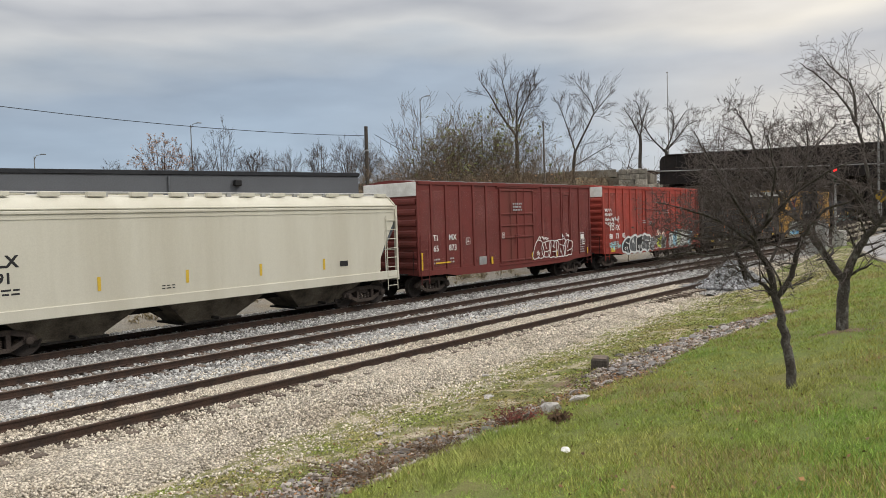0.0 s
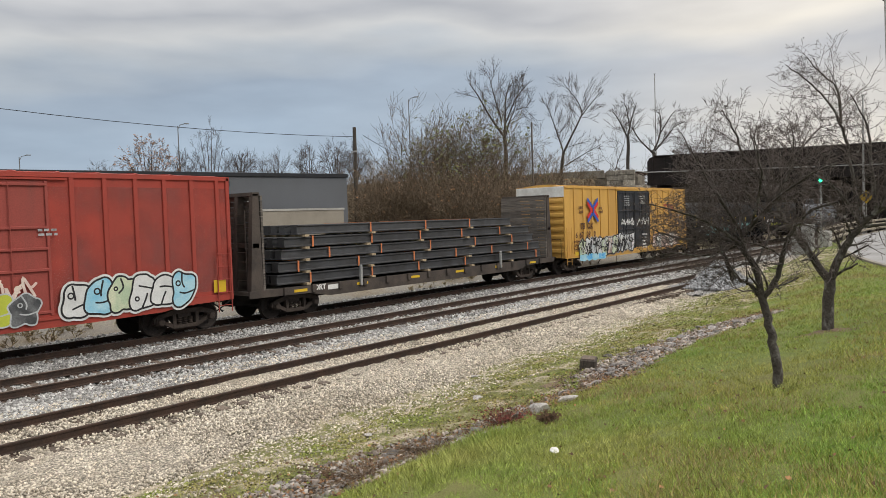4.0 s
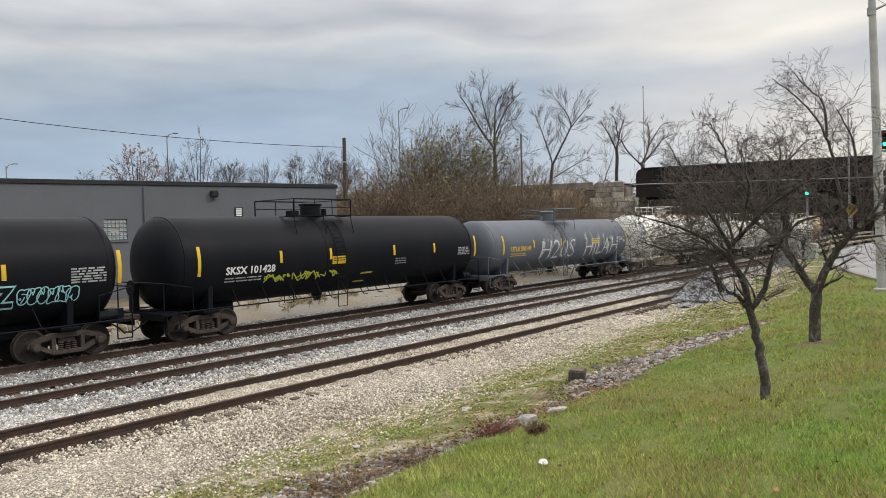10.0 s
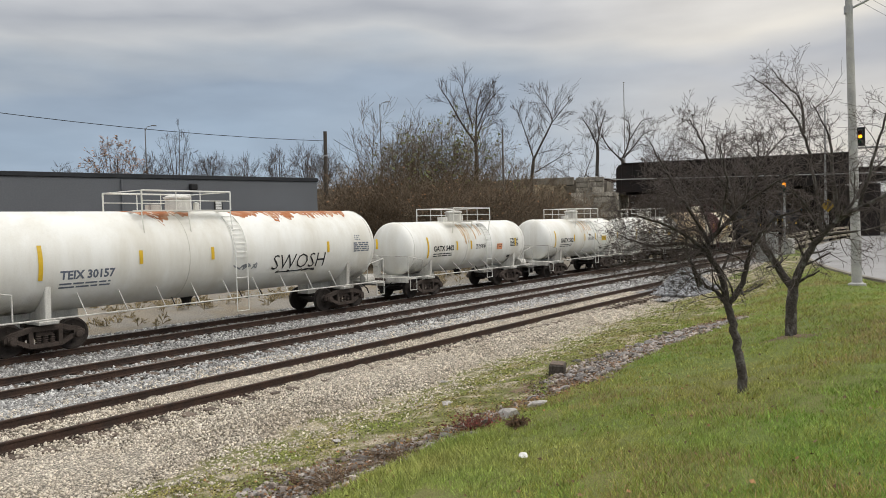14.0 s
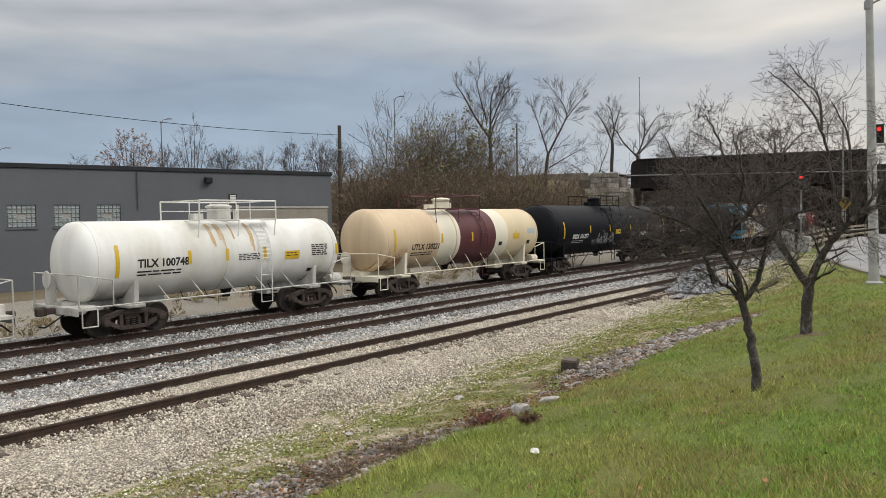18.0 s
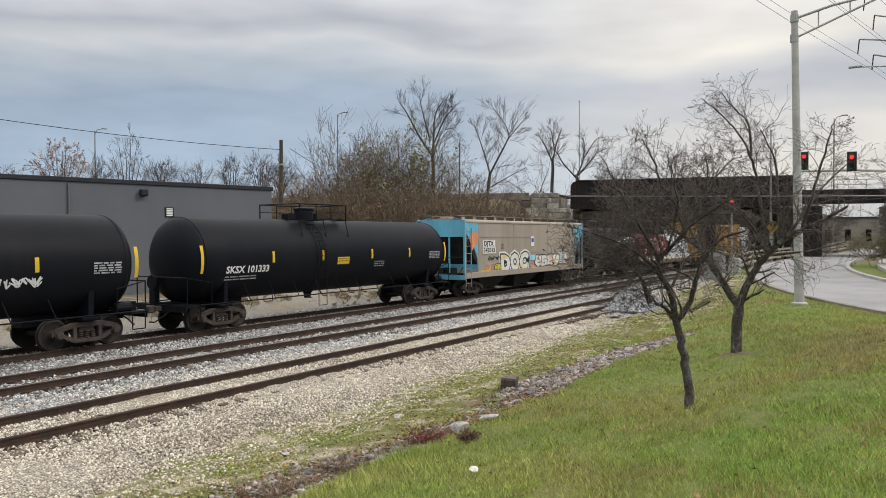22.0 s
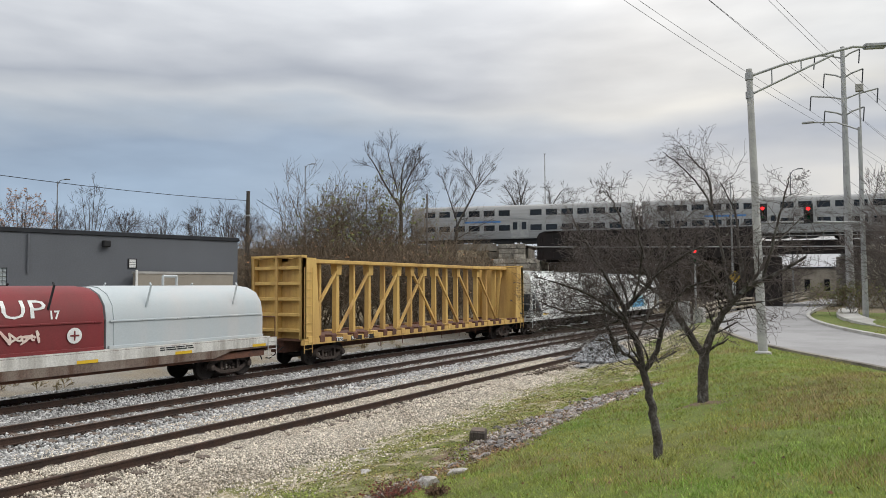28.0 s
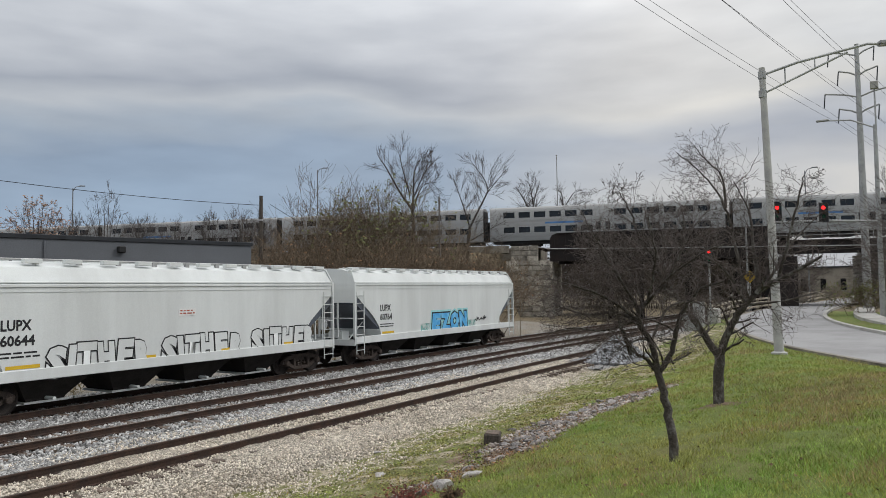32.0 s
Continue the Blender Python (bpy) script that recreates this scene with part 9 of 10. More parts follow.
def leaf_mesh(name, places, size, material, rng):
    v, f = [], []
    for p in places:
        a = Vector((rng.gauss(0, 1), rng.gauss(0, 1), rng.gauss(0, 1))).normalized()
        b = a.orthogonal().normalized()
        s = size * rng.uniform(0.6, 1.3)
        k = len(v)
        for q in (p - a * s * 0.5, p + b * s * 0.35, p + a * s * 0.6, p - b * s * 0.35):
            v.append((q.x, q.y, q.z))
        f.append((k, k + 1, k + 2, k + 3))
    return raw(name, np.array(v), np.array(f), material)


def lawn_tree(label, x, y, limbs, bearing, seed, cfg, twig_mat, bare_foot=False, bark=None, leaf=None, leaf_size=0.035):
    """A small tree whose main limbs follow a given frame: (aside, up, away) in metres."""
    rng = random.Random(seed)
    g = gz(x, y)
    t = thing("tree", label, "tree", (x, y, g))
    left = Vector((-math.sin(radians(bearing)), math.cos(radians(bearing)), 0))
    away = Vector((math.cos(radians(bearing)), math.sin(radians(bearing)), 0))
    wood, twig = Wood(), Wood()
    berries = []
    for pts, r0, r1, bear in limbs:
        P = [left * a + Vector((0, 0, b)) + away * c for a, b, c in pts]
        fine = []
        for i in range(len(P) - 1):
            a, b, c, d = P[max(i - 1, 0)], P[i], P[i + 1], P[min(i + 2, len(P) - 1)]
            for k in range(5):
                s = k / 5
                fine.append(0.5 * ((2 * b) + (c - a) * s + (2 * a - 5 * b + 4 * c - d) * s * s + (3 * b - a - 3 * c + d) * s ** 3) + Vector((rng.gauss(0, 0.008), rng.gauss(0, 0.008), 0)))
        fine.append(P[-1])
        rad = [cfg.get("slender", 1.0) * (r0 + (r1 - r0) * i / (len(fine) - 1)) for i in range(len(fine))]
        wood.tube(fine, rad, 9)
        bear = int(bear * cfg.get("density", 1.0) + 0.5)
        for k in range(bear):
            s = cfg["start"] + (1 - cfg["start"]) * (k + rng.random()) / bear
            i = min(int(s * (len(fine) - 1)), len(fine) - 2)
            ax = (fine[i + 1] - fine[i]).normalized()
            side = ax.orthogonal().normalized()
            side.rotate(Matrix.Rotation(rng.uniform(0, math.tau), 3, ax))
            a = rng.uniform(0.6, 1.3)
            d = (ax * math.cos(a) + side * math.sin(a))
            d.z += cfg["lift"]
            sprout(wood, twig, berries, fine[i], d.normalized(), rng.uniform(*cfg["first"]) * (1.25 - 0.75 * s), max(rad[i] * 0.42, cfg["min_r"]), 2, rng, cfg)
    part("trunk", wood.mesh("trunk", bark or M["bark"]), None, t)
    part("crown", twig.mesh("crown", twig_mat), None, t, "tangle of fine bare twigs")
    if berries:
        part("leaves" if leaf else "withered_fruit", leaf_mesh("leaves", berries, leaf_size, leaf or M["bark"], rng), None, t, kind="stuff")
    if not bare_foot:
        return
    ring = bmesh.new()
    vs = []
    for k in range(24):
        a = k * math.tau / 24
        q = 0.5 * (1 + 0.3 * math.sin(3 * a + seed) + 0.12 * math.sin(7 * a))
        px, py = x + q * math.cos(a), y + q * math.sin(a)
        vs.append(ring.verts.new((px - x, py - y, gz(px, py) - g - 0.01)))
    c = ring.verts.new((0, 0, 0.05))
    for k in range(24):
        ring.faces.new((c, vs[k], vs[(k + 1) % 24]))
    part("root_soil", ring, M["swale"], t)


CRAB = dict(density=1.4, slender=0.84, bend=0.21, up=0.0, min_r=0.0020, thick=0.012, kids=(4, 5), angle=(0.55, 1.25), short=(0.42, 0.72), slim=0.40, lift=0.03, start=0.06, first=(0.30, 0.66), leaf=0.14)


def px_limb(base, scale, pts, depth):
    """Limb points given beside and above the foot in hundredths of the tree's measure."""
    return [((base[0] - a) * scale, (base[1] - b) * scale, c) for (a, b), c in zip(pts, depth)]


def build_lawn_trees():
    s, b = 0.00728, (1349, 692)
    limbs = [
        (px_limb(b, s, [(1349, 700), (1345, 640), (1336, 590), (1326, 545)], [0, 0, 0.02, 0.03]), 0.072, 0.052, 0),
        (px_limb(b, s, [(1326, 548), (1305, 522), (1290, 512), (1270, 470), (1262, 430)], [0.03, 0.0, -0.1, -0.15, -0.2]), 0.035, 0.012, 6),
        (px_limb(b, s, [(1326, 546), (1318, 500), (1296, 455), (1310, 430), (1340, 400)], [0.03, 0.0, 0.0, 0.1, 0.25]), 0.052, 0.028, 6),
        (px_limb(b, s, [(1328, 548), (1350, 510), (1362, 460), (1378, 430), (1400, 405), (1430, 395)], [0.03, 0.0, -0.1, -0.25, -0.4, -0.5]), 0.045, 0.012, 12),
        (px_limb(b, s, [(1296, 458), (1255, 445), (1210, 450), (1165, 440), (1140, 430)], [0, 0.1, 0.3, 0.5, 0.6]), 0.028, 0.008, 16),
        (px_limb(b, s, [(1296, 458), (1250, 420), (1205, 400), (1160, 385)], [0, -0.3, -0.6, -0.8]), 0.026, 0.008, 14),
        (px_limb(b, s, [(1300, 445), (1270, 390), (1245, 340), (1215, 300), (1200, 262)], [0, 0.1, 0.2, 0.35, 0.4]), 0.028, 0.007, 15),
        (px_limb(b, s, [(1340, 400), (1325, 350), (1300, 310), (1285, 265), (1270, 235)], [0.25, 0.2, 0.1, 0.0, 0.0]), 0.026, 0.007, 15),
        (px_limb(b, s, [(1340, 400), (1365, 350), (1378, 300), (1372, 260)], [0.25, 0.3, 0.3, 0.4]), 0.024, 0.007, 13),
        (px_limb(b, s, [(1310, 430), (1350, 385), (1400, 350), (1435, 335)], [0.1, -0.2, -0.4, -0.5]), 0.022, 0.007, 12),
        (px_limb(b, s, [(1300, 440), (1260, 370), (1230, 300)], [0, -0.5, -0.8]), 0.022, 0.007, 12),
        (px_limb(b, s, [(1310, 430), (1330, 360), (1320, 290)], [0.1, -0.4, -0.6]), 0.020, 0.007, 12),
        (px_limb(b, s, [(1296, 458), (1240, 475), (1190, 470), (1150, 478)], [0, -0.1, -0.2, -0.3]), 0.018, 0.006, 12),
        (px_limb(b, s, [(1318, 500), (1270, 440), (1225, 420), (1180, 425)], [0, 0.3, 0.6, 0.8]), 0.022, 0.006, 14),
        (px_limb(b, s, [(1318, 495), (1345, 440), (1390, 430), (1425, 450)], [0, 0.4, 0.7, 0.9]), 0.022, 0.006, 13),
        (px_limb(b, s, [(1305, 440), (1285, 380), (1240, 330), (1195, 330)], [0, 0.4, 0.6, 0.7]), 0.020, 0.006, 14),
        (px_limb(b, s, [(1350, 385), (1375, 330), (1400, 290), (1420, 270)], [-0.2, -0.1, 0.1, 0.2]), 0.018, 0.006, 12),
        (px_limb(b, s, [(1284, 516), (1276, 490), (1270, 470)], [-0.1, -0.12, -0.12]), 0.03, 0.024, 2),
    ]
    lawn_tree("small bare crabapple tree with a leaning forked trunk", 9.2, 2.46, limbs, 15, 4, CRAB, M["twig"])
    s, b = 0.01124, (1434, 600)
    limbs = [
        (px_limb(b, s, [(1434, 606), (1435, 560), (1438, 518)], [0, 0, 0]), 0.115, 0.10, 0),
        (px_limb(b, s, [(1438, 522), (1415, 485), (1395, 455), (1375, 425), (1340, 400)], [0, 0.1, 0.2, 0.3, 0.4]), 0.085, 0.03, 6),
        (px_limb(b, s, [(1438, 522), (1455, 475), (1480, 435), (1510, 405), (1550, 385), (1590, 360)], [0, -0.1, -0.2, -0.3, -0.4, -0.5]), 0.085, 0.022, 14),
        (px_limb(b, s, [(1478, 437), (1474, 380), (1466, 320), (1455, 275), (1434, 232), (1408, 200), (1378, 172)], [-0.2, 0.1, 0.1, 0.0, 0.1, 0.2, 0.2]), 0.04, 0.008, 18),
        (px_limb(b, s, [(1455, 275), (1452, 220), (1430, 190), (1406, 158)], [0, 0.2, 0.4, 0.5]), 0.028, 0.007, 10),
        (px_limb(b, s, [(1500, 412), (1495, 340), (1490, 280), (1470, 230)], [-0.3, -0.2, 0, 0.2]), 0.042, 0.008, 14),
        (px_limb(b, s, [(1530, 395), (1545, 330), (1560, 270), (1570, 235)], [-0.3, -0.5, -0.6, -0.6]), 0.035, 0.008, 14),
        (px_limb(b, s, [(1375, 425), (1350, 370), (1330, 310), (1318, 260)], [0.3, 0.5, 0.7, 0.8]), 0.035, 0.008, 14),
        (px_limb(b, s, [(1340, 400), (1310, 370), (1285, 330)], [0.4, 0.3, 0.2]), 0.03, 0.008, 10),
        (px_limb(b, s, [(1480, 435), (1450, 380), (1400, 340), (1370, 300)], [-0.2, -0.5, -0.7, -0.8]), 0.032, 0.008, 12),
        (px_limb(b, s, [(1510, 405), (1560, 330), (1610, 280)], [-0.3, 0.3, 0.6]), 0.03, 0.008, 12),
        (px_limb(b, s, [(1480, 435), (1540, 430), (1600, 415)], [-0.2, 0.3, 0.6]), 0.03, 0.008, 10),
    ]
    cfg = dict(CRAB, slender=0.9, min_r=0.0026, thick=0.018, first=(0.36, 0.82))
    lawn_tree("bare crabapple tree with a v-shaped trunk", 14.36, 3.0, limbs, 12, 7, cfg, M["twig"], True)


build_lawn_trees()


def bare_tree(name, label, az, dist, top_el, seed, cfg, stems=1, lean=(0, 0), material=None, leaf=None, trunk=0.18, crown_at=0.3, size=0.3, category="tree"):
    rng = random.Random(seed)
    a = radians(az)
    x, y = dist * math.cos(a), dist * math.sin(a)
    g = gz(x, y)
    H = 3.36 + dist * math.tan(radians(top_el)) - g
    t = thing(name, label, category, (x, y, g))
    wood, twig, leaves = Wood(), Wood(), []
    for k in range(stems):
        d = Vector((lean[0] + rng.gauss(0, 0.05 if stems == 1 else 0.28), lean[1] + rng.gauss(0, 0.05 if stems == 1 else 0.28), 1)).normalized()
        p = Vector((rng.gauss(0, 0.1), rng.gauss(0, 0.1), -0.2)) if stems == 1 else Vector((rng.gauss(0, cfg.get("foot", 0.5)), rng.gauss(0, cfg.get("foot", 0.5)), -0.2))
        pts = wander(p, d, H * (rng.uniform(0.62, 0.82) if stems > 1 else 0.97), 8, rng, 0.09, 0.03)
        rr = trunk * (1 if stems == 1 else rng.uniform(0.4, 0.8))
        radii = [rr + (0.02 - rr) * (i / 8) ** 0.8 for i in range(9)]
        wood.tube(pts, radii, 7 if stems == 1 else 5)
        n = cfg["boughs"]
        for j in range(n):
            f = crown_at + (1 - crown_at) * (j + rng.random()) / n
            i = min(int(f * 8), 7)
            q = pts[i].lerp(pts[i + 1], f * 8 - i)
            ang = rng.uniform(0, math.tau)
            dd = Vector((math.cos(ang), math.sin(ang), rng.uniform(*cfg["rise"]))).normalized()
            sprout(wood, twig, leaves, q, dd, H * cfg["reach"] * (1.15 - 0.75 * f) * rng.uniform(0.7, 1.2), max(radii[i] * 0.5, cfg["min_r"]), 2, rng, cfg)
    part("trunk" if stems == 1 else "stem_tangle", wood.mesh("trunk", material or M["fartree"]), None, t, kind="" if stems == 1 else "stuff")
    part("crown", twig.mesh("crown", material or M["fartree"]), None, t)
    if leaf and leaves:
        part("leaves", leaf_mesh("leaves", leaves, size, leaf, rng), None, t, kind="stuff")
    return t


TALL = dict(bend=0.16, up=0.05, min_r=0.013, thick=0.05, kids=(4, 5), angle=(0.35, 0.9), short=(0.42, 0.7), slim=0.6, lift=0.1, boughs=13, rise=(0.5, 1.4), reach=0.36)
AIRY = dict(TALL, boughs=10, kids=(4, 4), reach=0.42, rise=(0.8, 1.8))
BUSH = dict(bend=0.13, up=0.02, min_r=0.0095, thick=0.06, kids=(4, 5), angle=(0.3, 0.8), short=(0.45, 0.75), slim=0.6, lift=0.06, boughs=8, rise=(0.35, 1.2), reach=0.36, foot=0.8)


def build_far_trees():
    K = M["fartree"]
    def limbed(label, az, d, seed, limbs, first, thick=1.0):
        a = radians(az)
        x, y = d * math.cos(a), d * math.sin(a)
        g = gz(x, y)
        rows = []
        for k, (pts, r0, r1, bear) in enumerate(limbs):
            rows.append(([(u, v - g, 0.25 * j * (k % 3 - 1)) for j, (u, v) in enumerate(pts)], r0, r1, bear))
        cfg = dict(slender=0.85, density=1.15, bend=0.075, up=0.02, min_r=0.0085, thick=0.05, kids=(4, 5), angle=(0.25, 0.6), short=(0.5, 0.8), slim=0.42, lift=0.12, start=0.1, first=first, leaf=0)
        lawn_tree(label, x, y, rows, az, seed, cfg, M["fartree"])
    limbed("bare tall tree with a broad forked crown", 34.32, 70, 1, [
        ([(0.0, 2.0), (0.0, 6.6), (-0.12, 9.0), (-0.06, 10.9)], 0.27, 0.2, 2), ([(-0.06, 10.9), (1.22, 12.8), (2.39, 15.0), (3.1, 16.0)], 0.15, 0.03, 12), ([(-0.11, 10.9), (-0.17, 13.2), (-0.33, 15.0), (-1.0, 16.2)], 0.13, 0.03, 11),
        ([(0.16, 12.3), (0.88, 15.0), (1.2, 16.5)], 0.09, 0.025, 9), ([(-0.13, 11.0), (-0.98, 13.2), (-2.37, 13.6)], 0.09, 0.025, 9), ([(-0.2, 12.2), (-1.22, 14.5), (-2.05, 15.5)], 0.09, 0.025, 9)], (1.1, 2.4))
    limbed("bare slender tree with a forked leaning trunk on the bank", 30.12, 72, 2, [
        ([(0.4, 3.0), (0.0, 5.7), (-0.16, 7.9), (-0.36, 9.4)], 0.22, 0.16, 1), ([(-0.36, 9.4), (-1.78, 12.1), (-2.23, 12.9), (-4.0, 15.0)], 0.13, 0.025, 12), ([(-2.23, 12.9), (-1.83, 14.2), (-0.5, 16.1)], 0.07, 0.02, 9),
        ([(-0.36, 9.4), (0.39, 11.9), (1.2, 14.2)], 0.09, 0.02, 11), ([(-0.44, 8.1), (-2.0, 9.0), (-3.9, 10.0)], 0.07, 0.02, 9)], (1.0, 2.3))
    limbed("distant bare tree beyond the railway bank", 25.1, 112, 3, [
        ([(0.0, 5.0), (0.0, 10.4), (-0.14, 13.0), (-0.09, 14.4)], 0.32, 0.25, 1), ([(-0.09, 14.4), (1.08, 17.0), (2.1, 18.6)], 0.16, 0.04, 11), ([(-0.09, 14.4), (-0.73, 17.3), (-1.4, 19.2)], 0.16, 0.04, 11), ([(-0.4, 16.0), (0.04, 18.8), (0.5, 19.6)], 0.1, 0.03, 9)], (0.9, 2.2))
    limbed("distant bare tree with spreading limbs", 23.17, 112, 4, [
        ([(0.0, 5.0), (0.0, 11.4), (0.38, 12.2)], 0.34, 0.26, 0), ([(0.38, 12.2), (2.05, 14.1), (3.06, 15.8), (4.0, 16.4)], 0.16, 0.04, 11), ([(0.23, 12.0), (-0.79, 14.4), (-1.0, 17.0), (-0.7, 18.0)], 0.17, 0.04, 11), ([(-0.1, 12.3), (-1.99, 14.5), (-2.97, 15.6), (-4.3, 16.2)], 0.14, 0.04, 11), ([(-0.79, 14.6), (-2.4, 17.2), (-3.2, 18.0)], 0.11, 0.03, 9)], (0.9, 2.2))
    for az, d, el, sd, cf in ((27.0, 118, 6.6, 5, AIRY), (20.3, 112, 6.6, 6, TALL)):
        bare_tree("tree", "distant bare tree against the sky", az, d, el, sd, cf, material=K, trunk=0.2, crown_at=0.25)

    def fan_tree(label, az, d, top_el, half, seed, fork=0.42, n=8, leaf=None, chance=0.0):
        """A round-crowned tree: limbs that fan out from a low fork."""
        r = random.Random(seed)
        g = gz(d * math.cos(radians(az)), d * math.sin(radians(az)))
        H = 3.36 + d * math.tan(radians(top_el)) - g - 0.3
        w = d * math.tan(radians(half))
        rows = [([(0, -0.2, 0), (0.1, H * fork * 0.5, 0), (0, H * fork, 0)], 0.2, 0.14, 2)]
        for k in range(n):
            a = -1.25 + 2.5 * (k + r.uniform(0.2, 0.8)) / n
            u, v = w * 0.8 * math.sin(a), H * (fork + (0.97 - fork) * math.cos(a * 0.75) * r.uniform(0.88, 1.0))
            z0 = H * fork * r.uniform(0.75, 1.0)
            rows.append(([(0, z0, 0), (u * 0.35, z0 + (v - z0) * 0.45, r.gauss(0, 0.5)), (u * 0.75, z0 + (v - z0) * 0.8, r.gauss(0, 1.0)), (u, v, r.gauss(0, 1.4))], 0.07, 0.014, 9))
        cfg = dict(bend=0.09, up=0.03, min_r=0.008, thick=0.05, kids=(4, 4), angle=(0.25, 0.65), short=(0.5, 0.75), slim=0.45, lift=0.14, start=0.15, first=(1.0, 2.2), leaf=chance)
        lawn_tree(label, d * math.cos(radians(az)), d * math.sin(radians(az)), rows, az, seed, cfg, K, leaf=leaf, leaf_size=0.26)
    fan_tree("distant tree holding sparse rust-coloured leaves", 60.84, 92, 7.0, 2.3, 15, 0.3, 13, mat("pale_russet_leaf", (0.34, 0.215, 0.15), 0.8, var=0.3, bump=0, island=0.4), 0.75)
    for az, d, el, half, sd, fork in ((56.6, 92, 7.8, 1.7, 7, 0.3), (58.6, 96, 5.9, 0.9, 8, 0.4), (51.95, 88, 5.7, 1.2, 9, 0.4), (49.4, 86, 6.4, 1.1, 10, 0.35), (47.3, 84, 6.6, 1.1, 11, 0.35), (54.4, 100, 5.5, 1.0, 12, 0.4), (45.9, 88, 5.7, 0.9, 13, 0.4), (64.0, 105, 5.0, 1.2, 14, 0.4)):
        fan_tree("distant bare tree behind the grey building", az, d, el, half, sd, fork)
    # many-stemmed growth on the bank
    rng = random.Random(33)
    rows = [(43.2, 66, 5.6), (42.2, 64, 7.4), (41.1, 66, 9.6), (40.0, 63, 10.3), (39.0, 66, 10.6), (37.9, 64, 10.4), (36.9, 66, 9.8), (35.9, 63, 9.0), (34.9, 65, 8.2), (33.2, 66, 7.6), (32.2, 64, 6.2), (31.2, 66, 5.4), (29.6, 68, 4.3), (28.2, 69, 3.4)]
    for k, (az, d, el) in enumerate(rows):
        leafy = k in (5, 6, 7)
        bare_tree("thicket", "dense brown thicket of bare stems" if not leafy else "dense thicket with olive leaves in it", az, d, el, 40 + k, dict(BUSH, leaf=0.55 if leafy else 0.0), stems=6, material=M["brush"], leaf=M["leaf_green"] if leafy else None, size=0.3, trunk=0.09, crown_at=0.2, category="thicket")
    for k in range(15):
        az = 45.0 - k * 1.1 + rng.uniform(-0.3, 0.3)
        bare_tree("shrub", "low dry brown shrub on the bank", az, 58 + rng.uniform(-3, 3), 3.6 + rng.uniform(-0.8, 1.2), 70 + k, dict(BUSH, reach=0.5, foot=1.6, leaf=0.08), stems=8, material=M["brush"], leaf=M["leaf_dry"], size=0.16, trunk=0.05, crown_at=0.1, category="shrub")
    # growth right of the road and by the far abutment
    for k, (az, d, el) in enumerate(((-0.9, 60, 9.0), (-2.4, 52, 9.6), (-0.3, 66, 5.6), (-4.5, 46, 10.0), (-1.6, 66, 6.5))):
        bare_tree("thicket", "tall bare thicket beside the footpath", az, d, el, 90 + k, dict(BUSH, boughs=8), stems=6, material=M["twig"], trunk=0.09, crown_at=0.15, category="thicket")
    bare_tree("shrub", "yellowing shrub at the bridge corner", 2.2, 62, 0.6, 97, dict(BUSH, reach=0.5, leaf=0.8), stems=7, material=M["brush"], leaf=M["leaf_green"], size=0.14, trunk=0.03, crown_at=0.1, category="shrub")
    # growth beyond the bridge, its twigs coloured darker to stand in for shade
    for k in range(15):
        az = 8.5 + k * 1.2 + rng.uniform(-0.4, 0.4)
        bare_tree("thicket", "brown bare growth beyond the bridge", az, 116 + rng.uniform(-6, 14), 3.9 + rng.uniform(-0.6, 0.7), 140 + k, dict(BUSH, boughs=9, min_r=0.03, foot=2.6), stems=8, material=M["brush_in_shade"], trunk=0.12, crown_at=0.1, category="thicket")
    # weeds along the far side of the tracks
    for k in range(14):
        x = 8 + k * 3.1 + rng.uniform(-1, 1)
        y = 27.2 + rng.uniform(0, 2.5)
        az, d = math.degrees(math.atan2(y, x)), math.hypot(x, y)
        el = math.degrees(math.atan2(rng.uniform(0.25, 0.6) + gz(x, y) - 3.36, d))
        bare_tree("weeds", "dry tan weeds behind the tracks", az, d, el, 120 + k, dict(BUSH, reach=0.6, boughs=4, min_r=0.008, foot=1.1), stems=20, material=mat("dry_straw", (0.36, 0.29, 0.17), 0.9, bump=0, island=0.4) if k == 0 else bpy.data.materials["dry_straw"], trunk=0.012, crown_at=0.1, category="weeds")


build_far_trees()


def far_woods():
    """A low belt of woods on the horizon."""
    rng = random.Random(91)
    tw = Wood()
    for k in range(1500):
        a = radians(rng.uniform(-60, 150))
        d = rng.uniform(260, 420)
        x, y = d * math.cos(a), d * math.sin(a)
        H = rng.uniform(6, 13)
        p = Vector((x, y, gz(x, y) - 1))
        side = Vector((-math.sin(a), math.cos(a), 0))
        tw.tube([p, p + Vector((0, 0, H))], [0.25, 0.08], 3)
        for j in range(9):
            q = p + Vector((0, 0, H * rng.uniform(0.1, 0.9)))
            e = q + side * rng.gauss(0, 2.6) + Vector((0, 0, rng.uniform(0.5, 3.0)))
            tw.tube([q, e], [0.16, 0.07], 3)
    tagged(new("far_woods", tw.mesh("far_woods", M["fartree"])), "belt of bare brown woods on the horizon", "woods", kind="stuff")


far_woods()


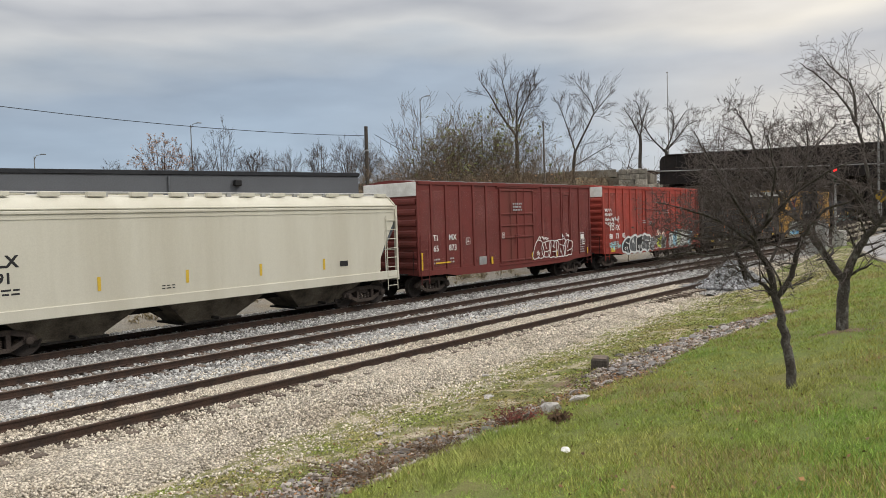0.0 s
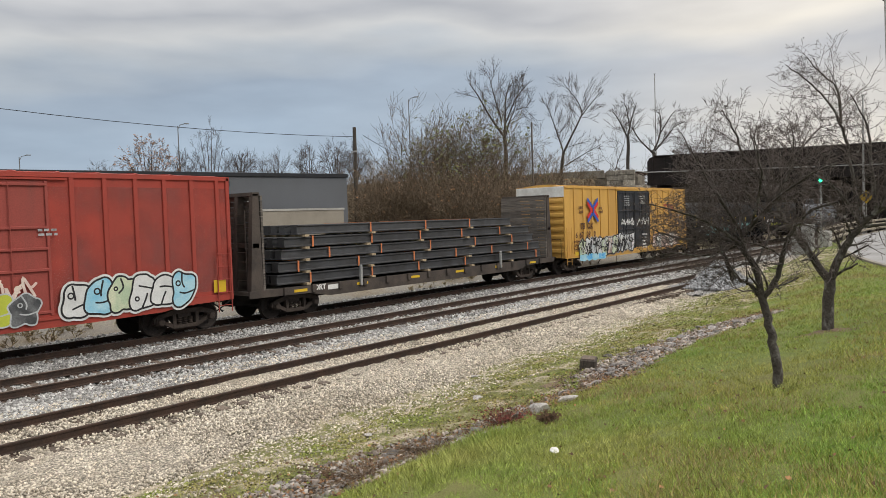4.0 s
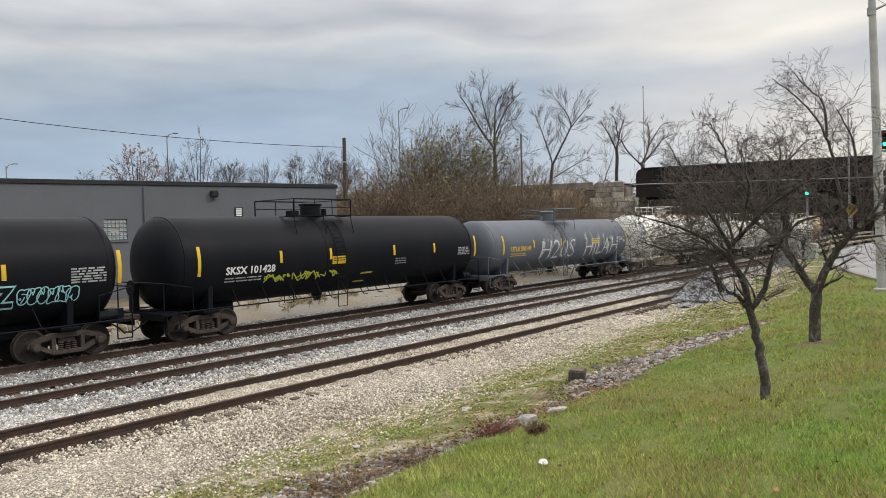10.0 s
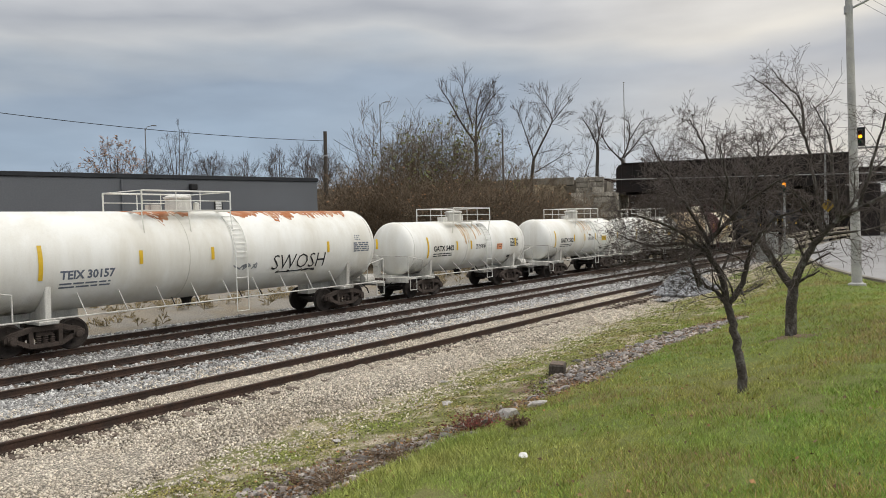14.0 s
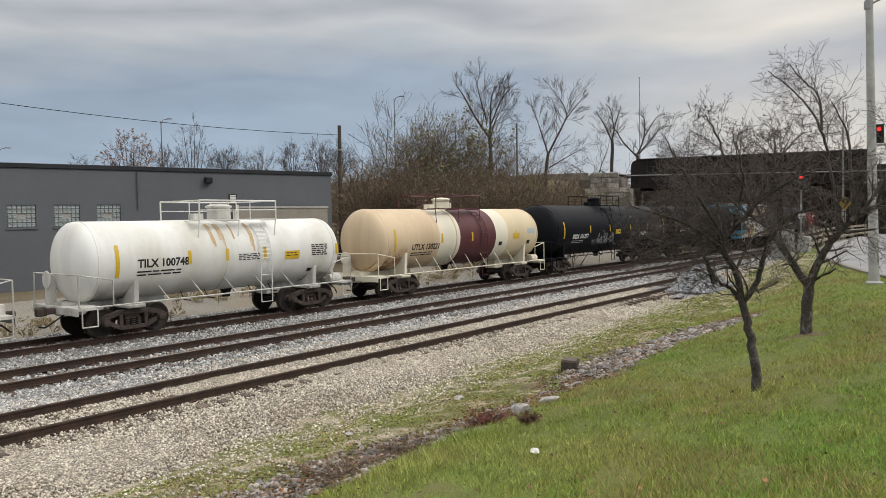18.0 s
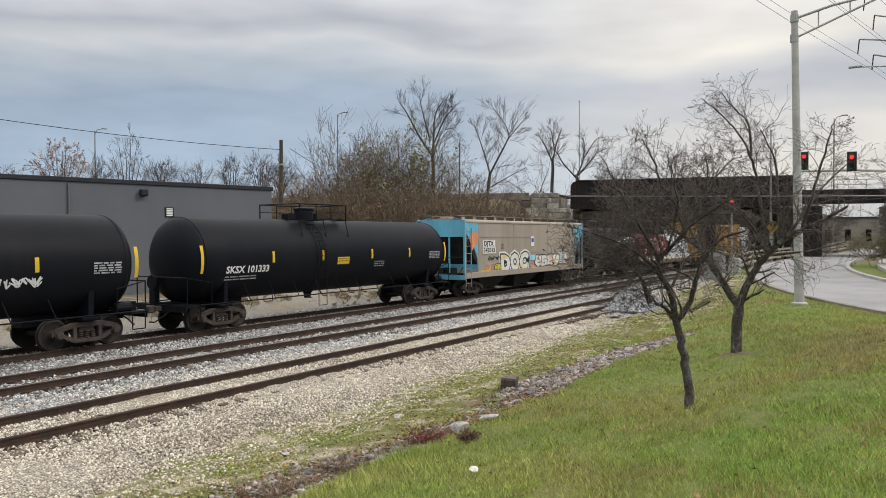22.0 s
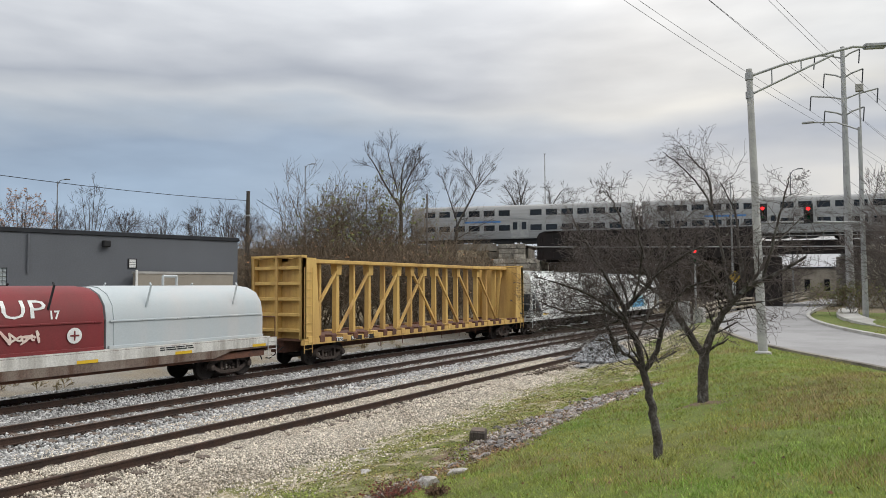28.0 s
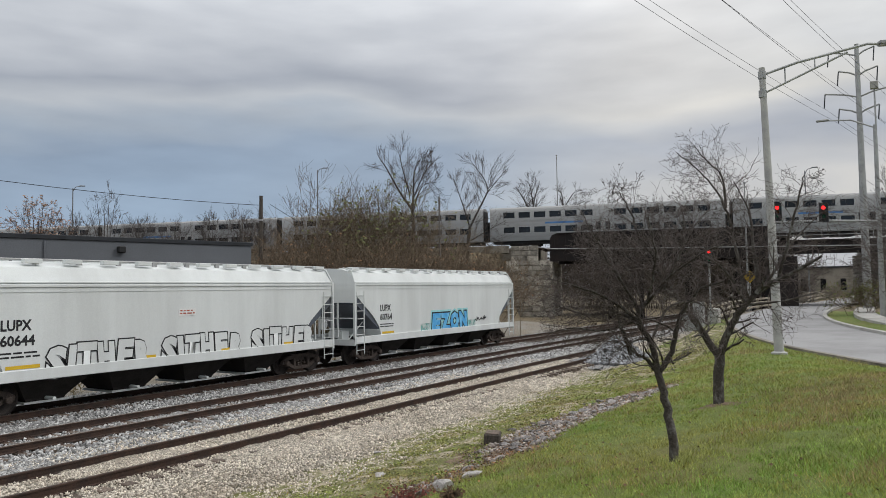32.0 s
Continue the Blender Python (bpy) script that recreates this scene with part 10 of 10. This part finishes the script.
# ---- lawn, stones and litter ----
def grass_blades():
    rng = np.random.default_rng(21)
    n = 760000
    r = 3.6 + 37 * rng.random(n) ** 2.0
    a = np.radians(rng.uniform(-10, 74, n))
    x, y = r * np.cos(a), r * np.sin(a)
    # and a thinner ring round the place where the camera stands
    ring = np.arange(n) < 70000
    r2, a2 = 0.15 + 9.5 * rng.random(n) ** 0.7, rng.uniform(0, 2 * np.pi, n)
    x, y, r = np.where(ring, r2 * np.cos(a2), x), np.where(ring, r2 * np.sin(a2), y), np.where(ring, r2, r)
    e = gravel_edge(x)
    ok = (y < e - 0.25 * rng.random(n)) & (road_dist(x, y) > 3.05)
    moss = y > swale_mid(x) + 0.3 + 0.10 * np.clip(x - 9, 0, 12)
    strip = (np.abs(y - swale_mid(x)) < swale_half(x) * (0.6 + 0.8 * rng.random(n))) & (x < 21)
    ok &= rng.random(n) > np.where(strip, 0.93, np.where(moss, 0.76, 0.0))
    x, y, r, e, moss = x[ok], y[ok], r[ok], e[ok], moss[ok]
    n = len(x)
    z = ground_z(x, y)
    patch = np.array([noise.noise((px * 0.45, py * 0.45, 0)) + 0.5 * noise.noise((px * 1.7, py * 1.7, 5)) for px, py in zip(x, y)])
    hgt = (0.020 + 0.028 * rng.random(n)) * (1 + 0.6 * patch) * np.where(moss, 0.6, 1.0) * (1 + 0.03 * r)
    tuft = np.exp(-((x - 6.2) ** 2 + (y - 4.9) ** 2) / 0.5) + np.exp(-((x - 7.3) ** 2 + (y - 5.3) ** 2) / 0.3) + 0.6 * np.exp(-((x - 9.2) ** 2 + (y - 2.46) ** 2) / 0.08)
    hgt *= 1 + 1.6 * tuft
    w = (0.0017 + 0.0018 * rng.random(n)) * (1 + 0.08 * r)
    th = rng.uniform(0, 2 * np.pi, n)
    lean = rng.uniform(0.2, 1.25, n) * hgt
    dx, dy = np.cos(th), np.sin(th)
    ph = rng.uniform(0, 2 * np.pi, n)
    lx, ly = np.cos(ph) * lean, np.sin(ph) * lean
    v = np.stack([np.stack([x - dx * w, y - dy * w, z - 0.005], -1), np.stack([x + dx * w, y + dy * w, z - 0.005], -1), np.stack([x + lx, y + ly, z + hgt], -1)], 1)
    me = raw("grass", v.reshape(-1, 3), np.arange(3 * n).reshape(-1, 3), [M["blade"], M["blade_yellow"], M["blade_dry"]])
    far = np.clip((r - 9) / 10, 0, 1)
    worn = np.exp(-((x - 15.5) / 4.5) ** 2 - ((y + 0.5) / 2.8) ** 2)
    q = rng.random(n) + 0.85 * patch - 0.6 * tuft + 0.38 * worn
    kind = np.where(q > 0.98 - 0.05 * far, 2, np.where(q > 0.62 - 0.22 * far - 0.3 * moss, 1, 0))
    me.polygons.foreach_set("material_index", kind.astype(np.int32))
    tagged(new("grass", me), "short green lawn grass with yellowish patches", "grass", kind="stuff")
    # low broad-leaved weeds between lawn and gravel
    m = 90000
    x = 1.5 + 32 * rng.random(m) ** 1.4
    lo = swale_mid(x) + 0.25 + 0.08 * np.clip(x - 9, 0, 14)
    hi = gravel_edge(x) + 0.25
    y = lo + (hi - lo) * rng.random(m) ** 0.9
    cover = np.array([noise.noise((px * 0.8, py * 0.8, 9)) + 0.6 * noise.noise((px * 3.1, py * 3.1, 2)) for px, py in zip(x, y)])
    keep = (cover > -0.10 + 0.75 * np.clip((y - hi + 1.5) / 1.5, 0, 1)) | (rng.random(m) < 0.10)
    x, y = x[keep], y[keep]
    m = len(x)
    z = ground_z(x, y) + 0.01
    s = rng.uniform(0.007, 0.019, m) * (1 + 0.03 * x)
    th = rng.uniform(0, 2 * np.pi, m)
    t2 = rng.uniform(-0.6, 0.6, m)
    c, d = np.cos(th) * s, np.sin(th) * s
    v = np.stack([np.stack([x - c, y - d, z], -1), np.stack([x + d * 0.7, y - c * 0.7, z + s * (0.4 + t2)], -1), np.stack([x + c, y + d, z + s * 0.6], -1), np.stack([x - d * 0.7, y + c * 0.7, z + s * (0.4 - t2)], -1)], 1)
    me = raw("ground_weeds", v.reshape(-1, 3), np.arange(4 * m).reshape(-1, 4), M["weed"])
    tagged(new("ground_weeds", me), "low olive weeds along the gravel edge", "weeds", kind="stuff")
    # fallen leaves
    m = 6500
    x = 3.4 + 18 * rng.random(m) ** 1.8
    y = np.where(rng.random(m) < 0.86, swale_mid(x) + rng.normal(0, 0.42, m), rng.uniform(-3, 9.5, m))
    z = ground_z(x, y) + 0.03
    s = rng.uniform(0.012, 0.030, m)
    th = rng.uniform(0, 2 * np.pi, m)
    c, d = np.cos(th) * s, np.sin(th) * s
    v = np.stack([np.stack([x - c, y - d, z], -1), np.stack([x + d * 0.6, y - c * 0.6, z + 0.02], -1), np.stack([x + c, y + d, z + 0.01], -1), np.stack([x - d * 0.6, y + c * 0.6, z], -1)], 1)
    me = raw("fallen_leaves", v.reshape(-1, 3), np.arange(4 * m).reshape(-1, 4), [M["leaf_dry"], M["leaf_brown"]])
    me.polygons.foreach_set("material_index", (rng.random(m) < 0.62).astype(np.int32))
    tagged(new("fallen_leaves", me), "scattered dry brown fallen leaves", "leaves", kind="stuff")


grass_blades()


def rock_mesh(seed, flat=0.5):
    rng = random.Random(seed)
    bm = bmesh.new()
    bmesh.ops.create_icosphere(bm, subdivisions=2, radius=0.5)
    for v in bm.verts:
        k = 1 + 0.42 * noise.noise(v.co * 2.2 + Vector((seed * 7.1, 0, 0)))
        v.co = Vector((v.co.x * k * 1.15, v.co.y * k, v.co.z * k * flat))
    for _ in range(5):
        nrm = Vector((rng.gauss(0, 1), rng.gauss(0, 1), rng.gauss(0, 1))).normalized()
        for v in bm.verts:
            d = v.co.dot(nrm) - 0.27
            if d > 0:
                v.co -= nrm * d
    return as_mesh("stone", bm, M["rock"])


def build_litter():
    rng = random.Random(17)
    kinds = [rock_mesh(k) for k in range(7)]
    t = thing("riprap", "line of grey and pinkish riprap stones in the swale", "stones")
    spots = []
    for k in range(300):
        f = rng.random() ** 0.85
        x = 4.2 + 15.5 * f
        mid = float(swale_mid(x))
        w = 0.42 if x < 8 else (0.25 if x < 12.2 else 0.34)
        y = mid + rng.gauss(0, w)
        if 8.0 < x < 12.2 and rng.random() < 0.72:
            x = 12.6 + rng.random() * 6.5
            y = float(swale_mid(x)) + rng.gauss(0, 0.46)
        s = rng.choice((0.07, 0.10, 0.13, 0.19)) * rng.uniform(0.75, 1.25) * (0.9 + 0.02 * x)
        m = pose(x, y, gz(x, y) + s * 0.06, rng.gauss(0, 18), rng.gauss(0, 18), rng.uniform(0, 360)) @ Matrix.Diagonal((s, s, s * 0.9, 1))
        part("stone", rng.choice(kinds), None, t, at=m)
    on_swale = lambda x, y: (np.abs(y - swale_mid(x)) < swale_half(x) * 1.1) & ((x < 8) | (x > 12.3) | (np.random.default_rng(4).random(len(x)) < 0.25))
    stones("riprap_chips", 6500, (3.6, 20.0), (5.1, 7.8), (0.02, 0.075), lambda x, y: ground_z(x, y), mat("riprap_chip", (0.34, 0.305, 0.275), 0.9, var=0.25, scale=3, bump=0, col2=(0.15, 0.115, 0.095), amount=0.4, island=0.6), 19, "small broken stones filling the swale", on_swale)
    for label, x, y, s in (("big pale grey boulder beside a red-leaved shrub", 8.97, 5.64, 0.27), ("flat grey stone on the lawn", 9.7, 5.6, 0.24), ("pale stone in the weeds", 8.0, 8.2, 0.16), ("dark stone on the gravel", 13.6, 10.3, 0.16), ("white stone in the weeds", 10.6, 8.0, 0.2)):
        o = part("rock", rock_mesh(30 + int(x * 3)), None)
        o.data.materials[0] = M["palerock"]
        o.matrix_basis = pose(x, y, gz(x, y) + s * 0.16, 0, 8, x * 50) @ Matrix.Diagonal((s * 1.2, s, s * (1.5 if s == 0.27 else 0.8), 1))
        tagged(o, label, "rock")
    x, y = 13.4, 7.24
    st = thing("stump", "short dark sawn timber stump in the weeds", "stump", pose(x, y, gz(x, y), 3, -4, 20))
    part("block", bevelled(boxes((-0.17, 0.17, -0.16, 0.16, -0.1, 0.225)), 0.025), M["woodpole"], st)
    part("cut_top", bevelled(boxes((-0.145, 0.145, -0.135, 0.135, 0.225, 0.24)), 0.005), M["tie"], st)
    x, y = 6.43, 3.88
    pl = part("litter", rock_mesh(77, 0.3), None, at=pose(x, y, gz(x, y) + 0.045, 0, 0, 30) @ Matrix.Diagonal((0.17, 0.12, 0.14, 1)))
    pl.data.materials[0] = M["white"]
    tagged(pl, "crumpled scrap of white litter on the lawn", "litter")
    # red-leaved and dry small shrubs
    for x, y, n, w, hgt, m, lab in ((8.35, 5.85, 420, 0.26, 0.10, M["leaf_red"], "low red-leaved shrub beside the boulder"), (8.05, 4.95, 420, 0.075, 0.075, M["leaf_brown"], "round dry brown weed clump"), (5.9, 6.1, 520, 0.42, 0.05, M["leaf_brown"], "sprawling dry reddish stems over stones"), (6.9, 5.9, 420, 0.36, 0.05, M["leaf_brown"], "sprawling dry reddish weeds")):
        g = gz(x, y)
        t = thing("shrub", lab, "shrub", (x, y, g))
        tw = Wood()
        ends = []
        for k in range(n // 4):
            d = Vector((rng.gauss(0, w), rng.gauss(0, w), hgt * rng.uniform(0.5, 2.2)))
            tw.tube([Vector((d.x * 0.2, d.y * 0.2, 0)), d * 0.55 + Vector((0, 0, 0.02)), d], [0.004, 0.003, 0.002], 3)
            ends += [d * rng.uniform(0.4, 1.0) for _ in range(4)]
        part("tangle", tw.mesh("tangle", M["brush"]), None, t)
        part("leaves", leaf_mesh("leaves", ends, 0.045, m, rng), None, t, kind="stuff")


build_litter()


# ---- what moves ----
def travelled(t):
    """Metres that the freight train has rolled by t seconds."""
    k = t / 32
    return 317.966 * k - 19.45 * k ** 2 + 149.748 * k ** 3 - 247.564 * k ** 4 + 113.624 * k ** 5


def coach_front(t):
    """Where the commuter train's nose is along the upper line."""
    return 43.7 + (t - 29.5) * 17.75 + 0.06 * max(0.0, t - 26) * (t - 29.5)


def motions():
    half_seconds = [k * 0.5 for k in range(65)]
    for car, x in CARS:
        walk(car, [(t, pose(x - travelled(t), Y3, 0)) for t in half_seconds])
    # the wheels roll: less than a quarter turn from row to row
    steps = [k / 15 for k in range(481)]
    turns = [math.degrees(-travelled(t) / 0.457) for t in steps]
    for w, x in WHEELS:
        walk(w, [(t, pose(x, 0, 0.457, 0, a, 0)) for t, a in zip(steps, turns)])
    for coach, back in COACHES:
        walk(coach, [(t, UP @ pose(coach_front(t) + back, 0, UP_Z)) for t in half_seconds])
    # the lit lamp changes its place in each signal: red, green, amber, red
    for b, step in BULBS:
        walk(b, [(t, pose(0, 0, -step * k)) for t, k in ((0.0, 0), (1.07, 0), (1.13, 2), (11.07, 2), (11.13, 1), (15.1, 1), (15.17, 0), (32.0, 0))])


motions()
